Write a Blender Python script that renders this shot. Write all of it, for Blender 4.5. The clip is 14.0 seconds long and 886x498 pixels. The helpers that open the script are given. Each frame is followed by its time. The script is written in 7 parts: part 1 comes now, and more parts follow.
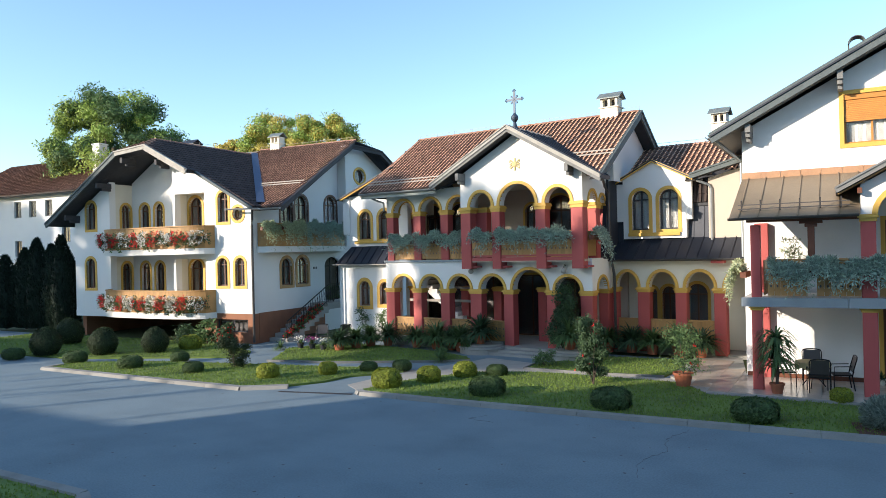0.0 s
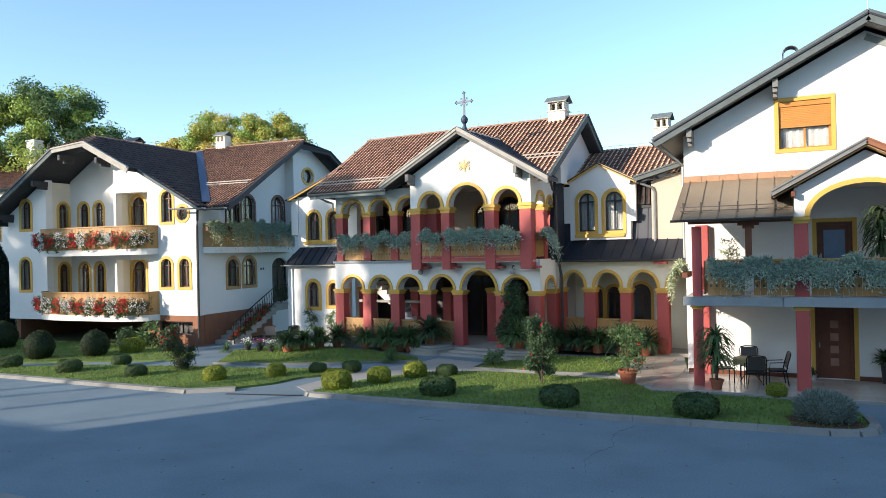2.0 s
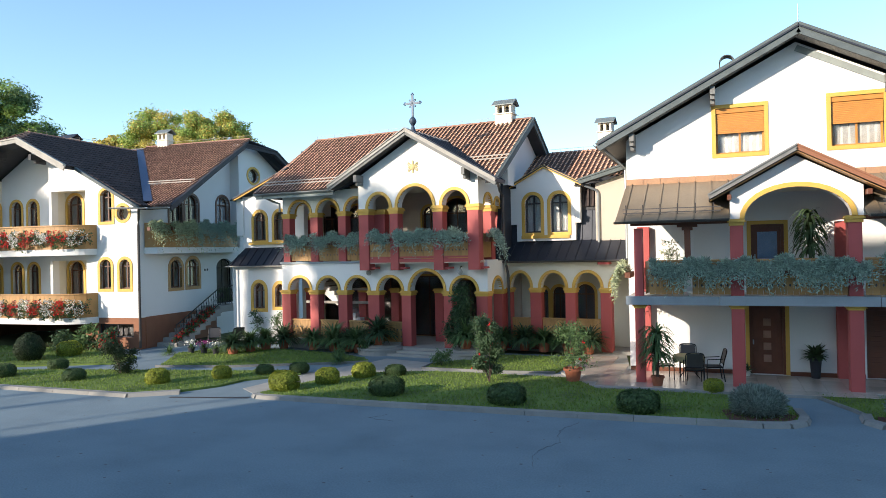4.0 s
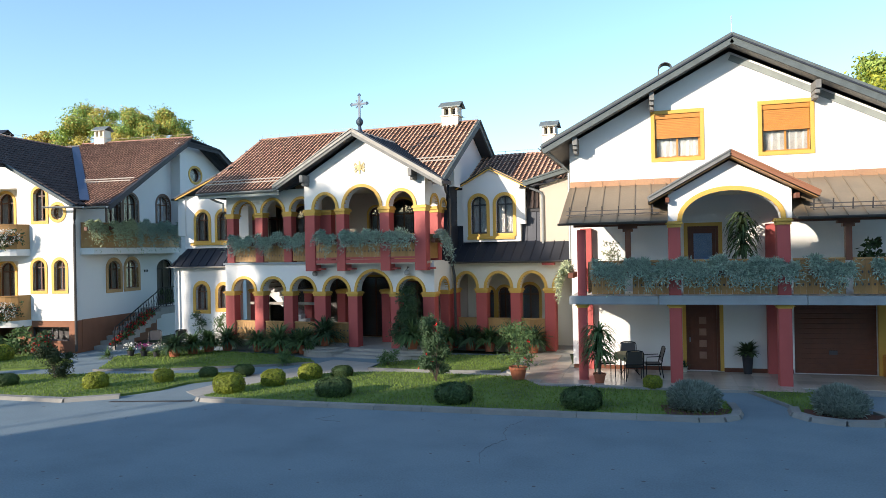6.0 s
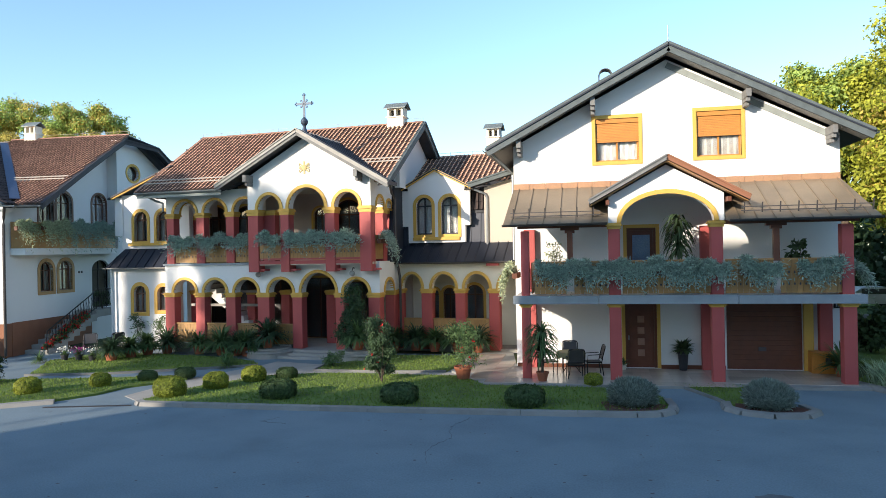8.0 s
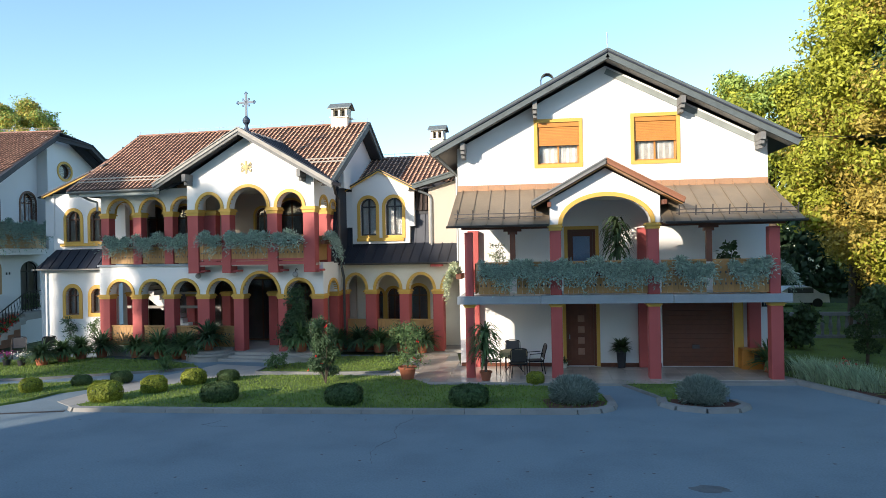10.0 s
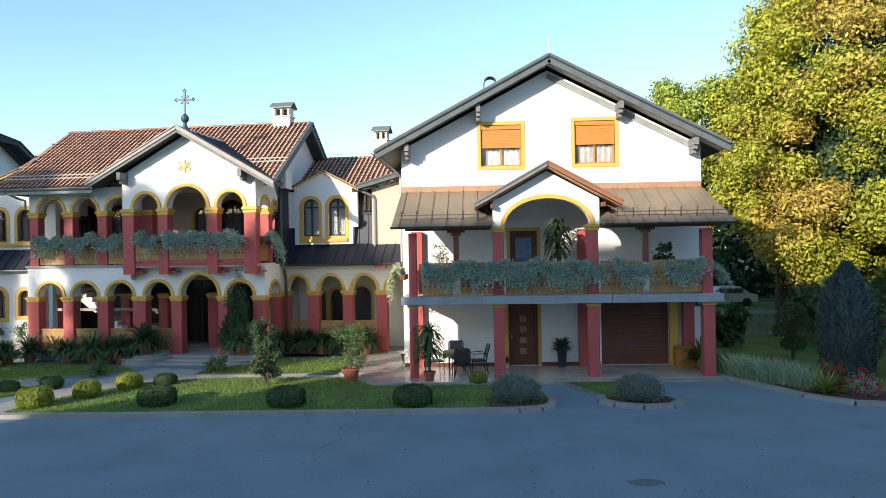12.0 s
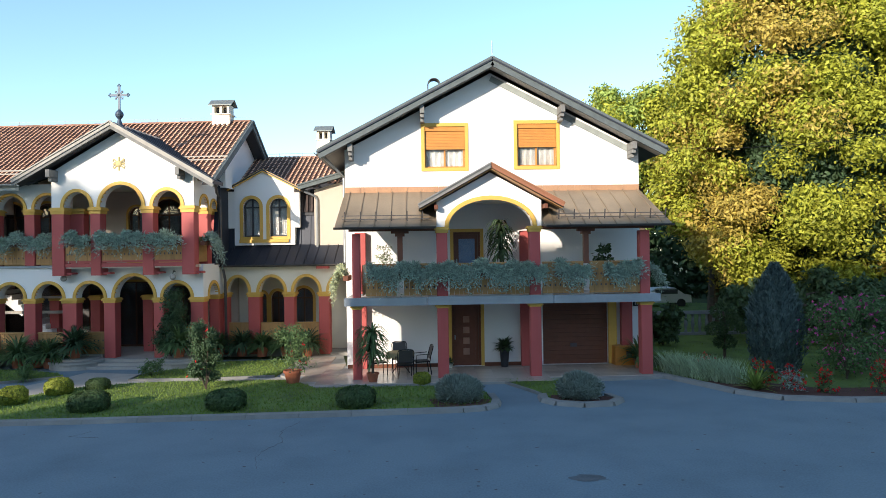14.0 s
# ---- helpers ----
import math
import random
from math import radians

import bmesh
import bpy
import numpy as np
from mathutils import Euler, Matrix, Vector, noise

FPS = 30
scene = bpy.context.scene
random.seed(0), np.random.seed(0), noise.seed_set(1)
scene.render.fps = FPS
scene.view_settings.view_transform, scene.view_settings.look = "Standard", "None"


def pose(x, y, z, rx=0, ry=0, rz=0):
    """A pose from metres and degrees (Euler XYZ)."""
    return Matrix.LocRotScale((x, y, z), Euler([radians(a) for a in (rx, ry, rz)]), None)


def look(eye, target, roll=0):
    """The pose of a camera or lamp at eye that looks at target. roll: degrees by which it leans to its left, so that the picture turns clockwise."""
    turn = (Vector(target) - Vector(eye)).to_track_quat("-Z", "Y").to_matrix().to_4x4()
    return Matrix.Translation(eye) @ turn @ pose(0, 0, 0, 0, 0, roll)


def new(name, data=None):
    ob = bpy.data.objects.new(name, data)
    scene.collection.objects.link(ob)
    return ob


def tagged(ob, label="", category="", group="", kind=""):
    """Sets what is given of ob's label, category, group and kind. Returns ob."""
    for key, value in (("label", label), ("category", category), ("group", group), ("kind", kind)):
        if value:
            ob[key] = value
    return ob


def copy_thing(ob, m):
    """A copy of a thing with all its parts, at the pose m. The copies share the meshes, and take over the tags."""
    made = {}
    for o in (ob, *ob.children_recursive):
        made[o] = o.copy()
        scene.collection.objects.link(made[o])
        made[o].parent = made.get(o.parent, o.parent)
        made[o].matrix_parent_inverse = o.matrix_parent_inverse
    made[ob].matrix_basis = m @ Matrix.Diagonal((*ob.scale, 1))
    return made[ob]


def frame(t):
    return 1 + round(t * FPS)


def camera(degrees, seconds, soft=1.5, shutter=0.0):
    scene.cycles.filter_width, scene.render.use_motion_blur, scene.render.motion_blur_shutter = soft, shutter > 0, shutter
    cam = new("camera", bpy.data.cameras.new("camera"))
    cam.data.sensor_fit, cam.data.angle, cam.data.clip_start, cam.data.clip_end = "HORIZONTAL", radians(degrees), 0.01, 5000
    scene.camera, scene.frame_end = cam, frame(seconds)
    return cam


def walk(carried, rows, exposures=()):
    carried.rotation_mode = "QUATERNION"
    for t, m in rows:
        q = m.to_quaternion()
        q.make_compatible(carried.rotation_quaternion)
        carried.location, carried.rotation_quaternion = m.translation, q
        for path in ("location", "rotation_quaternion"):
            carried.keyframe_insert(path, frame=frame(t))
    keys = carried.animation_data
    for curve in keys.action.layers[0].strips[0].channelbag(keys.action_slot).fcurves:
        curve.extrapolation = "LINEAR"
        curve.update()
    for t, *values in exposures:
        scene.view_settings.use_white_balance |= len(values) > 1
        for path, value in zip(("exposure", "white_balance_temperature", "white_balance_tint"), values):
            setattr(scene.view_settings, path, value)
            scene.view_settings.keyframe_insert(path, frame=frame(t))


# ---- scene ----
cam = camera(64.17, 14.0, soft=0.85)
ROWS = [
    (0.0, 0.062, 0.941, 4.477, 90.070, 1.326, 29.624),
    (1.0, 0.040, 0.877, 4.457, 90.095, 1.277, 27.511),
    (2.0, 0.024, 0.802, 4.444, 90.105, 1.237, 25.372),
    (3.0, 0.014, 0.719, 4.438, 90.103, 1.205, 23.208),
    (4.0, 0.007, 0.630, 4.437, 90.092, 1.178, 21.021),
    (5.0, 0.004, 0.538, 4.439, 90.075, 1.156, 18.811),
    (6.0, 0.002, 0.446, 4.444, 90.054, 1.136, 16.580),
    (7.0, 0.000, 0.357, 4.450, 90.033, 1.116, 14.330),
    (8.0, -0.003, 0.272, 4.455, 90.014, 1.094, 12.060),
    (9.0, -0.008, 0.196, 4.459, 90.002, 1.069, 9.773),
    (10.0, -0.016, 0.131, 4.459, 89.997, 1.038, 7.470),
    (11.0, -0.030, 0.079, 4.455, 90.005, 0.999, 5.152),
    (12.0, -0.049, 0.042, 4.445, 90.027, 0.951, 2.820),
    (13.0, -0.076, 0.025, 4.428, 90.067, 0.892, 0.475),
    (14.0, -0.112, 0.029, 4.402, 90.128, 0.820, -1.881),
]
walk(cam, [(t, pose(x, y, z, rx, ry, rz)) for t, x, y, z, rx, ry, rz in ROWS], exposures=[(0.0, 1.07, 5900, 9.0), (14.0, 1.07, 5900, 9.0)])

# ---- light ----
SUN_DIR = Vector((0.71, 1.0, -0.36)).normalized()
world = bpy.data.worlds.new("world")
scene.world = world
world.use_nodes = True
_nt = world.node_tree
_sky = _nt.nodes.new("ShaderNodeTexSky")
_sky.sky_type = "NISHITA"
_sky.sun_disc = False
_sky.sun_elevation = math.asin(-SUN_DIR.z)
_sky.sun_rotation = math.atan2(-SUN_DIR.x, -SUN_DIR.y)
_sky.air_density, _sky.dust_density, _sky.ozone_density = 1.0, 0.6, 1.4
_bg = _nt.nodes["Background"]
_mul = _nt.nodes.new("ShaderNodeMix")
_mul.data_type, _mul.blend_type = "RGBA", "MULTIPLY"
_mul.inputs["Factor"].default_value = 1.0
_mul.inputs["B"].default_value = (0.935, 0.97, 0.97, 1)
_nt.links.new(_sky.outputs[0], _mul.inputs["A"])
_nt.links.new(_mul.outputs["Result"], _bg.inputs[0])
_bg.inputs[1].default_value = 0.15
_sun = bpy.data.lights.new("sun", "SUN")
_sun.energy, _sun.angle, _sun.color = 3.6, radians(0.6), (1.0, 0.82, 0.63)
sun = new("sun", _sun)
sun.matrix_world = look((0, 0, 60), Vector((0, 0, 60)) + SUN_DIR)


# ---- materials ----
def material(name, color, rough=0.7, metal=0.0, spread=0.12, scale=3.0, fine=40.0, bump=0.15, island=0.0, random=0.0, color2=None, spec=0.4, trans=0.0):
    m = bpy.data.materials.new(name)
    m.use_nodes = True
    nt = m.node_tree
    b = nt.nodes["Principled BSDF"]
    b.inputs["Roughness"].default_value, b.inputs["Metallic"].default_value = rough, metal
    b.inputs["Specular IOR Level"].default_value = spec
    tc = nt.nodes.new("ShaderNodeTexCoord")
    n1 = nt.nodes.new("ShaderNodeTexNoise")
    n1.inputs["Scale"].default_value, n1.inputs["Detail"].default_value = scale, 6
    n2 = nt.nodes.new("ShaderNodeTexNoise")
    n2.inputs["Scale"].default_value, n2.inputs["Detail"].default_value = fine, 4
    nt.links.new(tc.outputs["Object"], n1.inputs["Vector"])
    nt.links.new(tc.outputs["Object"], n2.inputs["Vector"])
    c2 = color2 or [c * 0.6 for c in color]
    mix = nt.nodes.new("ShaderNodeMix")
    mix.data_type = "RGBA"
    mix.inputs["A"].default_value = (*color, 1)
    mix.inputs["B"].default_value = (*c2, 1)
    ramp = nt.nodes.new("ShaderNodeMapRange")
    ramp.inputs["From Min"].default_value, ramp.inputs["From Max"].default_value = 0.42, 0.78
    ramp.inputs["To Max"].default_value = min(1.0, spread * 4)
    nt.links.new(n1.outputs["Fac"], ramp.inputs["Value"])
    nt.links.new(ramp.outputs[0], mix.inputs["Factor"])
    hsv = nt.nodes.new("ShaderNodeHueSaturation")
    nt.links.new(mix.outputs["Result"], hsv.inputs["Color"])
    add = nt.nodes.new("ShaderNodeMapRange")
    add.inputs["To Min"].default_value, add.inputs["To Max"].default_value = 1 - spread, 1 + spread
    nt.links.new(n2.outputs["Fac"], add.inputs["Value"])
    last = add.outputs[0]
    src, amount = None, 0
    if island:
        g = nt.nodes.new("ShaderNodeNewGeometry")
        src, amount = g.outputs["Random Per Island"], island
    elif random:
        g = nt.nodes.new("ShaderNodeObjectInfo")
        src, amount = g.outputs["Random"], random
    if src:
        mr = nt.nodes.new("ShaderNodeMapRange")
        mr.inputs["To Min"].default_value, mr.inputs["To Max"].default_value = 1 - amount, 1 + amount
        nt.links.new(src, mr.inputs["Value"])
        mul = nt.nodes.new("ShaderNodeMath")
        mul.operation = "MULTIPLY"
        nt.links.new(last, mul.inputs[0])
        nt.links.new(mr.outputs[0], mul.inputs[1])
        last = mul.outputs[0]
    nt.links.new(last, hsv.inputs["Value"])
    nt.links.new(hsv.outputs[0], b.inputs["Base Color"])
    if bump:
        bp = nt.nodes.new("ShaderNodeBump")
        bp.inputs["Strength"].default_value, bp.inputs["Distance"].default_value = bump, 0.02
        nt.links.new(n2.outputs["Fac"], bp.inputs["Height"])
        nt.links.new(bp.outputs[0], b.inputs["Normal"])
    if trans:
        b.inputs["Subsurface Weight"].default_value = 0
        t = nt.nodes.new("ShaderNodeBsdfTranslucent")
        nt.links.new(hsv.outputs[0], t.inputs["Color"])
        mx = nt.nodes.new("ShaderNodeMixShader")
        mx.inputs[0].default_value = trans
        nt.links.new(b.outputs[0], mx.inputs[1])
        nt.links.new(t.outputs[0], mx.inputs[2])
        nt.links.new(mx.outputs[0], nt.nodes["Material Output"].inputs[0])
    return m


PLASTER = material("white_plaster", (0.80, 0.79, 0.76), 0.85, spread=0.05, scale=0.8, fine=60, bump=0.25, color2=(0.70, 0.68, 0.63))
CREAM = material("cream_plaster", (0.74, 0.70, 0.58), 0.85, spread=0.06, scale=0.8, fine=60, bump=0.25)
# Cream darkened to carry the end wall's shade; overridden by the definition below.
DARKCREAM = material("darkened_cream_plaster", (0.42, 0.37, 0.26), 0.85, spread=0.08, scale=0.8, fine=60, bump=0.25)
YELLOW = material("yellow_paint", (0.63, 0.385, 0.075), 0.6, spread=0.06, scale=2, fine=50, bump=0.1, color2=(0.57, 0.33, 0.06))
RED = material("red_paint", (0.43, 0.09, 0.082), 0.6, spread=0.08, scale=1.5, fine=50, bump=0.1, color2=(0.3, 0.06, 0.05))
PLINTH = material("brown_plinth", (0.27, 0.12, 0.065), 0.8, spread=0.1, scale=1.5, fine=50)
TILE_DARK = material("near_black_tile", (0.06, 0.042, 0.036), 0.8, spread=0.15, scale=0.6, fine=25, island=0.25, bump=0.3)
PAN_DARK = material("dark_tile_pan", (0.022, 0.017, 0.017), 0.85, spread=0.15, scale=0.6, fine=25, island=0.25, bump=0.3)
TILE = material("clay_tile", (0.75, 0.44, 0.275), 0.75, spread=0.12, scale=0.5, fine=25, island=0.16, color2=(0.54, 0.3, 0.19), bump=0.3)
# Shade of pans, roll flanks and butts is put into this darker clay.
PAN = material("shaded_tile_pan", (0.125, 0.078, 0.058), 0.85, spread=0.12, scale=0.5, fine=25, island=0.28, color2=(0.07, 0.036, 0.027), bump=0.3)
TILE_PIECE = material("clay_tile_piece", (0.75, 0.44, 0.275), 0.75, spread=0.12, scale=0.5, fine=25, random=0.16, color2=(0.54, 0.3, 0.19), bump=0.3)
PAN_PIECE = material("shaded_tile_pan_piece", (0.125, 0.078, 0.058), 0.85, spread=0.12, scale=0.5, fine=25, random=0.28, color2=(0.07, 0.036, 0.027), bump=0.3)
RIDGE = material("ridge_tile", (0.34, 0.19, 0.13), 0.75, spread=0.15, island=0.2)
SHEET = material("dark_sheet_metal", (0.032, 0.036, 0.048), 0.5, metal=0.2, spread=0.12, scale=1.2, fine=20, bump=0.08)
COPPER = material("weathered_copper_sheet", (0.29, 0.225, 0.15), 0.5, metal=0.3, spread=0.14, scale=1.0, fine=18, bump=0.08, color2=(0.17, 0.14, 0.105))
COPPERBRIGHT = material("copper_flashing", (0.42, 0.24, 0.13), 0.5, metal=0.2, spread=0.14, scale=1.5, fine=18, bump=0.08, color2=(0.3, 0.17, 0.1))
# Darker than cream; on the end wall this stands in for shade.
DARKCREAM = material("darkened_cream_plaster", (0.50, 0.43, 0.35), 0.85, spread=0.06, scale=0.8, fine=60, bump=0.2)
GREYWOOD = material("weathered_grey_wood", (0.20, 0.20, 0.19), 0.75, spread=0.18, scale=4, fine=60)
GREYGREEN = material("weathered_bargeboard", (0.105, 0.125, 0.125), 0.7, spread=0.18, scale=3, fine=50)
PALEWOOD = material("bleached_bargeboard", (0.38, 0.36, 0.32), 0.75, spread=0.16, scale=3, fine=50)
PALESTRIP = material("pale_grey_strip", (0.30, 0.33, 0.31), 0.75, spread=0.16, scale=3, fine=50)
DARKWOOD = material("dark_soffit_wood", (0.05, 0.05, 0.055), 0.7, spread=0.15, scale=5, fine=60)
OAK = material("varnished_pine", (0.42, 0.24, 0.085), 0.5, spread=0.14, scale=3, fine=50, color2=(0.33, 0.17, 0.06))
OAKPIECE = material("varnished_pine_board", (0.42, 0.24, 0.085), 0.5, spread=0.14, scale=3, fine=50, color2=(0.33, 0.17, 0.06), random=0.14)
BROWNWOOD = material("brown_door_wood", (0.155, 0.055, 0.027), 0.5, spread=0.15, scale=4, fine=60)
FRAMEWOOD = material("window_frame_wood", (0.12, 0.055, 0.03), 0.5, spread=0.12, scale=4, fine=60)
ORANGEWOOD = material("orange_varnished_wood", (0.52, 0.22, 0.04), 0.45, spread=0.1, scale=4, fine=60)
BLUEPANEL = material("pale_blue_panel", (0.22, 0.32, 0.52), 0.6, spread=0.12, scale=6, fine=30)
CLOTH = material("straw_yellow_cloth", (0.55, 0.45, 0.22), 0.9, spread=0.08)
CURTAIN = material("white_curtain", (0.38, 0.37, 0.34), 0.9, spread=0.12, scale=6, fine=30)
# Dark colour that stands for missing light in rooms and hollows.
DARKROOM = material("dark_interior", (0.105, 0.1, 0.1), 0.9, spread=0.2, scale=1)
METALGREY = material("grey_galvanised_metal", (0.34, 0.36, 0.37), 0.4, metal=0.7, spread=0.1)
HOODGREY = material("weathered_zinc", (0.2, 0.225, 0.215), 0.55, metal=0.3, spread=0.15, scale=3, fine=30)
GUTTER = material("dark_gutter_metal", (0.10, 0.09, 0.085), 0.45, metal=0.5, spread=0.1)
# The sky's reflection in the metal is put into its blue base colour.
SKYMETAL = material("sky_tinted_sheet", (0.05, 0.075, 0.14), 0.45, metal=0.3, spread=0.1)
CROSSMETAL = material("dark_blue_grey_metal", (0.06, 0.08, 0.11), 0.5, metal=0.3, spread=0.1)
IRON = material("black_wrought_iron", (0.02, 0.02, 0.022), 0.5, metal=0.6, spread=0.1)
SLABGREY = material("grey_painted_fascia", (0.30, 0.33, 0.35), 0.6, spread=0.12, scale=2, fine=40)
ASPHALT = material("asphalt", (0.19, 0.243, 0.268), 0.9, spread=0.28, scale=0.55, fine=24, bump=0.5, color2=(0.147, 0.19, 0.213), spec=0.25)
STAIN = material("oil_stain", (0.12, 0.135, 0.14), 0.7, spread=0.25, scale=3, fine=25, bump=0.2)
CONCRETE = material("concrete_kerb", (0.27, 0.26, 0.235), 0.85, spread=0.14, scale=2, fine=50, random=0.1)
PAVING = material("paving", (0.36, 0.34, 0.30), 0.8, spread=0.12, scale=1.5, fine=40)
TERRACE = material("polished_terrace_tile", (0.46, 0.39, 0.32), 0.2, spread=0.1, scale=1.2, fine=30, bump=0.02, random=0.12)
GRASS = material("lawn", (0.14, 0.2, 0.04), 0.95, spread=0.22, scale=0.9, fine=30, bump=0.5, color2=(0.055, 0.08, 0.02))
BLADE = material("grass_blades", (0.18, 0.26, 0.045), 0.8, spread=0.15, island=0.2, bump=0, trans=0.3)
FARGROUND = material("far_grass", (0.06, 0.08, 0.025), 0.95, spread=0.2, scale=0.1, fine=3, bump=0)
SOIL = material("soil", (0.11, 0.05, 0.035), 0.95, spread=0.2, fine=30, bump=0.5)
TERRACOTTA = material("terracotta", (0.36, 0.12, 0.06), 0.8, spread=0.12, scale=5)
DARKPOT = material("dark_plastic_pot", (0.03, 0.03, 0.035), 0.5, spread=0.1)
WHITEPAINT = material("white_car_paint", (0.75, 0.75, 0.75), 0.3, spread=0.03)
BARK = material("bark", (0.10, 0.075, 0.055), 0.9, spread=0.25, scale=6, fine=40, bump=0.6)


def leafy(name, c, c2=None, island=0.4):
    return material(name, c, 0.6, spread=0.1, scale=0.7, fine=9, island=island, bump=0, color2=c2, trans=0.3, spec=0.3)


BOX_DARK = leafy("boxwood_leaves", (0.075, 0.12, 0.04))
BOX_GOLD = leafy("golden_privet_leaves", (0.26, 0.29, 0.035), (0.16, 0.21, 0.03))
BLUEGREEN = leafy("blue_green_trailing_leaves", (0.40, 0.50, 0.41), (0.23, 0.32, 0.25))
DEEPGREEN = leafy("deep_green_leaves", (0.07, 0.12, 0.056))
MIDGREEN = leafy("mid_green_leaves", (0.115, 0.185, 0.068))
# Pale green raised in colour to hold the sun on these plants.
PALEGREEN = leafy("sunlit_pale_green_leaves", (0.5, 0.54, 0.33))
GREYLEAF = leafy("grey_lavender_leaves", (0.26, 0.31, 0.26))
CHESTNUT = leafy("chestnut_leaves", (0.36, 0.38, 0.04), (0.46, 0.42, 0.045))
AUTUMN = leafy("autumn_leaves", (0.47, 0.36, 0.075), (0.41, 0.37, 0.055))
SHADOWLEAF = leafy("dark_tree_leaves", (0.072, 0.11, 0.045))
CANNALEAF = leafy("yellow_green_blades", (0.26, 0.33, 0.07))
IRISLEAF = leafy("iris_blades", (0.42, 0.52, 0.33))
FARLEAF = leafy("far_tree_leaves", (0.5, 0.43, 0.1), (0.54, 0.38, 0.1))
FARGREEN = leafy("far_green_leaves", (0.33, 0.43, 0.1))
THUJA = leafy("thuja_scale_leaves", (0.018, 0.032, 0.02))
# Box green made darker, partly for the shade on the domed bushes.
DOMED = leafy("darkened_bush_leaves", (0.035, 0.055, 0.022))
CYPRESS = leafy("cypress_leaves", (0.1, 0.145, 0.135))
REDFLOWER = leafy("red_petals", (0.62, 0.025, 0.025), (0.7, 0.06, 0.05))
WHITEFLOWER = leafy("white_petals", (0.75, 0.74, 0.68), (0.6, 0.6, 0.5))
PINKFLOWER = leafy("magenta_petals", (0.58, 0.09, 0.33))


def glass_material():
    m = bpy.data.materials.new("window_glass")
    m.use_nodes = True
    b = m.node_tree.nodes["Principled BSDF"]
    b.inputs["Base Color"].default_value = (0.9, 0.93, 0.95, 1)
    b.inputs["Roughness"].default_value = 0.03
    b.inputs["IOR"].default_value = 1.45
    b.inputs["Transmission Weight"].default_value = 1.0
    return m


GLASS = glass_material()

# ---- building helpers ----
OFFSET = {}


def root(name, m, base, label, category, group="", kind=""):
    """A thing's empty at its base; its parts are drawn in the frame m."""
    ob = new(name)
    ob.empty_display_size = 0.3
    ob.matrix_basis = m @ Matrix.Translation(base)
    OFFSET[ob] = Matrix.Translation([-c for c in base])
    return tagged(ob, label, category, group, kind)


def part(name, bm, mat, parent=None, label="", smooth=False):
    me = bpy.data.meshes.new(name)
    bmesh.ops.recalc_face_normals(bm, faces=bm.faces) if len(bm.faces) < 4000 else None
    bm.to_mesh(me)
    bm.free()
    for mt in mat if isinstance(mat, (list, tuple)) else [mat]:
        me.materials.append(mt)
    if smooth:
        me.polygons.foreach_set("use_smooth", [True] * len(me.polygons))
    ob = new(name, me)
    if parent is not None:
        ob.parent = parent
        ob.matrix_parent_inverse = OFFSET.get(parent, Matrix.Identity(4))
    return tagged(ob, label)


def share(name, me, parent, m):
    """One more object on the mesh me, under parent, at m in the parent's drawing frame."""
    ob = new(name, me)
    ob.parent = parent
    ob.matrix_parent_inverse = OFFSET.get(parent, Matrix.Identity(4))
    ob.matrix_basis = m
    return ob


def B():
    return bmesh.new()


def hexa(bm, pts, mi=0):
    v = [bm.verts.new(p) for p in pts]
    for f in ((0, 3, 2, 1), (4, 5, 6, 7), (0, 1, 5, 4), (1, 2, 6, 5), (2, 3, 7, 6), (3, 0, 4, 7)):
        bm.faces.new([v[i] for i in f]).material_index = mi


def box(bm, x0, x1, y0, y1, z0, z1, bev=0.0, mi=0):
    """A box, its upright and top edges cut by bev."""
    if bev <= 0:
        return hexa(bm, [(x0, y0, z0), (x1, y0, z0), (x1, y1, z0), (x0, y1, z0), (x0, y0, z1), (x1, y0, z1), (x1, y1, z1), (x0, y1, z1)], mi)
    rings = []
    for z, i in ((z0, 0.0), (z1 - bev, 0.0), (z1, bev)):
        c = bev
        a, b, d, e = x0 + i, x1 - i, y0 + i, y1 - i
        rings.append([bm.verts.new(p) for p in ((a + c, d, z), (b - c, d, z), (b, d + c, z), (b, e - c, z), (b - c, e, z), (a + c, e, z), (a, e - c, z), (a, d + c, z))])
    for r, s in zip(rings, rings[1:]):
        for k in range(8):
            bm.faces.new((r[k], r[(k + 1) % 8], s[(k + 1) % 8], s[k])).material_index = mi
    bm.faces.new(rings[-1]).material_index = mi
    bm.faces.new(rings[0][::-1]).material_index = mi


def bar(bm, a, b, w, h=None, mi=0, up=(0, 0, 1)):
    """A square bar from a to b."""
    h = h or w
    a, b = Vector(a), Vector(b)
    d = (b - a).normalized()
    s = d.cross(Vector(up))
    s = s.normalized() if s.length > 1e-4 else d.cross(Vector((0, 1, 0))).normalized()
    u = s.cross(d)
    s, u = s * w / 2, u * h / 2
    hexa(bm, [a - s - u, a + s - u, b + s - u, b - s - u, a - s + u, a + s + u, b + s + u, b - s + u], mi)


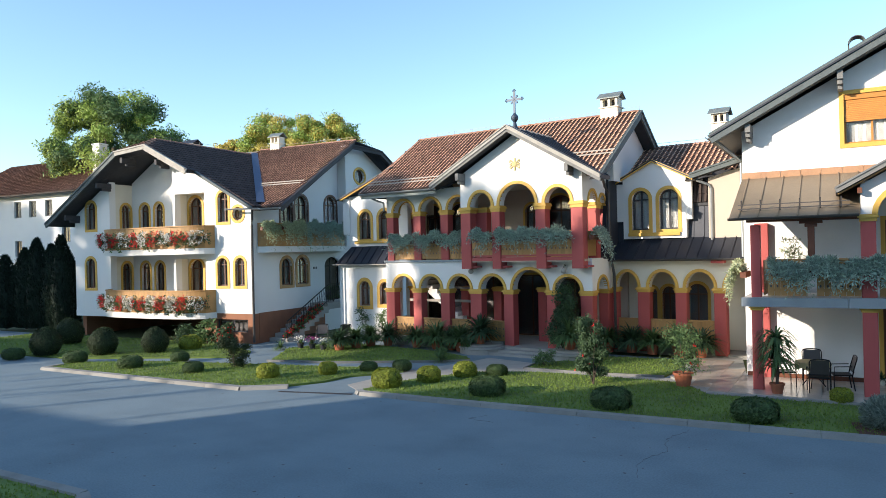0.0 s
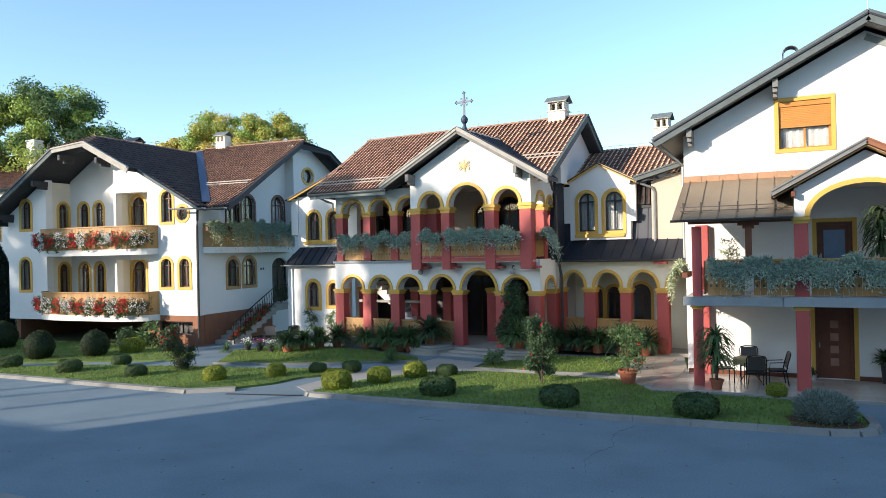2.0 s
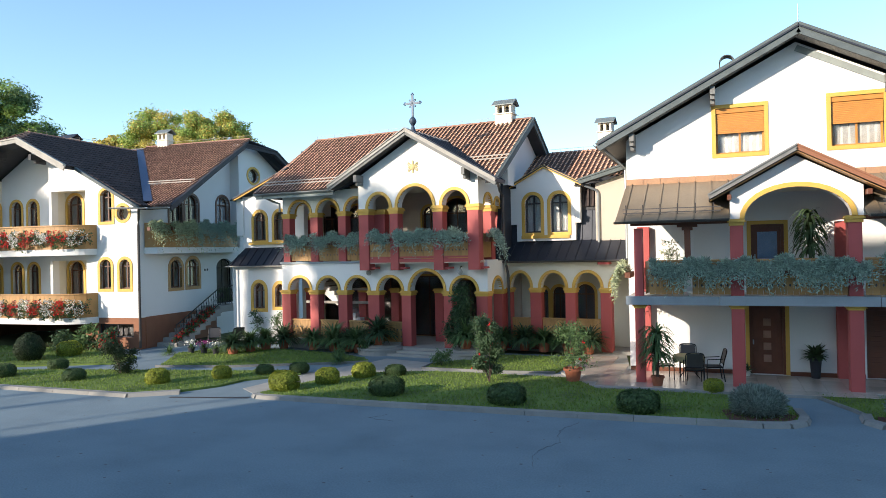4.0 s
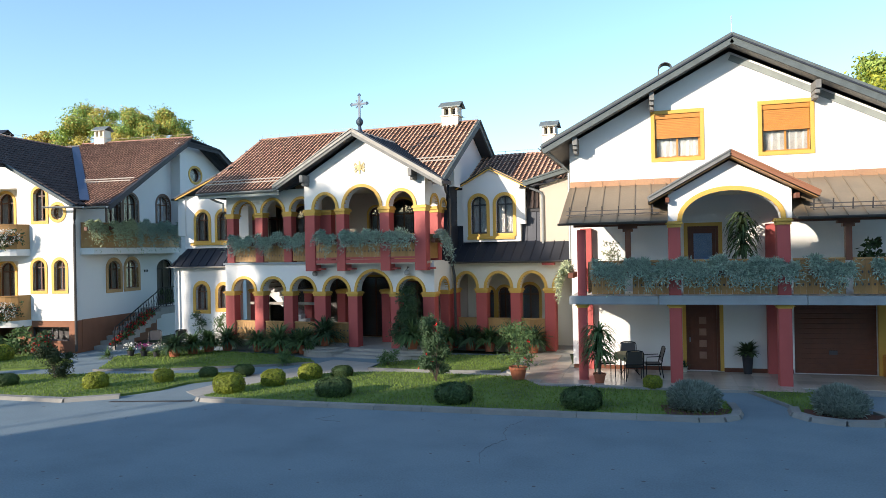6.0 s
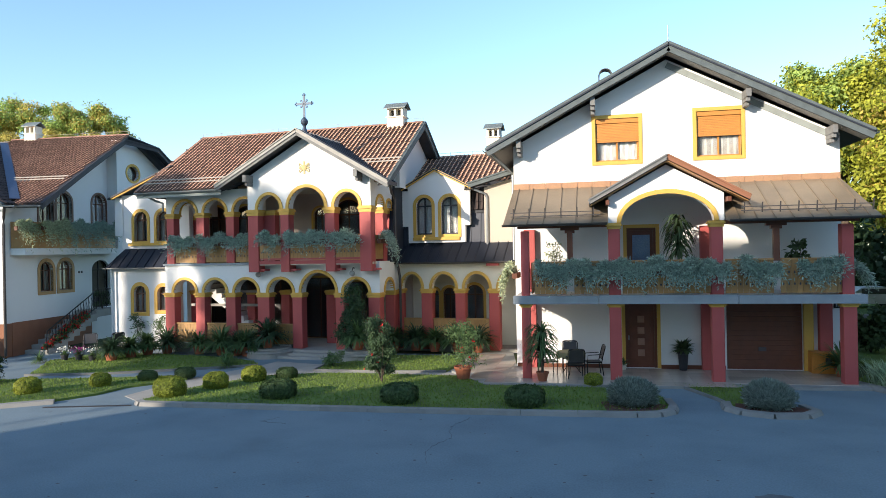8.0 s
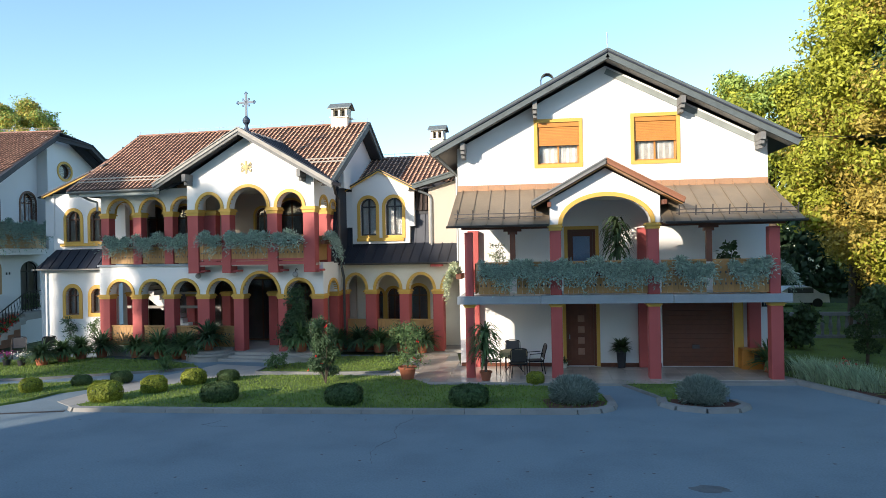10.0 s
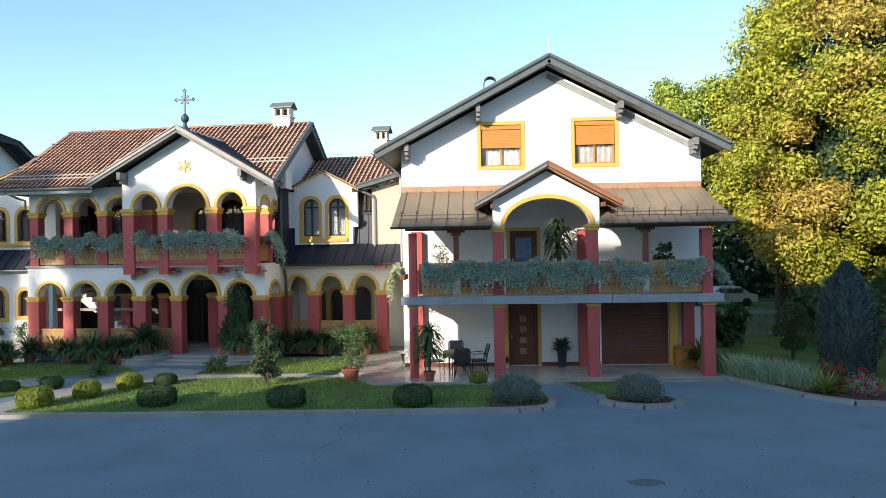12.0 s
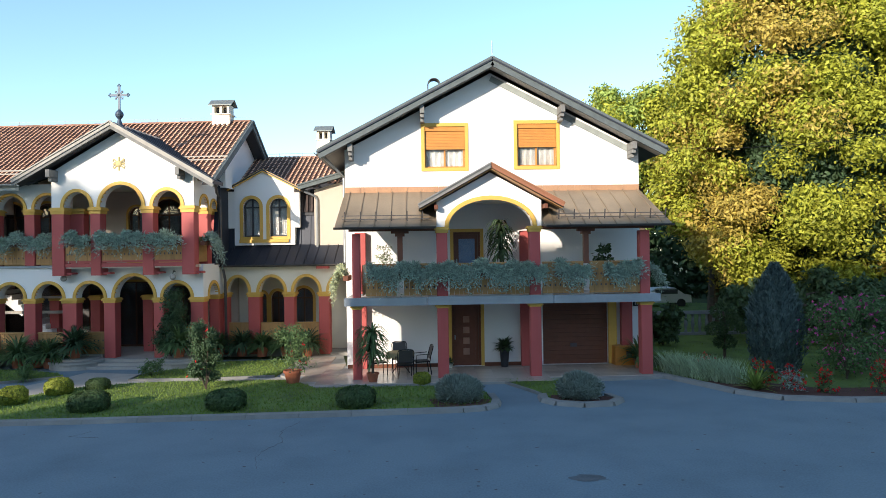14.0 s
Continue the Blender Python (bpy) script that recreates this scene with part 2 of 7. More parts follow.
def tube(bm, pts, r, n=8, mi=0, r1=None):
    rings = []
    pts = [Vector(p) for p in pts]
    for i, p in enumerate(pts):
        d = (pts[min(i + 1, len(pts) - 1)] - pts[max(i - 1, 0)]).normalized()
        s = d.cross(Vector((0.13, 0.21, 1.0) if abs(d.z) < 0.9 else (1, 0, 0))).normalized()
        u = s.cross(d)
        rr = r if r1 is None else r + (r1 - r) * i / (len(pts) - 1)
        rings.append([bm.verts.new(p + rr * (math.cos(6.2832 * k / n) * s + math.sin(6.2832 * k / n) * u)) for k in range(n)])
    for a, b in zip(rings, rings[1:]):
        for k in range(n):
            bm.faces.new((a[k], a[(k + 1) % n], b[(k + 1) % n], b[k])).material_index = mi
    bm.faces.new(rings[0][::-1]).material_index = mi
    bm.faces.new(rings[-1]).material_index = mi


def lathe(bm, profile, centre=(0, 0, 0), n=16, mi=0):
    """A turned form from (radius, height) pairs."""
    cx, cy, cz = centre
    rings = [[bm.verts.new((cx + r * math.cos(6.2832 * k / n), cy + r * math.sin(6.2832 * k / n), cz + z)) for k in range(n)] for r, z in profile]
    for a, b in zip(rings, rings[1:]):
        for k in range(n):
            bm.faces.new((a[k], a[(k + 1) % n], b[(k + 1) % n], b[k])).material_index = mi
    bm.faces.new(rings[0][::-1]).material_index = mi
    bm.faces.new(rings[-1]).material_index = mi


def sheet(bm, pts, thick, mi=0):
    """A flat polygon given thickness downwards."""
    top = [bm.verts.new(p) for p in pts]
    low = [bm.verts.new((p[0], p[1], p[2] - thick)) for p in pts]
    bm.faces.new(top).material_index = mi
    bm.faces.new(low[::-1]).material_index = mi
    n = len(pts)
    for i in range(n):
        bm.faces.new((top[i], low[i], low[(i + 1) % n], top[(i + 1) % n])).material_index = mi


class Hole:
    """An opening from a to b: rectangular, with an arch of some rise on its springing line, or round."""

    def __init__(self, a, b, lo, spring, rise=0.0, round_=False):
        self.a, self.b, self.l, self.s, self.rise, self.round = a, b, lo, spring, rise, round_

    def cuts(self):
        n = 14 if self.rise or self.round else 1
        c, r = (self.a + self.b) / 2, (self.b - self.a) / 2
        return [c - r * math.cos(math.pi * i / n) for i in range(n + 1)]

    def _k(self, u):
        c, r = (self.a + self.b) / 2, (self.b - self.a) / 2
        return math.sqrt(max(0.0, 1 - ((u - c) / r) ** 2))

    def hi(self, u):
        return self.s + self.rise * self._k(u)

    def lo(self, u):
        return self.s - self.rise * self._k(u) if self.round else self.l


def holed_wall(bm, u0, u1, bottom, top, holes, v0, v1, axis="u", breaks=(), mi=0):
    """A wall along u (or along v when axis is 'v') between v0 and v1, from bottom to top(u), with openings through it."""
    top = top if callable(top) else (lambda u, t=top: t)

    def P(u, v, z):
        return (u, v, z) if axis == "u" else (v, u, z)

    def quad(*p):
        bm.faces.new([bm.verts.new(P(*q)) for q in p]).material_index = mi

    cuts = sorted({round(c, 4) for c in [u0, u1, *breaks, *(c for h in holes for c in h.cuts())] if u0 - 1e-6 <= c <= u1 + 1e-6})
    for a, b in zip(cuts, cuts[1:]):
        if b - a < 1e-4:
            continue
        m = (a + b) / 2
        spans, lo_a, lo_b = [], bottom, bottom
        for h in sorted((h for h in holes if h.a < m < h.b), key=lambda h: h.s):
            sunk = max(h.lo(a), h.lo(b)) <= bottom + 0.02
            if not sunk:
                spans.append((lo_a, lo_b, h.lo(a), h.lo(b)))
            lo_a, lo_b = h.hi(a), h.hi(b)
            quad((a, v0, h.hi(a)), (b, v0, h.hi(b)), (b, v1, h.hi(b)), (a, v1, h.hi(a)))
            if not sunk:
                quad((a, v0, h.lo(a)), (b, v0, h.lo(b)), (b, v1, h.lo(b)), (a, v1, h.lo(a)))
        spans.append((lo_a, lo_b, top(a), top(b)))
        for za, zb, ta, tb in spans:
            if ta - za < 1e-4 and tb - zb < 1e-4:
                continue
            for v in (v0, v1):
                quad((a, v, za), (b, v, zb), (b, v, tb), (a, v, ta))
        quad((a, v0, top(a)), (b, v0, top(b)), (b, v1, top(b)), (a, v1, top(a)))
    for u in (u0, u1):
        quad((u, v0, bottom), (u, v1, bottom), (u, v1, top(u)), (u, v0, top(u)))
    for h in holes:
        for u in (h.a, h.b):
            if h.s - h.l > 1e-3 and not h.round:
                quad((u, v0, h.l), (u, v1, h.l), (u, v1, h.s), (u, v0, h.s))


def outline(h, n=16):
    """The points round an opening, from its lower left upwards."""
    c, r = (h.a + h.b) / 2, (h.b - h.a) / 2
    if h.round:
        return [(c - r * math.cos(6.2832 * i / (2 * n)), h.s + h.rise * math.sin(6.2832 * i / (2 * n))) for i in range(2 * n)]
    if h.rise:
        return [(h.a, h.l)] + [(c - r * math.cos(math.pi * i / n), h.s + h.rise * math.sin(math.pi * i / n)) for i in range(n + 1)] + [(h.b, h.l)]
    return [(h.a, h.l), (h.a, h.s), (h.b, h.s), (h.b, h.l)]


def grow(h, w, foot=True):
    g = Hole(h.a - w, h.b + w, h.l - (w if foot else 0), h.s + (0 if h.rise else w), h.rise + w if h.rise else 0, h.round)
    return g


def ring(bm, inner, outer, v0, v1, axis="u", closed=True, mi=0):
    """A surround between two outlines, from v0 (front) to v1."""
    def P(p, v):
        return (p[0], v, p[1]) if axis == "u" else (v, p[0], p[1])
    n = len(inner)
    vs = [[bm.verts.new(P(p, v)) for p in loop] for v in (v0, v1) for loop in (inner, outer)]
    rng = range(n) if closed else range(n - 1)
    for i in rng:
        j = (i + 1) % n
        for q in ((0, 1, 0, 1), ):
            bm.faces.new((vs[0][i], vs[0][j], vs[1][j], vs[1][i])).material_index = mi
            bm.faces.new((vs[2][i], vs[3][i], vs[3][j], vs[2][j])).material_index = mi
            bm.faces.new((vs[1][i], vs[1][j], vs[3][j], vs[3][i])).material_index = mi
            bm.faces.new((vs[0][j], vs[0][i], vs[2][i], vs[2][j])).material_index = mi
    if not closed:
        for i in (0, n - 1):
            bm.faces.new((vs[0][i], vs[1][i], vs[3][i], vs[2][i])).material_index = mi


def face_of(bm, h, v, axis="u", mi=0):
    bm.faces.new([bm.verts.new((p[0], v, p[1]) if axis == "u" else (v, p[0], p[1])) for p in outline(h)]).material_index = mi


def window(parent, h, v, axis="u", inward=1, trim=0.13, trim_mat=YELLOW, frame_mat=FRAMEWOOD, mullion=1, transom=True, curtain=True, sill=True, depth=0.28, name="window", label="", shutter=0.0, proud=0.03, drape=0.36):
    """A glazed window set in an opening whose front lies at v: frame, pane, curtain and painted surround."""
    s = inward
    bm = B()
    fr = grow(h, -0.06)
    if h.round:
        fr.l = fr.s
    ring(bm, outline(fr), outline(h), v + s * 0.14, v + s * 0.21, axis)
    c = (h.a + h.b) / 2
    def P(u, vv, z):
        return (u, vv, z) if axis == "u" else (vv, u, z)
    if mullion and not h.round:
        bar(bm, P(c, v + s * 0.175, h.l), P(c, v + s * 0.175, h.s + h.rise * 0.98), 0.06, 0.05, up=(1, 0, 0) if axis == "v" else (0, 1, 0))
    if transom and not h.round and h.rise:
        bar(bm, P(h.a + 0.03, v + s * 0.175, h.s - 0.02), P(h.b - 0.03, v + s * 0.175, h.s - 0.02), 0.05, 0.06)
    win = part(name, bm, frame_mat, parent, label)
    bm = B()
    face_of(bm, fr, v + s * 0.18, axis)
    bm.normal_update()
    outward = Vector((0, -s, 0)) if axis == "u" else Vector((-s, 0, 0))
    if bm.faces[:][0].normal.dot(outward) < 0:
        bmesh.ops.reverse_faces(bm, faces=bm.faces[:])
    pane = part("pane", bm, GLASS, win)
    pane.visible_shadow = False
    if trim:
        bm = B()
        ring(bm, outline(h), outline(grow(h, trim, sill and not h.round)), v - s * proud, v + s * 0.12, axis, closed=bool(sill or h.round))
        part("surround", bm, trim_mat, win, "yellow painted surround")
    # A dark sheet close behind the pane takes the place of an unlit room.
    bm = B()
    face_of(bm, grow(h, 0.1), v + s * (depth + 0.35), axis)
    part("room", bm, DARKROOM, win, "dark sheet standing for the unlit room")
    if curtain and not h.round:
        bm = B()
        w = (h.b - h.a)
        for a, b in ((h.a, h.a + drape * w), (h.b - drape * w, h.b)):
            n = 10
            prev = None
            for i in range(n + 1):
                u = a + (b - a) * i / n
                vv = v + s * (0.27 + 0.025 * math.sin(i * 2.1))
                cur = (bm.verts.new(P(u, vv, h.l)), bm.verts.new(P(u, vv, h.hi(u))))
                if prev:
                    bm.faces.new((prev[0], cur[0], cur[1], prev[1]))
                prev = cur
        part("curtain", bm, CURTAIN, win, "white gathered curtain")
    if shutter:
        z1 = h.s
        z0 = h.s - (h.s - h.l) * shutter
        k = int((z1 - z0) / 0.055)
        for i in range(k):
            za = z0 + (z1 - z0) * i / k
            zb = za + (z1 - z0) / k - 0.004
            bm = B()
            hexa(bm, [(h.a, v + 0.06, za), (h.b, v + 0.06, za), (h.b, v + 0.10, za), (h.a, v + 0.10, za), (h.a, v + 0.068, zb), (h.b, v + 0.068, zb), (h.b, v + 0.10, zb), (h.a, v + 0.10, zb)])
            part("shutter_slat", bm, ORANGEWOOD, win)
        bm = B()
        box(bm, h.a, h.b, v + 0.02, v + 0.1, z1 - 0.16, z1 - 0.004)
        part("shutter_box", bm, ORANGEWOOD, win, "orange wooden shutter box")
    return win


def arch_trim(parent, h, v0, v1, w=0.13, axis="u", name="arch_trim", mat=YELLOW):
    """The painted moulding over an open arch, without feet."""
    g = Hole(h.a, h.b, h.s - 0.001, h.s, h.rise)
    bm = B()
    ring(bm, outline(g)[1:-1], outline(grow(g, w, False))[1:-1], v0, v1, axis, closed=False)
    return part(name, bm, mat, parent)


def column(parent, u, v, z0, z1, w=0.42, d=None, cap=0.2, base=0.0, mat=RED, name="column", cap_mat=YELLOW):
    """A square painted pillar with a two-step capital."""
    d = d or w
    bm = B()
    box(bm, u - w / 2, u + w / 2, v, v + d, z0, z1 - cap * 0.9, 0.015)
    col = part(name, bm, mat, parent)
    if cap:
        bm = B()
        box(bm, u - w / 2 - 0.03, u + w / 2 + 0.03, v - 0.03, v + d + 0.03, z1 - cap, z1 - cap * 0.5, 0.008)
        box(bm, u - w / 2 - 0.075, u + w / 2 + 0.075, v - 0.075, v + d + 0.075, z1 - cap * 0.5, z1 - cap * 0.22, 0.008)
        box(bm, u - w / 2 - 0.045, u + w / 2 + 0.045, v - 0.045, v + d + 0.045, z1 - cap * 0.22, z1, 0.008)
        part("capital", bm, cap_mat, col, "yellow stepped capital")
    return col

# ---- roofs ----
TILE_W, TILE_L = 0.215, 0.35
ROLL = ((0.0, 0.0), (0.14, 0.05), (0.5, 0.065), (0.64, 0.005), (0.82, 0.0), (1.0, 0.0))
TILE_V = [(TILE_W * (x - 0.5), TILE_L * j, z + (0.035 if j == 0 else 0.0)) for j in (0, 1.08) for x, z in ROLL]
TILE_V += [(x, y, z - 0.05) for x, y, z in TILE_V[:6]]
TILE_F = [(i, i + 1, i + 7, i + 6) for i in range(5)] + [(i + 1, i, i + 12, i + 13) for i in range(5)]
tile_me = bpy.data.meshes.new("roof_tile")
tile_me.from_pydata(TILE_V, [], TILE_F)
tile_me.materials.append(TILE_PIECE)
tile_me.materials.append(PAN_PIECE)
# Material 1 darkens the roll's right flank, pan and butt in place of shadow.
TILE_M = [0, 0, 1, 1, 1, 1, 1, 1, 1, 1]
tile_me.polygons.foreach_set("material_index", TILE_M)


def inside(p, poly):
    c = False
    for (x0, y0), (x1, y1) in zip(poly, poly[1:] + poly[:1]):
        if (y0 > p[1]) != (y1 > p[1]) and p[0] < (x1 - x0) * (p[1] - y0) / (y1 - y0) + x0:
            c = not c
    return c


def tiled_roof(parent, pts, single=0, thick=0.16, name="roof", deck=DARKWOOD, mat=None):
    """A tiled slope: a deck on the polygon pts, whose first edge is the eave, and tiles laid on it, some of them single."""
    pts = [Vector(p) for p in pts]
    bm = B()
    sheet(bm, pts, thick)
    roof = part(name, bm, deck, parent, "clay tiled roof slope")
    s = (pts[1] - pts[0]).normalized()
    nrm = s.cross(pts[2] - pts[0]).normalized()
    if nrm.z < 0:
        nrm = -nrm
    t = nrm.cross(s)
    flat = [((p - pts[0]).dot(s), (p - pts[0]).dot(t)) for p in pts]
    rows = int(max(f[1] for f in flat) / TILE_L) + 1
    lo, hi = min(f[0] for f in flat), max(f[0] for f in flat)
    rnd = random.Random(len(flat) * 7 + rows)
    base = Matrix((s, t, nrm)).transposed().to_4x4()
    verts, faces, count = [], [], 0
    tv = [Vector(v) for v in TILE_V]
    for r in range(rows):
        for c in range(int((hi - lo) / TILE_W) + 1):
            q = (lo + (c + 0.5) * TILE_W, (r + 0.5) * TILE_L)
            if not inside(q, flat):
                continue
            jitter = Matrix.Rotation(rnd.uniform(-0.02, 0.02), 4, "Z")
            m = Matrix.Translation(pts[0] + s * q[0] + t * (r * TILE_L - 0.03) + nrm * (0.012 + rnd.uniform(0, 0.012))) @ base @ jitter
            count += 1
            if count <= single:
                share("roof_tile", tile_me, parent, m)
            else:
                k = len(verts)
                verts += [m @ v for v in tv]
                faces += [[i + k for i in f] for f in TILE_F]
    if verts:
        me = bpy.data.meshes.new("roof_tiles")
        me.from_pydata(verts, [], faces)
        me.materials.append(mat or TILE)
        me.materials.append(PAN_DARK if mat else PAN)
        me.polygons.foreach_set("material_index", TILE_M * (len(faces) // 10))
        ob = new("roof_tiles", me)
        ob.parent = roof
        tagged(ob, "overlapping reddish brown clay tiles", kind="stuff")
    return roof


def seam_roof(parent, pts, step, mat, thick=0.06, name="roof", label="standing seam sheet metal roof"):
    """A sheet metal slope with upstanding seams running up from its eave, the polygon's first edge."""
    pts = [Vector(p) for p in pts]
    bm = B()
    sheet(bm, pts, thick)
    roof = part(name, bm, mat, parent, label)
    s = (pts[1] - pts[0]).normalized()
    nrm = s.cross(pts[2] - pts[0]).normalized()
    nrm = -nrm if nrm.z < 0 else nrm
    t = nrm.cross(s)
    flat = [((p - pts[0]).dot(s), (p - pts[0]).dot(t)) for p in pts]
    lo, hi = min(f[0] for f in flat), max(f[0] for f in flat)
    x = lo + step * 0.5
    while x < hi:
        ys = []
        for (x0, y0), (x1, y1) in zip(flat, flat[1:] + flat[:1]):
            if (x0 > x) != (x1 > x):
                ys.append(y0 + (y1 - y0) * (x - x0) / (x1 - x0))
        if len(ys) >= 2 and max(ys) - min(ys) > 0.05:
            a, b = min(ys), max(ys)
            bm = B()
            bar(bm, pts[0] + s * x + t * a + nrm * 0.015, pts[0] + s * x + t * b + nrm * 0.015, 0.025, 0.04, up=nrm)
            part("seam", bm, mat, roof)
        x += step
    return roof


def ridge_caps(parent, a, b, rod=True):
    """Half-round ridge tiles from a to b, with a lightning conductor on small holders."""
    a, b = Vector(a), Vector(b)
    n = max(1, int((b - a).length / 0.36))
    d = (b - a) / n
    bm = B()
    side = d.cross(Vector((0, 0, 1))).normalized()
    for i in range(n):
        p, q = a + d * i - d * 0.06, a + d * (i + 1)
        rings = [[bm.verts.new(c + side * rr * math.cos(math.pi * k / 6) + Vector((0, 0, rr * 0.75 * math.sin(math.pi * k / 6) - 0.02))) for k in range(7)] for c, rr in ((p, 0.13), (q, 0.11))]
        for k in range(6):
            bm.faces.new((rings[0][k], rings[0][k + 1], rings[1][k + 1], rings[1][k]))
        bm.faces.new(rings[0])
    ob = part("ridge_tiles", bm, RIDGE, parent)
    if rod:
        bm = B()
        up = Vector((0, 0, 0.2))
        bar(bm, a + up, b + up, 0.012)
        for i in range(0, n + 1, 3):
            bar(bm, a + d * i, a + d * i + up * 1.15, 0.012)
        part("lightning_conductor", bm, GUTTER, ob)
    return ob


def gutter(parent, a, b, r=0.075, mat=GUTTER):
    a, b = Vector(a), Vector(b)
    d = (b - a).normalized()
    s = d.cross(Vector((0, 0, 1))).normalized()
    bm = B()
    rings = []
    for c in (a, b):
        rings.append([bm.verts.new(c + s * rr * math.cos(math.pi + math.pi * k / 8) + Vector((0, 0, rr * math.sin(math.pi + math.pi * k / 8)))) for rr in (r,) for k in range(9)])
        rings.append([bm.verts.new(c + s * rr * math.cos(math.pi + math.pi * k / 8) + Vector((0, 0, rr * math.sin(math.pi + math.pi * k / 8)))) for rr in (r * 0.85,) for k in range(9)])
    for i in (0, 1):
        for k in range(8):
            bm.faces.new((rings[i][k], rings[i][k + 1], rings[i + 2][k + 1], rings[i + 2][k]))
    for i in (0, 2):
        for k in range(8):
            bm.faces.new((rings[i][k], rings[i][k + 1], rings[i + 1][k + 1], rings[i + 1][k]))
    return part("gutter", bm, mat, parent)


def downpipe(parent, pts, r=0.05, mat=GUTTER):
    bm = B()
    tube(bm, pts, r, 8)
    return part("downpipe", bm, mat, parent)


def soffit(parent, runs, mat, up=(0, 0, 1)):
    """Boards under a roof overhang, each a part."""
    for a, b in runs:
        bm = B()
        bar(bm, a, b, 0.1, 0.02, up=up)
        part("soffit_board", bm, mat, parent)


def rake(parent, a, b, h=0.26, w=0.07, mat=GREYGREEN, name="bargeboard"):
    """A bargeboard of two stepped boards along a roof edge."""
    a, b = Vector(a), Vector(b)
    out = (b - a).cross(Vector((0, 0, 1))).normalized()
    bm = B()
    bar(bm, a - Vector((0, 0, h / 2)), b - Vector((0, 0, h / 2)), w, h)
    bar(bm, a + Vector((0, 0, 0.0)) + out * 0.03, b + out * 0.03, w * 1.3, h * 0.32)
    bar(bm, a + Vector((0, 0, 0.0)) - out * 0.03, b - out * 0.03, w * 1.3, h * 0.32)
    return part(name, bm, mat, parent)


def chimney(parent, u, v, z0, z1, w=0.55, d=0.5, cap=SHEET, along=True):
    """A plastered chimney with two flue openings under a small gabled metal hood."""
    bm = B()
    box(bm, u - w / 2, u + w / 2, v - d / 2, v + d / 2, z0, z1 - 0.45)
    box(bm, u - w / 2 - 0.05, u + w / 2 + 0.05, v - d / 2 - 0.05, v + d / 2 + 0.05, z1 - 0.5, z1 - 0.45)
    for i in (-1, 0, 1):
        box(bm, u + i * w * 0.42 - 0.05, u + i * w * 0.42 + 0.05, v - d / 2, v + d / 2, z1 - 0.45, z1 - 0.12)
    box(bm, u - w / 2, u + w / 2, v - d / 2, v + d / 2, z1 - 0.13, z1 - 0.06)
    ch = part("chimney", bm, CREAM, parent, "plastered chimney with two flue openings")
    bm = B()
    box(bm, u - w * 0.35, u + w * 0.35, v - 0.02, v + 0.02, z1 - 0.45, z1 - 0.13)
    part("flue", bm, DARKROOM, ch)
    bm = B()
    for sgn in (-1, 1):
        sheet(bm, [(u - w / 2 - 0.14, v + sgn * (d / 2 + 0.12), z1 - 0.06), (u + w / 2 + 0.14, v + sgn * (d / 2 + 0.12), z1 - 0.06), (u + w / 2 + 0.14, v, z1 + 0.22), (u - w / 2 - 0.14, v, z1 + 0.22)], 0.035)
    part("hood", bm, cap, ch, "folded sheet metal hood")
    return ch


# ---- ground ----
def flat(name, pts, z0, z1, mat, label, category, kind="structure", parent=None):
    bm = B()
    sheet(bm, [(x, y, z1) for x, y in pts], z1 - z0)
    ob = part(name, bm, mat, parent)
    return tagged(ob, label, category, kind=kind)


bm = B()
bmesh.ops.create_grid(bm, x_segments=24, y_segments=24, size=900)
for v in bm.verts:
    v.co.z = -0.03
tagged(part("ground", bm, FARGROUND), "grassy ground reaching to the horizon", "ground", kind="structure")
flat("road", [(-70, -40), (60, -40), (60, 19.1), (9.2, 20.9), (7.6, 24.4), (-2.6, 24.2), (-5, 29.6), (-24, 30), (-31, 26), (-60, 26)], -0.02, 0.0, ASPHALT, "worn grey asphalt yard with fine cracks", "road")


def crack(pts, w=0.012):
    bm = B()
    rnd = random.Random(int(pts[0][0] * 10) + 50)
    pts = [Vector((x, y, 0.004)) for x, y in pts]
    fine = []
    for a, b in zip(pts, pts[1:]):
        fine += [a.lerp(b, k / 6) + Vector((rnd.uniform(-0.05, 0.05), rnd.uniform(-0.05, 0.05), 0)) for k in range(6)]
    for a, b in zip(fine, fine[1:]):
        bar(bm, a, b, w * rnd.uniform(0.25, 0.9), 0.003)
    tagged(part("road_crack", bm, DARKPOT), "thin dark crack in the asphalt", "crack", "cracks in the road", "structure")


crack([(-3.3, 18.6), (-3.6, 17.6), (-3.4, 16.6), (-3.7, 15.6), (-3.5, 14.4)])
crack([(-8.4, 18.0), (-8.7, 17.5), (-7.8, 17.3)])

_r = random.Random(5)
bm = B()
for i in range(240):
    x, y, s = _r.uniform(-20, 16), _r.uniform(8, 18.3), _r.uniform(0.012, 0.05)
    vs = [bm.verts.new((x + s * _r.uniform(0.6, 1.2) * math.cos(k * 1.05), y + s * _r.uniform(0.5, 1.0) * math.sin(k * 1.05), 0.003)) for k in range(6)]
    bm.faces.new(vs)
tagged(part("leaf_litter", bm, DARKPOT), "small dark fallen leaves scattered on the asphalt", "leaf litter", kind="stuff")


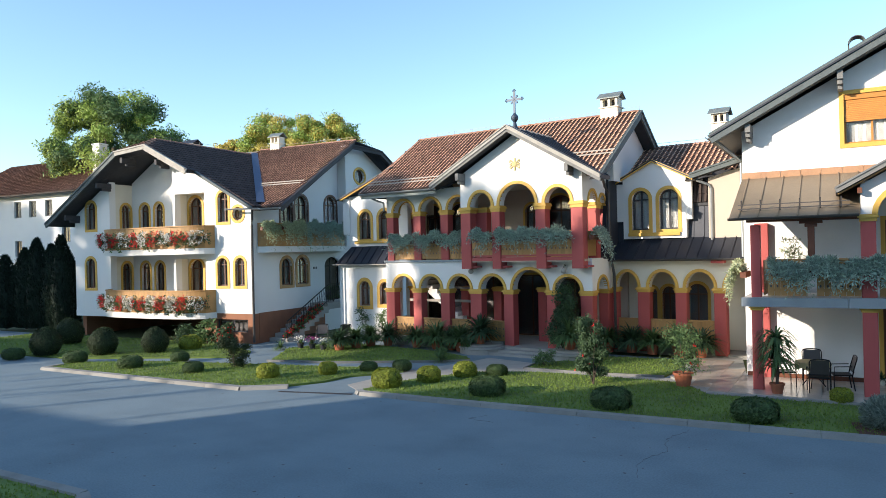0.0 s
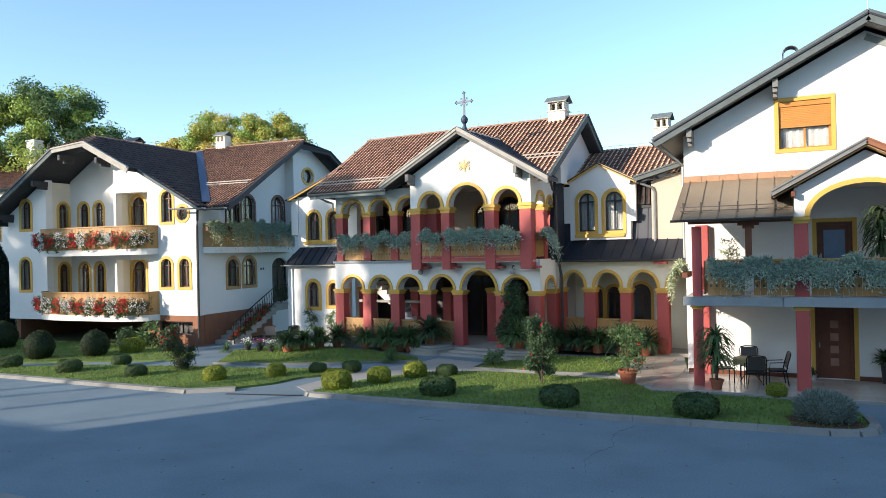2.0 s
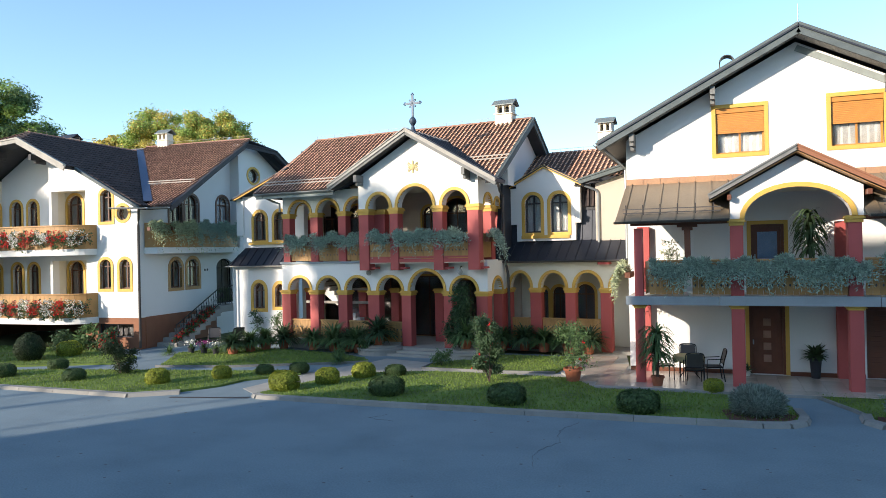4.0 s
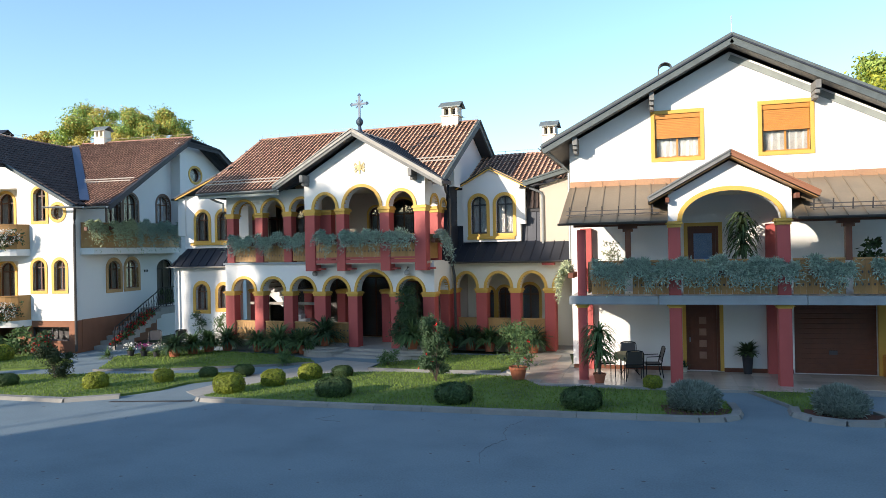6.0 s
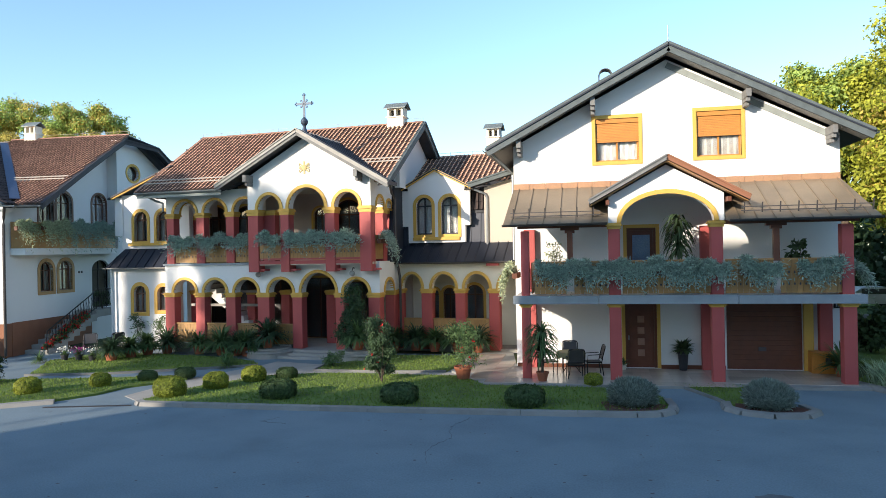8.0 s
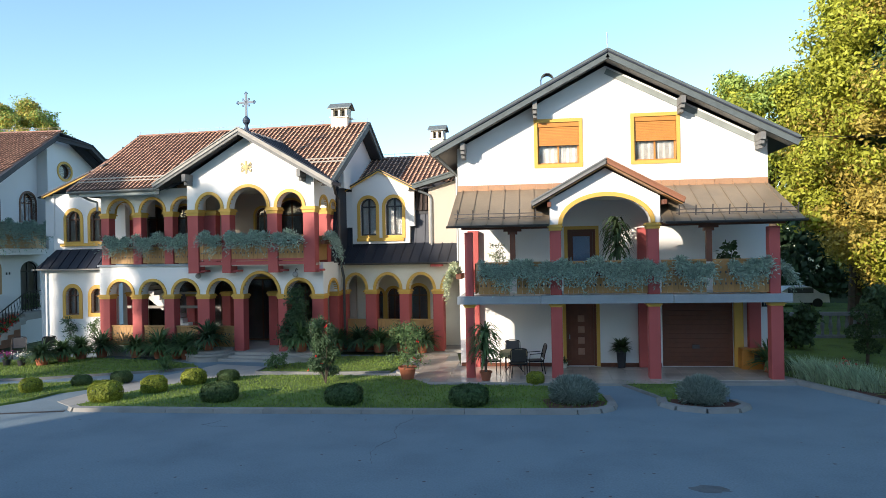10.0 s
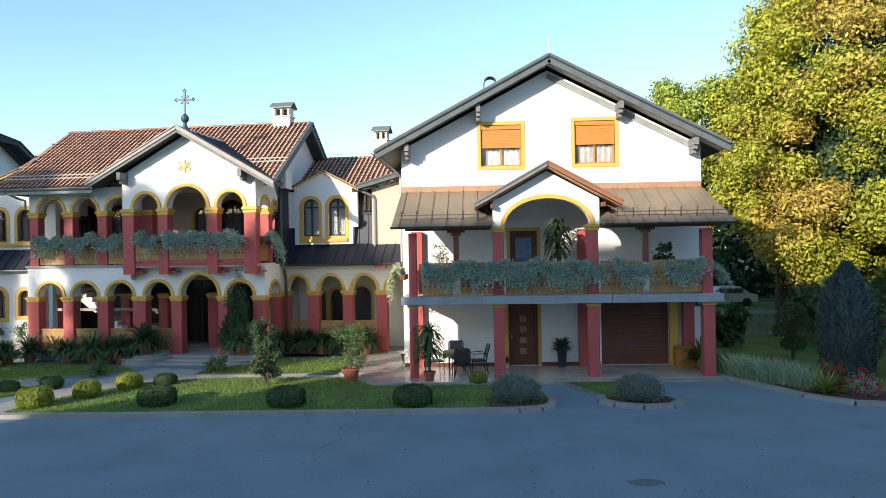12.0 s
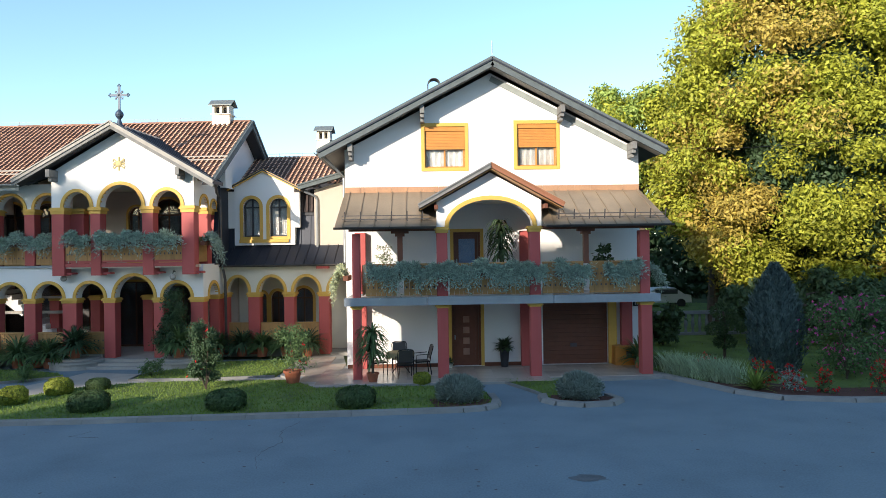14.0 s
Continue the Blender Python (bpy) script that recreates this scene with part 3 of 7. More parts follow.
def lawn(pts, label):
    ob = flat("lawn", pts, -0.02, 0.07, GRASS, label, "lawn")
    xs, ys = [p[0] for p in pts], [p[1] for p in pts]
    rnd = random.Random(int(abs(xs[0]) * 13))
    area = (max(xs) - min(xs)) * (max(ys) - min(ys))
    n = int(min(16000, area * 170))
    verts, faces = [], []
    for _ in range(n):
        x, y = rnd.uniform(min(xs), max(xs)), rnd.uniform(min(ys), max(ys))
        if not inside((x, y), pts):
            continue
        k = len(verts)
        a, w, h = rnd.uniform(0, 6.28), 0.018, rnd.uniform(0.03, 0.075)
        dx, dy = math.cos(a) * w, math.sin(a) * w
        verts += [(x - dx, y - dy, 0.068), (x + dx, y + dy, 0.068), (x + rnd.uniform(-0.03, 0.03), y + rnd.uniform(-0.03, 0.03), 0.07 + h)]
        faces.append((k, k + 1, k + 2))
    me = bpy.data.meshes.new("grass_blades")
    me.from_pydata(verts, [], faces)
    me.materials.append(BLADE)
    tagged(new("grass_blades", me), "short mown blades of green grass", "grass", kind="stuff")
    return ob


LAWN_A = [(-13.3, 18.95), (-9, 18.98), (-2, 19.2), (1.0, 19.35), (1.7, 19.7), (1.95, 20.3), (1.9, 21.2), (1.55, 22.75), (-3.5, 22.75), (-4.6, 24.3), (-8.6, 24.45), (-9.8, 24.3), (-11.6, 23.6), (-12.9, 21.6), (-13.5, 19.4)]
lawn(LAWN_A, "mown green lawn with clipped round bushes behind a kerb")
lawn([(-10.2, 25.05), (-7.6, 25.0), (-5.3, 25.3), (-4.9, 28.9), (-8.7, 28.7), (-9.4, 27.2), (-10.2, 26.2)], "mown green lawn before the arcade")
lawn([(-20.8, 22.95), (-18, 23.6), (-14.5, 25.2), (-13.05, 26.0), (-13.6, 26.7), (-15.5, 27.6), (-21.4, 28.6), (-22.6, 26.0)], "mown green lawn before the portico wing")
lawn([(-28.2, 17.85), (-22, 17.9), (-17.5, 18.0), (-16.3, 18.9), (-15.6, 20.0), (-15.4, 21.2), (-14.1, 22.7), (-14.6, 23.4), (-17, 22.6), (-20.5, 21.9), (-25, 20.9), (-28.6, 19.3)], "mown green lawn island with clipped bushes")
lawn([(-42, 19.2), (-30, 20.0), (-25.6, 21.9), (-23, 23.0), (-23.5, 24.5), (-27, 26.2), (-42, 25.6)], "mown green lawn before the balcony house")
lawn([(-34, 8.4), (-15.2, 8.9), (-12.4, 8.9), (-11.4, 8.2), (-11.2, 6.5), (-13, 4), (-34, 4)], "mown green lawn behind a kerb")
lawn([(3.55, 20.8), (3.25, 21.9), (2.62, 23.5), (4.9, 23.6), (5.25, 22.3), (5.15, 20.75), (4.6, 20.5)], "narrow tapering strip of mown lawn")
lawn([(7.9, 24.6), (9.1, 21.7), (12, 20.4), (40, 20), (40, 45), (9.5, 60), (9.4, 27)], "shaded garden lawn beside the house")


def kerb_line(pts, closed=False, label="row of concrete kerb stones"):
    """Kerb stones laid end to end along a line."""
    line = root("kerb", Matrix.Identity(4), (pts[0][0], pts[0][1], 0), label, "kerb", kind="structure")
    pts = [Vector((x, y, 0)) for x, y in pts]
    for a, b in zip(pts, pts[1:]):
        n = max(1, round((b - a).length / 1.45))
        d = (b - a) / n
        for i in range(n):
            g = 0.006 / d.length
            p, q = a + d * (i + g), a + d * (i + 1 - g)
            s = d.cross(Vector((0, 0, 1))).normalized() * 0.14
            bm = B()
            z0, z1 = -0.02, 0.11
            hexa(bm, [p + s + Vector((0, 0, z0)), q + s + Vector((0, 0, z0)), q - s + Vector((0, 0, z0)), p - s + Vector((0, 0, z0)), p + s * 0.55 + Vector((0, 0, z1)), q + s * 0.55 + Vector((0, 0, z1)), q - s + Vector((0, 0, z1 + 0.01)), p - s + Vector((0, 0, z1 + 0.01))])
            part("kerb_stone", bm, CONCRETE, line)
    return line


kerb_line([(-13.45, 19.05), (-13.2, 18.85), (-9, 18.9), (-2, 19.12), (1.0, 19.27), (1.6, 19.42), (1.95, 19.75), (2.05, 20.3), (1.98, 21.2)], label="pale concrete kerb stones along the lawn")
kerb_line([(-28.35, 18.6), (-28.3, 17.78), (-22, 17.82), (-17.4, 17.9), (-16.1, 18.75)], label="pale concrete kerb stones along the lawn island")
kerb_line([(-34, 8.5), (-15.2, 9.0), (-12.4, 9.0), (-11.5, 8.5), (-11.1, 7.6)], label="pale concrete kerb stones round the near lawn")
kerb_line([(3.45, 21.0), (3.4, 20.3), (3.7, 19.85), (4.4, 19.55), (5.2, 19.65), (5.6, 20.15), (5.4, 20.8)], label="curved concrete kerb round a lavender bed")
kerb_line([(7.75, 24.6), (8.9, 21.9), (9.3, 20.9), (10.2, 19.9), (12, 19.45), (22, 19.0), (36, 18.6)], label="concrete kerb along the flower bed")
for pts in ([(-13.0, 25.9), (-14.5, 25.05), (-18, 23.45), (-20.9, 22.8)], [(-10.3, 26.2), (-10.3, 25.0), (-7.6, 24.92), (-5.3, 25.2)], [(2.45, 23.6), (3.35, 21.5), (3.5, 21.0)]):
    bm = B()
    for a, b in zip(pts, pts[1:]):
        bar(bm, (*a, 0.04), (*b, 0.04), 0.06, 0.1)
    tagged(part("lawn_edging", bm, GREYWOOD), "thin dark edging along the lawn", "edging", kind="structure")
flat("flower_bed", [(0.3, 19.35), (1.2, 19.25), (1.7, 19.7), (1.85, 20.4), (0.9, 21.0), (0.1, 20.6)], -0.02, 0.085, SOIL, "reddish mulch under lavender", "flower bed")
flat("flower_bed", [(3.6, 20.2), (3.9, 19.85), (4.5, 19.7), (5.2, 19.85), (5.45, 20.3), (5.0, 20.75), (3.7, 20.85)], -0.02, 0.085, SOIL, "reddish mulch under lavender", "flower bed")
flat("flower_bed", [(8.9, 22.2), (9.5, 21.0), (10.4, 20.1), (12, 19.65), (22, 19.2), (36, 18.9), (36, 20.6), (12, 21.0), (9.6, 23)], -0.02, 0.085, SOIL, "dark soil of the flower bed", "flower bed")
flat("garden_path", [(-14.6, 20.0), (-13.5, 19.2), (-12.9, 21.7), (-11.6, 23.75), (-9.8, 24.45), (-4.7, 24.45), (-5.0, 25.2), (-10.0, 24.95), (-10.4, 26.4), (-12.7, 27.0), (-12.95, 25.9), (-14.2, 23)], -0.02, 0.012, PAVING, "pale paved path to the entrance", "path")

# terrace of polished tiles before and beside the right house
terrace = root("terrace", Matrix.Identity(4), (0, 24, 0), "polished reddish stone tile terrace under the balcony", "terrace", kind="structure")
bm = B()
sheet(bm, [(-3.55, 22.8, 0.085), (8.0, 23.4, 0.085), (8.05, 26.6, 0.085), (-2.9, 26.6, 0.085), (-3.4, 29.9, 0.085), (-5.1, 29.9, 0.085), (-5.1, 25.2, 0.085), (-4.6, 24.4, 0.085)], 0.1)
part("bed", bm, CONCRETE, terrace)
bm = B()
box(bm, 0.002, 0.598, 0.002, 0.598, 0.0, 0.018, 0.002)
t0 = part("tile", bm, TERRACE, terrace)
t_me = t0.data
_edge = [(-3.55, 22.8), (8.0, 23.4), (8.0, 26.3), (-2.9, 26.3), (-3.4, 29.4), (-5.05, 29.4), (-5.05, 25.2), (-4.6, 24.4)]
_first = True
for i in range(-9, 14):
    for j in range(0, 12):
        x, y = i * 0.6, 22.5 + j * 0.6
        if all(inside((x + a, y + b), _edge) for a in (0.1, 0.5) for b in (0.1, 0.5)):
            m = Matrix.Translation((x, y, 0.085))
            if _first:
                t0.matrix_basis, _first = m, False
            else:
                share("tile", t_me, terrace, m)

# ---- right house ----
I4 = Matrix.Identity(4)
RH = root("gabled_house", I4, (2.6, 26.4, 0), "white gabled house with red columns and brown lean-to roof", "house")
wl = Hole(0.12, 1.62, 7.49, 9.02)
wr = Hole(3.58, 5.05, 7.52, 9.10)
dr = Hole(1.04, 2.13, 0.10, 2.42)
gd = Hole(4.45, 6.9, 0.09, 2.42)
ud = Hole(1.14, 2.14, 2.95, 5.08)


def rh_top(x):
    return 11.0 - 0.52 * abs(x - 2.6)


bm = B()
holed_wall(bm, -2.85, 8.15, 0.0, rh_top, [wl, wr, dr, gd, ud], 26.33, 26.65, breaks=(2.6,))
part("wall", bm, PLASTER, RH, "smooth white rendered gable wall")
for x0 in (-2.85, 7.85):
    bm = B()
    holed_wall(bm, 26.65, 39.0, 0.0, 8.1, [], x0, x0 + 0.3, axis="v")
    part("side_wall", bm, CREAM, RH, "cream rendered side wall")
bm = B()
holed_wall(bm, -2.55, 7.85, 0.0, rh_top, [], 38.7, 39.0, breaks=(2.6,))
part("back_wall", bm, PLASTER, RH)
for h, sh in ((wl, 0.55), (wr, 0.55)):
    window(RH, h, 26.33, trim=0.13, frame_mat=ORANGEWOOD, mullion=1, transom=False, shutter=sh, drape=0.49, label="window with yellow surround and wooden roller shutter")
bm = B()
for z0, z1 in ((0.08, 0.22), ):
    box(bm, -2.83, 1.0, 26.27, 26.33, z0, z1)
    box(bm, 2.25, 4.4, 26.27, 26.33, z0, z1)
part("plinth_band", bm, BROWNWOOD, RH, "dark skirting band")


def panel_door(parent, h, v, glass=False, sur=YELLOW, label="brown panelled front door", small=False):
    bm = B()
    box(bm, h.a, h.b, v + 0.12, v + 0.18, h.l, h.s)
    c, w = (h.a + h.b) / 2, h.b - h.a
    door = part("door", bm, BROWNWOOD, parent, label)
    bm = B()
    ring(bm, outline(h), outline(grow(h, 0.12, False)), v - 0.03, v + 0.1, closed=False)
    part("surround", bm, sur, door, "painted surround")
    bm = B()
    ring(bm, outline(grow(h, -0.09, False)), outline(h), v + 0.04, v + 0.12, closed=False)
    part("door_frame", bm, BROWNWOOD, door)
    if glass:
        # A flat pale blue panel stands right behind the pane.
        bm = B()
        box(bm, h.a + 0.2, h.b - 0.2, v + 0.09, v + 0.118, h.l + 0.3, h.s - 0.25)
        part("curtain", bm, BLUEPANEL, door, "pale blue panel behind the door pane")
        bm = B()
        box(bm, h.a + 0.2, h.b - 0.2, v + 0.07, v + 0.08, h.l + 0.3, h.s - 0.25)
        part("pane", bm, GLASS, door).visible_shadow = False
    else:
        for k in range(4):
            bm = B()
            z = h.l + 0.4 + k * 0.4
            box(bm, c - 0.12, c + 0.12, v + 0.09, v + 0.125, z, z + 0.24, 0.01)
            part("door_light", bm, RIDGE, door, "small square frosted pane")
        for x in (h.a + 0.16, h.b - 0.16):
            bm = B()
            box(bm, x - 0.05, x + 0.05, v + 0.1, v + 0.122, h.l + 0.25, h.s - 0.2, 0.005)
            part("door_panel", bm, BROWNWOOD, door)
    bm = B()
    box(bm, h.a + 0.1, h.a + 0.14, v + 0.02, v + 0.1, h.l + 0.98, h.l + 1.14, 0.01)
    part("door_handle", bm, METALGREY, door)
    return door


panel_door(RH, dr, 26.33)
panel_door(RH, ud, 26.33, glass=True, label="brown balcony door with a pale blue pane")
bm = B()
box(bm, 4.4, 6.95, 26.53, 26.6, gd.l, gd.s)
gdoor = part("garage_door", bm, BROWNWOOD, RH, "brown slatted wooden garage door")
k = 14
for i in range(k):
    z0 = gd.l + (gd.s - gd.l) * i / k
    z1 = gd.l + (gd.s - gd.l) * (i + 1) / k - 0.005
    bm = B()
    hexa(bm, [(gd.a, 26.46, z0), (gd.b, 26.46, z0), (gd.b, 26.52, z0), (gd.a, 26.52, z0), (gd.a, 26.47, z1), (gd.b, 26.47, z1), (gd.b, 26.52, z1), (gd.a, 26.52, z1)])
    part("slat", bm, BROWNWOOD, gdoor)
bm = B()
box(bm, 5.5, 5.75, 26.44, 26.47, 0.72, 0.86)
part("vent", bm, DARKROOM, gdoor)
bm = B()
box(bm, gd.b, gd.b + 0.3, 26.2, 26.33, 0.1, 2.5)
part("pilaster", bm, YELLOW, RH, "yellow painted pilaster beside the garage")
for x, z0, z1, mt in ((3.8, 0.1, 2.6, RED), (3.8, 2.85, 5.1, RED), (7.55, 0.1, 2.6, RED), (-2.3, 0.1, 2.6, RED), (-2.3, 2.85, 5.1, RED)):
    bm = B()
    box(bm, x - 0.2, x + 0.2, 26.05, 26.32, z0, z1, 0.01)
    part("pilaster", bm, mt, RH, "red painted pilaster on the wall")
bm = B()
box(bm, 7.0, 7.9, 25.7, 26.3, 0.1, 0.8, 0.02)
cab = tagged(part("meter_cabinet", bm, ORANGEWOOD), "brown wooden meter cabinet with a small hatch", "cabinet")
bm = B()
box(bm, 7.4, 7.6, 25.68, 25.7, 0.4, 0.62)
part("hatch", bm, DARKROOM, cab)

# balcony slab and columns
bm = B()
box(bm, -2.62, 8.03, 23.78, 26.33, 2.62, 2.84)
part("balcony_slab", bm, PLASTER, RH, "concrete balcony slab")
for x0, x1, z in ((-2.66, 0.115, 2.85), (0.135, 4.37, 2.87), (4.39, 8.02, 2.855)):
    bm = B()
    box(bm, x0, x1, 23.7, 23.776, 2.58, z, 0.008)
    part("fascia_board", bm, SLABGREY, RH, "grey painted fascia board")
for x, z0, z1 in ((0.64, 0.1, 2.58), (3.79, 0.1, 2.58), (0.64, 2.85, 5.2), (3.79, 2.85, 5.2)):
    column(RH, x, 23.86, z0, z1, 0.37, cap=0.2 if z0 > 1 else 0.12)
for x, w in ((-2.26, 0.29), (7.59, 0.38)):
    column(RH, x, 23.86, 0.1, 2.58, w, cap=0.12)
for x, w in ((-2.26, 0.27), (7.55, 0.34)):
    column(RH, x, 23.86, 2.85, 5.0, w, cap=0, name="post")
for x in (-0.78, 5.55):
    bm = B()
    box(bm, x - 0.09, x + 0.09, 23.9, 24.08, 3.9, 4.98, 0.01)
    box(bm, x - 0.16, x + 0.16, 23.88, 24.1, 4.9, 5.0, 0.01)
    box(bm, x - 0.3, x + 0.3, 23.88, 24.1, 5.0, 5.1, 0.01)
    part("wooden_post", bm, BROWNWOOD, RH, "dark red wooden post with a bracket head")
for a, b in ((-2.5, 0.47), (4.02, 7.9)):
    bm = B()
    box(bm, a, b, 23.88, 24.08, 5.08, 5.2)
    part("beam", bm, BROWNWOOD, RH, "dark timber eave beam")


def parapet(parent, u0, u1, v, z0, z1, n=None, holes=True, name="balcony_panel"):
    """A pine balcony panel of upright boards, with a row of drilled holes and a handrail."""
    n = n or max(2, int((u1 - u0) / 0.16))
    step = (u1 - u0) / n
    bm = B()
    box(bm, u0, u1, v + 0.03, v + 0.07, z0 + 0.12, z0 + 0.2)
    box(bm, u0, u1, v + 0.03, v + 0.07, z1 - 0.26, z1 - 0.18)
    pan = part(name, bm, OAK, parent, "varnished pine balcony boards")
    bm = B()
    box(bm, 0.004, step - 0.004, 0, 0.03, 0, z1 - 0.06 - z0)
    first = part("board", bm, OAKPIECE, pan)
    first.matrix_basis = Matrix.Translation((u0, v, z0))
    for i in range(1, n):
        share("board", first.data, pan, Matrix.Translation((u0 + i * step, v, z0)))
    bm = B()
    box(bm, u0, u1, v - 0.04, v + 0.09, z1 - 0.06, z1, 0.012)
    part("handrail", bm, OAK, pan)
    # Flat dark discs on the boards stand for the shaded holes.
    if holes:
        bm = B()
        for i in range(n):
            for zz, r in ((0.26, 0.028), (0.6, 0.028)):
                c = (u0 + (i + 0.5) * step, v - 0.003, z0 + zz * (z1 - z0))
                bm.faces.new([bm.verts.new((c[0] + r * math.cos(k * 0.7854), c[1], c[2] + r * 1.5 * math.sin(k * 0.7854))) for k in range(8)])
        tagged(part("hole_row", bm, DARKROOM, pan), kind="stuff")
    return pan


for a, b in ((-1.95, -0.9), (-0.66, 0.45), (0.88, 3.6), (4.04, 5.45), (5.65, 7.42)):
    parapet(RH, a, b, 23.92, 2.9, 3.98)
for x in (-2.08, 7.7):
    bm = B()
    box(bm, x + 0.03, x + 0.06, 24.15, 26.3, 3.0, 3.08)
    pan = part("balcony_panel", bm, OAK, RH)
    for i in range(14):
        bm = B()
        box(bm, x, x + 0.03, 24.15 + i * 0.155, 24.30 + i * 0.155, 2.9, 3.94)
        part("board", bm, OAKPIECE, pan)

# lean-to roof in two pieces, and the porch gable between them
seam_roof(RH, [(-2.92, 23.45, 5.22), (0.45, 23.45, 5.22), (0.45, 24.6, 5.771), (1.48, 26.33, 6.6), (-2.86, 26.33, 6.6)], 0.52, COPPER, label="brown standing seam lean-to roof")
seam_roof(RH, [(4.05, 23.45, 5.22), (8.36, 23.45, 5.22), (8.15, 26.33, 6.6), (3.1, 26.33, 6.6), (4.05, 24.6, 5.771)], 0.52, COPPER, label="brown standing seam lean-to roof")
for a, b in ((-2.86, 1.2), (3.3, 8.15)):
    k = round((b - a) / 0.58)
    for i in range(k):
        bm = B()
        box(bm, a + (b - a) * i / k + 0.004, a + (b - a) * (i + 1) / k - 0.004, 26.3 - 0.004 * (i % 2), 26.328, 6.56, 6.79, 0.004)
        part("flashing", bm, COPPERBRIGHT, RH, "bright copper upstand flashing")
gutter(RH, (-2.95, 23.4, 5.21), (0.42, 23.4, 5.21))
gutter(RH, (4.1, 23.4, 5.21), (8.4, 23.4, 5.21))
for x0, x1 in ((-2.7, 0.2), (4.5, 8.2)):
    bm = B()
    for z, y in ((5.48, 23.74), (5.60, 23.72)):
        bar(bm, (x0, y, z), (x1, y, z), 0.03)
    n = int((x1 - x0) / 0.52)
    for i in range(n + 1):
        x = x0 + 0.1 + i * 0.52
        bar(bm, (x, 23.78, 5.42), (x, 23.70, 5.74), 0.035)
    part("snow_guard", bm, GUTTER, RH, "metal snow guard rail along the eave")
arch = Hole(0.87, 3.72, 5.19, 5.2, 0.9)


def porch_top(x):
    return 7.02 - 0.55 * abs(x - 2.29)


bm = B()
holed_wall(bm, 0.47, 4.02, 5.2, porch_top, [Hole(0.87, 3.72, 5.19, 5.2, 0.9)], 23.84, 24.2, breaks=(2.29,))
part("porch_gable", bm, PLASTER, RH, "white rendered porch gable over a segmental arch")
arch_trim(RH, arch, 23.78, 23.9, 0.14)
for sgn in (-1, 1):
    e = 2.29 + sgn * 2.42
    seam_roof(RH, [(e, 23.4, 5.93), (e, 26.33, 5.93), (2.29, 26.33, 7.27), (2.29, 23.4, 7.27)], 0.5, SHEET, thick=0.14, label="dark porch roof")
    rake(RH, (e, 23.36, 5.95), (2.29, 23.36, 7.29), 0.15, 0.06, PLINTH if sgn > 0 else GREYWOOD)
    bm = B()
    box(bm, 2.29 + sgn * 1.84 - 0.06, 2.29 + sgn * 1.84 + 0.06, 23.5, 24.2, 5.78, 5.93, 0.01)
    part("corbel", bm, BROWNWOOD, RH)
    soffit(RH, [((e - sgn * 0.05, 23.46 + i * 0.11, 5.77), (2.29, 23.46 + i * 0.11, 7.1)) for i in range(4)], OAK)
bm = B()
box(bm, 0.5, 4.0, 24.18, 26.33, 6.12, 6.17)
part("porch_ceiling", bm, CREAM, RH)
# main roof
for sgn in (-1, 1):
    e = 2.6 + sgn * 6.31
    seam_roof(RH, [(e, 25.45, 8.07), (e, 39.6, 8.07), (2.6, 39.6, 11.35), (2.6, 25.45, 11.35)], 0.6, SHEET, thick=0.2, label="dark sheet roof slope")
    rake(RH, (e, 25.41, 8.04), (2.6, 25.41, 11.34), 0.3, 0.09)
    bm = B()
    bar(bm, (e, 25.34, 7.97), (2.6, 25.34, 11.27), 0.05, 0.05)
    part("verge_strip", bm, SHEET, RH, "folded metal verge strip")
    # Right soffit boards are paler: the light on them is put into colour.
    soffit(RH, [((e - sgn * 0.05, 25.53 + i * 0.115, 7.86), (2.6, 25.53 + i * 0.115, 11.14)) for i in range(7)], PALEWOOD if sgn > 0 else GREYWOOD)
    # Strip added on the right slope alone to give the soffit's bright band.
    if sgn > 0:
        bm = B()
        bar(bm, (8.1, 26.3, rh_top(8.1) - 0.2), (2.6, 26.3, rh_top(2.6) - 0.2), 0.04, 0.2)
        part("frieze_board", bm, PALESTRIP, RH, "added pale strip standing for the lit soffit")
    for d in (2.56, 5.18):
        x = 2.6 + sgn * d
        z = rh_top(x)
        bm = B()
        box(bm, x - 0.08, x + 0.08, 25.52, 26.33, z - 0.28, z - 0.02)
        box(bm, x - 0.075, x + 0.075, 25.63, 26.33, z - 0.42, z - 0.28, 0.02)
        box(bm, x - 0.07, x + 0.07, 25.82, 26.33, z - 0.55, z - 0.42, 0.02)
        part("purlin_end", bm, GREYWOOD, RH, "stepped carved purlin end")
    gutter(RH, (e + sgn * 0.08, 25.45, 7.99), (e + sgn * 0.08, 39.6, 7.99))
bm = B()
tube(bm, [(2.6, 25.45, 11.3), (2.6, 25.45, 11.95)], 0.015, 6)
part("lightning_rod", bm, METALGREY, RH)
bm = B()
lathe(bm, [(0.17, 0), (0.17, 0.75), (0.21, 0.77), (0.21, 0.82), (0.1, 0.84)], (0.57, 29.5, 10.25))
cowl = part("flue_cowl", bm, METALGREY, RH, "round metal chimney flue")
bm = B()
rings = [[bm.verts.new((0.57 + rr * math.cos(math.pi * k / 10), y, 11.3 + 0.26 * rr / 0.27 * math.sin(math.pi * k / 10))) for k in range(11)] for y in (29.25, 29.75) for rr in (0.27, 0.24)]
for p, q in ((0, 2), (1, 3), (0, 1), (2, 3)):
    for k in range(10):
        bm.faces.new((rings[p][k], rings[p][k + 1], rings[q][k + 1], rings[q][k]))
for sx in (-0.25, 0.25):
    bar(bm, (0.57 + sx, 29.5, 11.0), (0.57 + sx, 29.5, 11.34), 0.05)
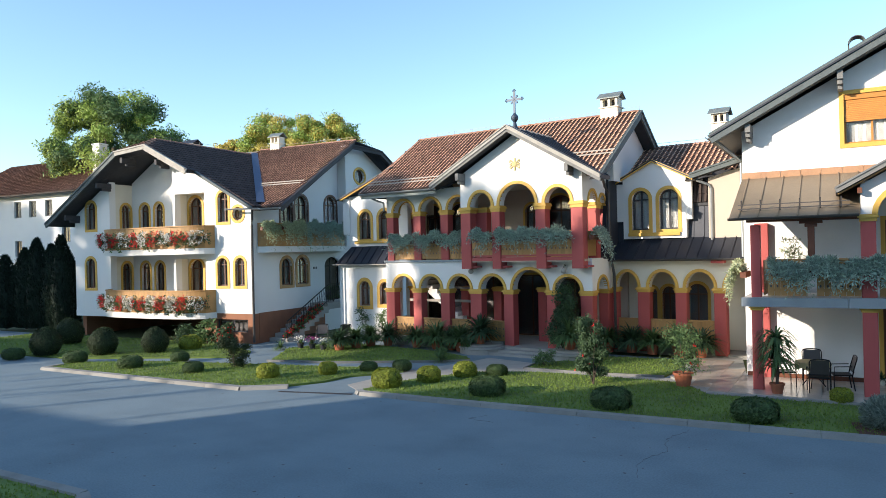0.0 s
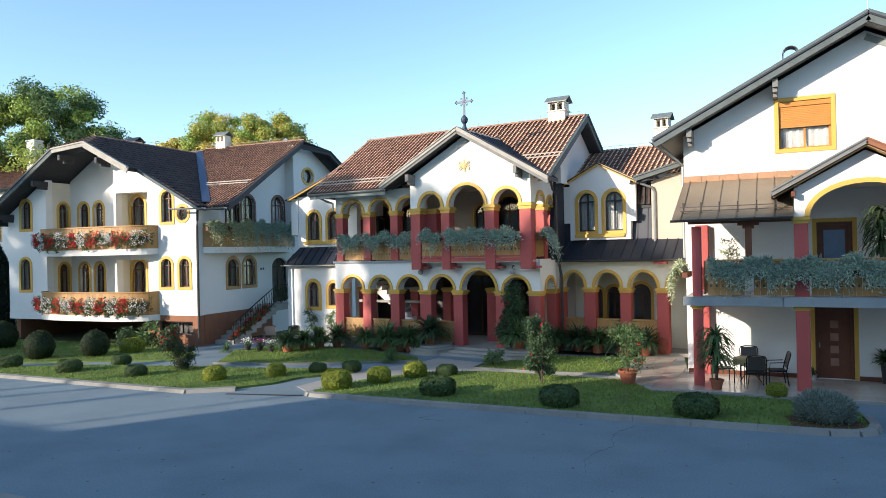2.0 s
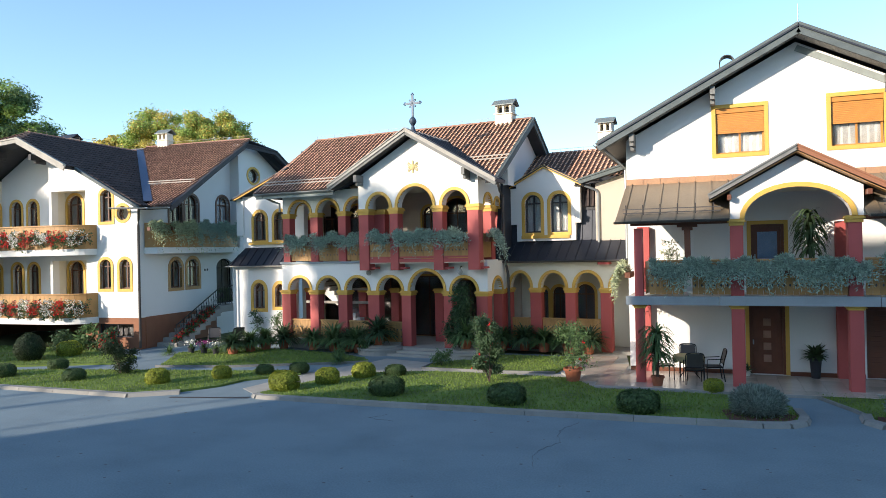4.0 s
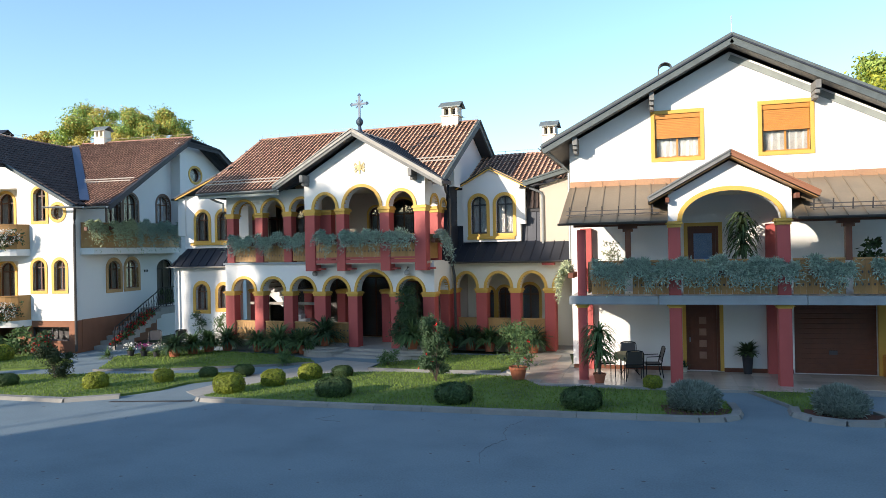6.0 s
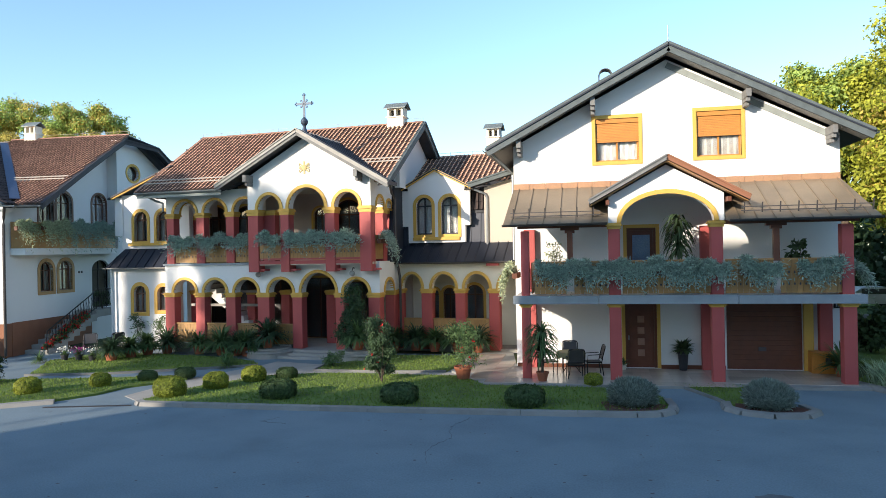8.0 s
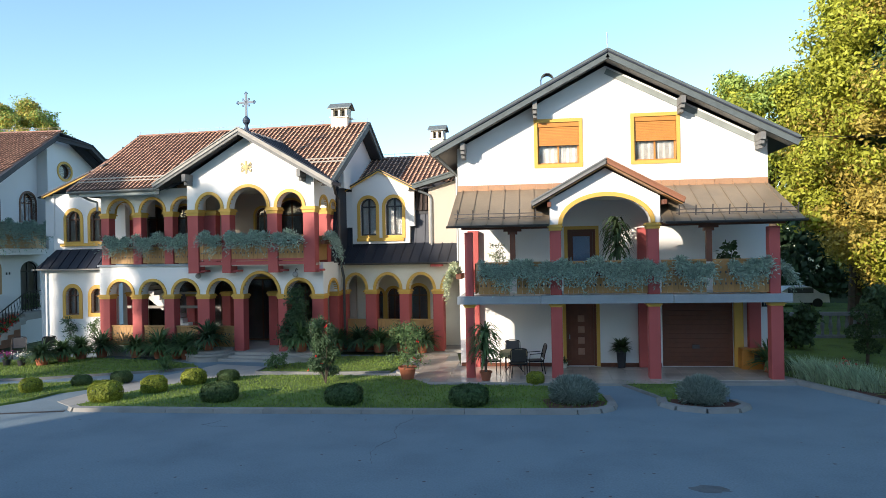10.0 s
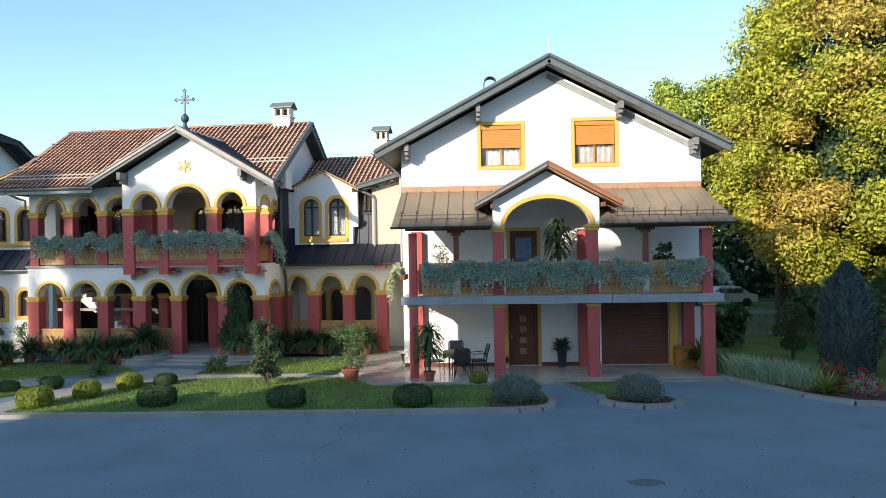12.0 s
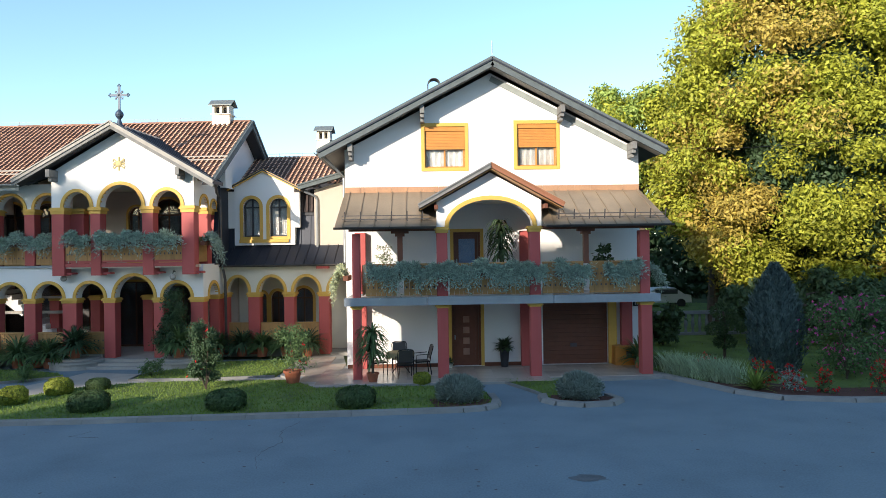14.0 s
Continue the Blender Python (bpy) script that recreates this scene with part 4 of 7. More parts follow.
part("hood", bm, GUTTER, cowl, "arched metal wind hood")
downpipe(RH, [(-3.6, 26.0, 7.9), (-3.1, 26.6, 7.4), (-2.95, 26.9, 7.2), (-2.95, 26.9, 4.0)], 0.05, METALGREY)

# ---- portico house, wing and arcade ----
CF = Matrix.Rotation(radians(-5), 4, "Z")
CH = root("portico_house", CF, (-15, 29, 0), "white house with red arcades, portico balcony and tile roof", "house")
FLOOR, UP = 0.3, 4.0
# ground floor arcade: pillars and the wall over them
GC = [(-21.5, 0.5), (-19.88, 0.48), (-18.3, 0.48), (-16.65, 0.58), (-15.0, 0.46), (-12.98, 0.42), (-11.42, 0.52)]
for u, w in GC:
    column(CH, u, 27.5, 0.0, 2.7, w, 0.46)
SPR = 2.7
arches = []
for (a, wa), (b, wb) in zip(GC, GC[1:]):
    lo, hi = a + wa / 2 - 0.02, b + wb / 2 * -1 + 0.02
    arches.append(Hole(lo, hi, SPR - 0.002, SPR, min(0.62, (hi - lo) / 2) if hi - lo < 1.4 else 0.86))
bm = B()
holed_wall(bm, -21.75, -11.16, SPR, 4.0, arches, 27.52, 27.94)
part("wall", bm, PLASTER, CH, "white rendered wall over the arcade")
for h in arches:
    arch_trim(CH, h, 27.47, 27.6, 0.12)
bm = B()
box(bm, -21.8, -16.9, 27.44, 27.52, 3.93, 4.02)
part("cornice", bm, SLABGREY, CH)
side = Hole(28.06, 29.1, SPR - 0.002, SPR, 0.5)
bm = B()
holed_wall(bm, 27.94, 29.6, SPR, 4.0, [side], -11.56, -11.16, axis="v")
part("wall", bm, PLASTER, CH)
arch_trim(CH, side, -11.12, -11.3, 0.12, axis="v")
column(CH, -11.37, 29.16, 0.0, 2.7, 0.42, 0.44)
# floors, back walls
bm = B()
box(bm, -21.75, -11.2, 27.45, 32.5, 0.0, FLOOR)
part("floor", bm, PAVING, CH, "stone porch floor")
bm = B()
box(bm, -21.7, -11.2, 27.95, 32.4, 3.86, 3.98)
part("upper_floor", bm, CREAM, CH)
# Lower openings are wide and backed dark to stand for the arcade's shade.
bdoors = [Hole(-21.9, -19.1, 0.5, 3.2), Hole(-18.8, -17.0, 0.4, 3.2), Hole(-16.6, -14.85, 0.3, 3.2), Hole(-14.4, -12.7, 1.2, 3.0)]
bup = [Hole(-21.95, -20.75, 4.1, 6.2, 0.6), Hole(-20.35, -19.1, 4.1, 6.2, 0.6), Hole(-15.95, -15.2, 4.1, 6.2, 0.37), Hole(-14.9, -13.4, 4.1, 6.2, 0.7)]
bm = B()
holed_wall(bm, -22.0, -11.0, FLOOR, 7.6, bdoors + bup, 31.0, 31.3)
part("back_wall", bm, DARKCREAM, CH, "tan rendered wall behind the arcade")
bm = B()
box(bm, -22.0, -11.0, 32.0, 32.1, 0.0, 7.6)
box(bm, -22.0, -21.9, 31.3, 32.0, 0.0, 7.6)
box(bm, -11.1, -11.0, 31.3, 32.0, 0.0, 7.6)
part("inner_wall", bm, DARKROOM, CH, "dark wall standing for unlit inner rooms")
for u in (-14.3, -16.6, -18.4):
    column(CH, u, 29.3, FLOOR, 2.7, 0.42, 0.42)
column(CH, -16.4, 27.65, UP, 6.3, 0.62, 0.4, cap=0.22)
low_side = Hole(28.06, 29.3, SPR - 0.002, SPR, 0.55)
bm = B()
holed_wall(bm, 27.94, 29.4, SPR, 3.86, [low_side], -21.74, -21.4, axis="v")
part("wall", bm, PLASTER, CH)
arch_trim(CH, low_side, -21.36, -21.5, 0.12, axis="v")
column(CH, -21.55, 29.35, FLOOR, SPR, 0.4, 0.4)
for h in bdoors + bup:
    window(CH, h, 31.0, trim=0.1, curtain=False, name="inner_window")
for z in (0.3, 4.0):
    bm = B()
    box(bm, -22.0, -21.75, 29.4, 31.0, z, z + 3.3)
    part("end_wall", bm, CREAM, CH)
# white stair seen through two arches
for (u0, z0, u1, z1) in ((-21.2, 3.45, -19.5, 2.2), (-19.4, 1.95, -17.8, 0.75)):
    bm = B()
    bar(bm, (u0, 29.0, z0 - 0.2), (u1, 29.0, z1 - 0.2), 0.12, 0.3)
    n = 6
    flight = part("stair_flight", bm, PLASTER, CH, "white concrete stair flight inside the arcade")
    for i in range(n):
        k = (i + 0.5) / n
        u, z = u0 + (u1 - u0) * k, z0 + (z1 - z0) * k
        bm = B()
        box(bm, u - 0.17, u + 0.17, 28.95, 30.0, z - 0.12, z + 0.06)
        part("step", bm, PLASTER, flight)
bm = B()
box(bm, -21.4, -17.4, 28.9, 28.98, 1.98, 2.1)
box(bm, -19.6, -17.0, 28.9, 28.98, 2.62, 2.72)
part("shelf_beam", bm, PALEWOOD, CH)
for a, b in ((-21.24, -20.14), (-19.62, -18.56), (-18.04, -16.96), (-16.33, -15.25)):
    parapet(CH, a, b, 27.62, 0.45, 1.34, name="arcade_panel")
bm = B()
for i, (a, b, v) in enumerate(((-21.74, -15.3, 27.44), (-12.75, -11.2, 27.44))):
    box(bm, a, b, v, v + 0.06, 0.0, 0.45)
part("plinth", bm, PAVING, CH)
# globe lamps under the portico balcony
for u, z in ((-16.75, 3.5), (-12.3, 3.52)):
    lamp = root("globe_lamp", CF, (u, 27.3, z), "white globe lamp under the balcony", "lamp", "globe lamps")
    bm = B()
    tube(bm, [(u, 27.52, z + 0.2), (u, 27.4, z + 0.24), (u, 27.3, z + 0.12)], 0.02, 6)
    part("bracket", bm, GUTTER, lamp)
    bm = B()
    bmesh.ops.create_icosphere(bm, subdivisions=3, radius=0.12, matrix=Matrix.Translation((u, 27.3, z)))
    part("globe", bm, CURTAIN, lamp, "frosted white globe", smooth=True)
# entrance steps and the round planter walls beside them
for i in range(3):
    bm = B()
    box(bm, -15.4 - 0.15 * (i > 1), -12.4, 27.46 - 0.34 * (3 - i), 27.5 - 0.34 * (2 - i), 0.0, 0.1 * (i + 1), 0.015)
    part("step", bm, PAVING, CH, "pale stone entrance step")
for u, s in ((-16.1, 1), (-11.9, -1)):
    bm = B()
    lathe(bm, [(1.05, 0.0), (1.05, 0.2), (1.1, 0.22), (1.1, 0.3), (0.8, 0.31), (0.8, 0.38), (0.7, 0.4)], (u, 27.2, 0), 28)
    part("round_plinth", bm, PAVING, CH, "round stone planter base")

# upper wing gallery
UC = [(-21.45, 0.4), (-19.85, 0.42), (-18.3, 0.42)]
for u, w in UC:
    column(CH, u, 27.55, UP, 6.3, w, 0.42, cap=0.22)
uar = [Hole(-21.25, -20.06, 6.298, 6.3, 0.55), Hole(-19.64, -18.51, 6.298, 6.3, 0.55), Hole(-18.09, -17.0, 6.298, 6.3, 0.55)]
bm = B()
holed_wall(bm, -21.66, -16.7, 6.3, 7.3, uar, 27.57, 27.93)
part("wall", bm, PLASTER, CH)
for h in uar:
    arch_trim(CH, h, 27.52, 27.65, 0.11)
ws = Hole(28.1, 29.3, 6.298, 6.3, 0.55)
bm = B()
holed_wall(bm, 27.93, 31.0, 6.3, 7.3, [ws], -21.66, -21.3, axis="v")
part("wall", bm, PLASTER, CH)
arch_trim(CH, ws, -21.7, -21.6, 0.11, axis="v")
arch_trim(CH, ws, -21.26, -21.35, 0.11, axis="v", name="inner_arch_trim")
column(CH, -21.45, 29.4, UP, 6.3, 0.4, 0.42, cap=0.22)
for a, b in ((-21.24, -20.07), (-19.63, -18.52), (-18.08, -17.0)):
    parapet(CH, a, b, 27.62, 4.06, 5.08)
bm = B()
box(bm, -21.6, -17.0, 27.6, 31.0, 7.2, 7.28)
part("gallery_ceiling", bm, CREAM, CH)

# portico balcony
PC = [(-16.72, 0.5), (-15.2, 0.4), (-13.1, 0.44), (-11.5, 0.5)]
for u, w in PC:
    column(CH, u, 26.9, 3.62, 6.3, w, 0.46, cap=0.26)
bm = B()
box(bm, -16.95, -11.25, 26.95, 27.06, 3.95, 4.1)
box(bm, -16.95, -11.25, 26.98, 27.06, 4.12, 4.2)
part("balcony_beam", bm, RED, CH, "red painted balcony edge beam")
for u, w in PC:
    bm = B()
    box(bm, u - 0.18, u + 0.18, 27.0, 27.52, 3.72, 3.95, 0.02)
    box(bm, u - 0.3, u + 0.45, 27.06, 27.5, 3.66, 3.74, 0.02)
    part("bracket", bm, RED, CH, "red painted bracket under the balcony")
bm = B()
box(bm, -16.95, -11.25, 27.0, 27.55, 3.9, 4.0)
part("balcony_floor", bm, CREAM, CH)
for (a, wa), (b, wb) in zip(PC, PC[1:]):
    parapet(CH, a + wa / 2, b - wb / 2, 26.98, 4.2, 5.15)
bm = B()
box(bm, -11.33, -11.3, 27.4, 28.75, 4.1, 5.1)
part("balcony_panel", bm, OAK, CH)
par = [Hole(-16.47, -15.4, 6.298, 6.3, 0.6), Hole(-15.0, -13.32, 6.298, 6.3, 0.86), Hole(-12.88, -11.76, 6.298, 6.3, 0.6)]
GA = -14.22


def ch_top(u):
    return 9.25 - 0.565 * abs(u - GA)


bm = B()
holed_wall(bm, -16.97, -11.25, 6.3, ch_top, par, 26.92, 27.3, breaks=(GA,))
part("portico_gable", bm, PLASTER, CH, "white rendered gable over three arches")
for h in par:
    arch_trim(CH, h, 26.87, 27.0, 0.13)
psd = [Hole(27.5, 28.3, 6.298, 6.3, 0.42), Hole(28.62, 29.2, 6.298, 6.3, 0.3)]
bm = B()
holed_wall(bm, 27.3, 31.0, 6.3, 7.3, psd, -11.62, -11.25, axis="v")
part("wall", bm, PLASTER, CH)
for h in psd:
    arch_trim(CH, h, -11.21, -11.35, 0.11, axis="v")
bm = B()
holed_wall(bm, 27.3, 27.6, 6.3, 7.3, [], -16.97, -16.6, axis="v")
part("wall", bm, PLASTER, CH)
for v in (28.3, 29.22):
    column(CH, -11.45, v, UP, 6.3, 0.38, 0.4, cap=0.26)
bm = B()
box(bm, -16.9, -11.4, 27.3, 31.0, 7.25, 7.32)
part("portico_ceiling", bm, CREAM, CH)
# gilded relief ornament on the gable
bm = B()
OZ = 7.98
for k in range(4):
    a = math.pi / 4 + k * math.pi / 2
    c, q = math.cos(a), math.sin(a)
    bar(bm, (GA, 26.9, OZ), (GA + 0.3 * c, 26.9, OZ + 0.27 * q), 0.05, 0.03, up=(0, 1, 0))
    tube(bm, [(GA + 0.3 * c, 26.9, OZ + 0.27 * q), (GA + 0.34 * c, 26.9, OZ + 0.13 * q), (GA + 0.2 * c, 26.9, OZ + 0.06 * q)], 0.02, 5)
bar(bm, (GA, 26.9, OZ - 0.27), (GA, 26.9, OZ + 0.27), 0.07, 0.03, up=(0, 1, 0))
bar(bm, (GA - 0.24, 26.9, OZ), (GA + 0.24, 26.9, OZ), 0.03, 0.06)
bmesh.ops.create_icosphere(bm, subdivisions=2, radius=1, matrix=Matrix.Translation((GA, 26.9, OZ)) @ Matrix.Diagonal((0.13, 0.05, 0.13, 1)))
part("gable_ornament", bm, CLOTH, CH, "small gilded relief of crossed scrolls on the gable")

# roofs: portico gable, main roof with hipped end
def main_z(v):
    return 7.32 + (v - 26.9) * 0.655


RZ, RV = main_z(31.5), 31.5
for sgn in (-1, 1):
    e, ez = (-18.15, 7.375) if sgn < 0 else (-10.23, 7.2)
    top_v = 26.3
    back_v = 26.9 + (9.55 - 7.32) / 0.655
    seam_roof(CH, [(e, top_v, ez), (e, 27.3, ez), (GA, back_v + 0.3, 9.53), (GA, top_v, 9.53)], 0.5, SHEET, thick=0.14, label="dark sheet portico roof slope")
    rake(CH, (e, 26.27, ez), (GA, 26.27, 9.53), 0.13, 0.08, PALEWOOD)
    rake(CH, (e, 26.3, ez - 0.14), (GA, 26.3, 9.39), 0.13, 0.06, GREYWOOD)
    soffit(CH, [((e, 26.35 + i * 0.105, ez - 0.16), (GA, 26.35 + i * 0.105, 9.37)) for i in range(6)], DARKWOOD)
    bm = B()
    u = GA + sgn * 2.55
    box(bm, u - 0.08, u + 0.08, 26.35, 27.0, 7.45, 7.75)
    box(bm, u - 0.07, u + 0.07, 26.5, 27.0, 7.3, 7.45, 0.02)
    part("purlin_end", bm, GREYWOOD, CH)
EL = -22.65
tiled_roof(CH, [(EL, 26.8, 7.25), (-18.3, 26.8, 7.25), (GA, 30.3, main_z(30.3)), (GA, RV, RZ), (-22.4, RV, RZ)], single=150)
tiled_roof(CH, [(-10.6, 26.8, 7.25), (-10.45, 26.8, 7.25), (-10.45, RV, RZ), (GA, RV, RZ), (GA, 30.3, main_z(30.3))], single=140)
seam_roof(CH, [(-10.45, 36.2, 7.25), (EL, 36.2, 7.25), (-22.4, RV, RZ), (-10.45, RV, RZ)], 0.6, TILE)
tiled_roof(CH, [(EL, 36.2, 7.25), (EL, 26.8, 7.25), (-22.4, RV, RZ)])
ridge_caps(CH, (-22.4, RV, RZ + 0.05), (-10.45, RV, RZ + 0.05))
ridge_caps(CH, (EL, 26.8, 7.3), (-22.4, RV, RZ + 0.05), rod=False)
rake(CH, (-10.4, 26.7, 7.25), (-10.4, RV, RZ + 0.05), 0.28, 0.08, GREYGREEN)
rake(CH, (-10.4, 36.2, 7.25), (-10.4, RV, RZ + 0.05), 0.28, 0.08, GREYGREEN)
bm = B()
holed_wall(bm, 29.4, 34.5, 7.2, lambda v: RZ - 0.3 - 0.655 * abs(v - RV), [], -11.2, -10.9, axis="v", breaks=(RV,))
part("gable_wall", bm, PLASTER, CH)
bm = B()
cheek = [(28.72, 3.95), (31.2, 3.95), (32.2, 8.8), (29.42, 7.38)]
front, rear = [[bm.verts.new((u, v, z)) for v, z in cheek] for u in (-11.13, -11.3)]
bm.faces.new(front)
bm.faces.new(rear[::-1])
for i in range(4):
    bm.faces.new((front[i], front[(i + 1) % 4], rear[(i + 1) % 4], rear[i]))
part("mansard_cheek", bm, SHEET, CH, "dark sheet covered mansard cheek")
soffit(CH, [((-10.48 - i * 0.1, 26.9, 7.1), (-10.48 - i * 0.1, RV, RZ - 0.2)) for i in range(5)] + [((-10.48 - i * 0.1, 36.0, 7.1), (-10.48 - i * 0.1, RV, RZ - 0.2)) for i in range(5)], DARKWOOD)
gutter(CH, (EL, 26.72, 7.24), (-18.2, 26.72, 7.24), 0.1, METALGREY)
bm = B()
box(bm, EL + 0.05, -18.2, 26.78, 26.83, 7.0, 7.22)
part("fascia", bm, PALESTRIP, CH, "pale grey fascia board under the eave")
for z, v in ((7.62, 27.3), (7.82, 27.55)):
    for a, b in ((-22.6, -18.2), (-12.3, -10.4)):
        bm = B()
        z2 = main_z(v + (0.45 if a > -15 else 0)) + 0.12 + (0.25 if a > -15 else 0)
        v2 = v + (0.8 if a > -15 else 0)
        bar(bm, (a, v2, main_z(v2) + 0.12), (b, v2, main_z(v2) + 0.12), 0.05)
        part("snow_guard", bm, PALEWOOD, CH, "pale snow guard rail on the tiles")
downpipe(CH, [(-22.2, 26.72, 7.15), (-22.0, 27.3, 6.9), (-21.75, 27.45, 6.8), (-21.75, 27.45, 6.4)], 0.05, METALGREY)
downpipe(CH, [(-10.4, 26.9, 7.15), (-10.9, 28.4, 6.9), (-11.0, 29.0, 6.7), (-11.0, 29.0, 4.6), (-11.05, 29.3, 3.9), (-10.95, 29.35, 3.3), (-10.95, 29.4, 0.2)], 0.06, GUTTER)
chimney(CH, -11.74, RV, 9.7, 11.16, 0.8, 0.6, HOODGREY)
# roof cross with a ball foot
bm = B()
lathe(bm, [(0.16, 0), (0.1, 0.16), (0.06, 0.3), (0.08, 0.34), (0.14, 0.42), (0.16, 0.5), (0.14, 0.58), (0.08, 0.65), (0.04, 0.7)], (GA, 27.0, 9.42), 14)
cross = part("roof_cross", bm, CROSSMETAL, CH, "wrought metal cross on a ball foot")
CZ = 10.68
bm = B()
bar(bm, (GA, 27.0, 10.05), (GA, 27.0, 11.02), 0.085, 0.05, up=(0, 1, 0))
bar(bm, (GA - 0.34, 27.0, CZ), (GA + 0.34, 27.0, CZ), 0.05, 0.085)
for k in range(4):
    a = math.pi / 4 + k * math.pi / 2
    c, s_ = math.cos(a), math.sin(a)
    bar(bm, (GA, 27.0, CZ), (GA + 0.2 * c, 27.0, CZ + 0.2 * s_), 0.035)
    tube(bm, [(GA + 0.13 * c, 27.0, CZ + 0.22 * s_), (GA + 0.22 * c, 27.0, CZ + 0.22 * s_), (GA + 0.22 * c, 27.0, CZ + 0.13 * s_)], 0.018, 5)
for du, dz in ((-0.36, 0), (0.36, 0), (0, 0.37)):
    for ex, ez in ((0.05, 0), (-0.05, 0), (0, 0.05), (0, -0.05)):
        m = Matrix.Translation((GA + du + ex, 27.0, CZ + dz + ez)) @ Matrix.Diagonal((0.038, 0.025, 0.038, 1))
        bmesh.ops.create_icosphere(bm, subdivisions=1, radius=1, matrix=m)
part("cross_arms", bm, CROSSMETAL, cross, "trefoil ended cross arms")

# arcade link with dormer
AC = [(-11.1, 0.3), (-9.82, 0.5), (-8.3, 0.44), (-6.8, 0.46), (-5.5, 0.3)]
for u, w in AC[:4]:
    column(CH, u, 29.62, 0.1, 2.74, w, 0.42)
aar = []
for (a, wa), (b, wb) in zip(AC, AC[1:]):
    lo, hi = a + wa / 2 - 0.02, b - wb / 2 + 0.02
    aar.append(Hole(lo, hi, 2.738, 2.74, 0.64))
bm = B()
holed_wall(bm, -11.2, -5.2, 2.74, 3.95, aar, 29.64, 30.0)
part("wall", bm, CREAM, CH, "cream rendered wall over the arcade")
for h in aar:
    arch_trim(CH, h, 29.59, 29.72, 0.12)
for a, b in ((-10.95, -10.07), (-9.57, -8.52), (-8.08, -7.03)):
    parapet(CH, a, b, 29.75, 0.5, 1.45, name="arcade_panel")
bm = B()
box(bm, -11.2, -6.6, 29.66, 30.0, 0.0, 0.5)
part("plinth", bm, PAVING, CH)
adr = [Hole(-10.25, -9.75, 0.7, 2.4, 0.25), Hole(-9.55, -8.95, 0.7, 2.4, 0.3), Hole(-8.5, -7.65, 0.7, 2.4, 0.42)]
bm = B()
holed_wall(bm, -11.2, -5.0, 0.1, 3.9, adr, 31.2, 31.5)
part("back_wall", bm, CREAM, CH)
for h in adr:
    window(CH, h, 31.2, trim=0.12, curtain=False, name="inner_window")
bm = B()
box(bm, -11.2, -5.0, 29.7, 31.4, 0.0, 0.14)
part("floor", bm, PAVING, CH)
bm = B()
box(bm, -11.2, -5.0, 30.0, 31.2, 3.8, 3.88)
part("ceiling", bm, CREAM, CH)
seam_roof(CH, [(-11.15, 29.3, 3.92), (-5.3, 29.3, 3.92), (-5.3, 30.55, 4.78), (-11.15, 30.55, 4.78)], 0.42, SHEET, label="dark standing seam skirt roof")
gutter(CH, (-11.2, 29.25, 3.9), (-5.4, 29.25, 3.9))
seam_roof(CH, [(-11.12, 30.3, 4.6), (-10.8, 30.3, 4.6), (-10.8, 30.6, 6.9), (-11.12, 30.6, 6.9)], 0.5, SHEET, label="dark standing seam mansard")
seam_roof(CH, [(-8.2, 30.5, 4.6), (-7.38, 30.5, 4.6), (-7.38, 30.68, 6.2), (-8.2, 30.68, 6.2)], 0.42, SHEET, label="dark standing seam mansard")
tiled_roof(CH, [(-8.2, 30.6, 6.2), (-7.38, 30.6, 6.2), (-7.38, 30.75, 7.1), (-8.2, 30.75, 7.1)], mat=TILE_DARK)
tiled_roof(CH, [(-11.1, 30.62, 7.29), (-7.6, 30.62, 7.29), (-5.9, 31.3, 7.67), (-5.3, 33.6, 8.92), (-11.1, 33.6, 8.92)])
seam_roof(CH, [(-5.3, 37, 6.4), (-11, 37, 6.4), (-11, 33.6, 8.92), (-5.3, 33.6, 8.92)], 0.6, SHEET)
# The wall's shade is put into its darkened cream colour.
bm = B()
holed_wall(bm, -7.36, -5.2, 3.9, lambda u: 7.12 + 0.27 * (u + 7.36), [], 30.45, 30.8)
part("end_wall", bm, DARKCREAM, CH, "cream rendered wall beside the mansard, darkened for its shade")
rake(CH, (-7.95, 29.95, 7.3), (-5.4, 29.95, 7.98), 0.2, 0.07, GREYGREEN)
soffit(CH, [((-7.9, 30.02 + i * 0.11, 7.14), (-5.4, 30.02 + i * 0.11, 7.82)) for i in range(5)], DARKWOOD)
gutter(CH, (-8.2, 30.25, 7.1), (-7.5, 30.25, 7.1), 0.06, GUTTER)
downpipe(CH, [(-7.75, 30.22, 7.05), (-7.3, 30.35, 6.85), (-7.22, 30.38, 6.7), (-7.22, 30.38, 4.45)], 0.055, METALGREY)
ridge_caps(CH, (-10.9, 33.6, 8.97), (-5.3, 33.6, 8.97))
bm = B()
box(bm, -7.05, -6.55, 29.3, 29.7, 3.72, 3.88, 0.02)
part("beam_end", bm, RED, CH)
chimney(CH, -7.63, 33.9, 8.6, 10.3, 0.62, 0.6, HOODGREY)
# dormer
DV = 30.3
dl, dr2 = Hole(-10.47, -9.73, 5.12, 6.42, 0.36), Hole(-9.3, -8.52, 5.12, 6.42, 0.36)
DC = -9.56


def d_top(u):
    return 7.95 - 0.52 * abs(u - DC)


dorm = B()
holed_wall(dorm, -10.85, -8.2, 4.75, d_top, [dl, dr2], DV, DV + 0.25, breaks=(DC,))
box(dorm, -11.15, -10.85, DV + 0.02, DV + 0.22, 5.5, 7.1)
box(dorm, -8.2, -7.98, DV + 0.02, DV + 0.22, 5.5, 7.1)
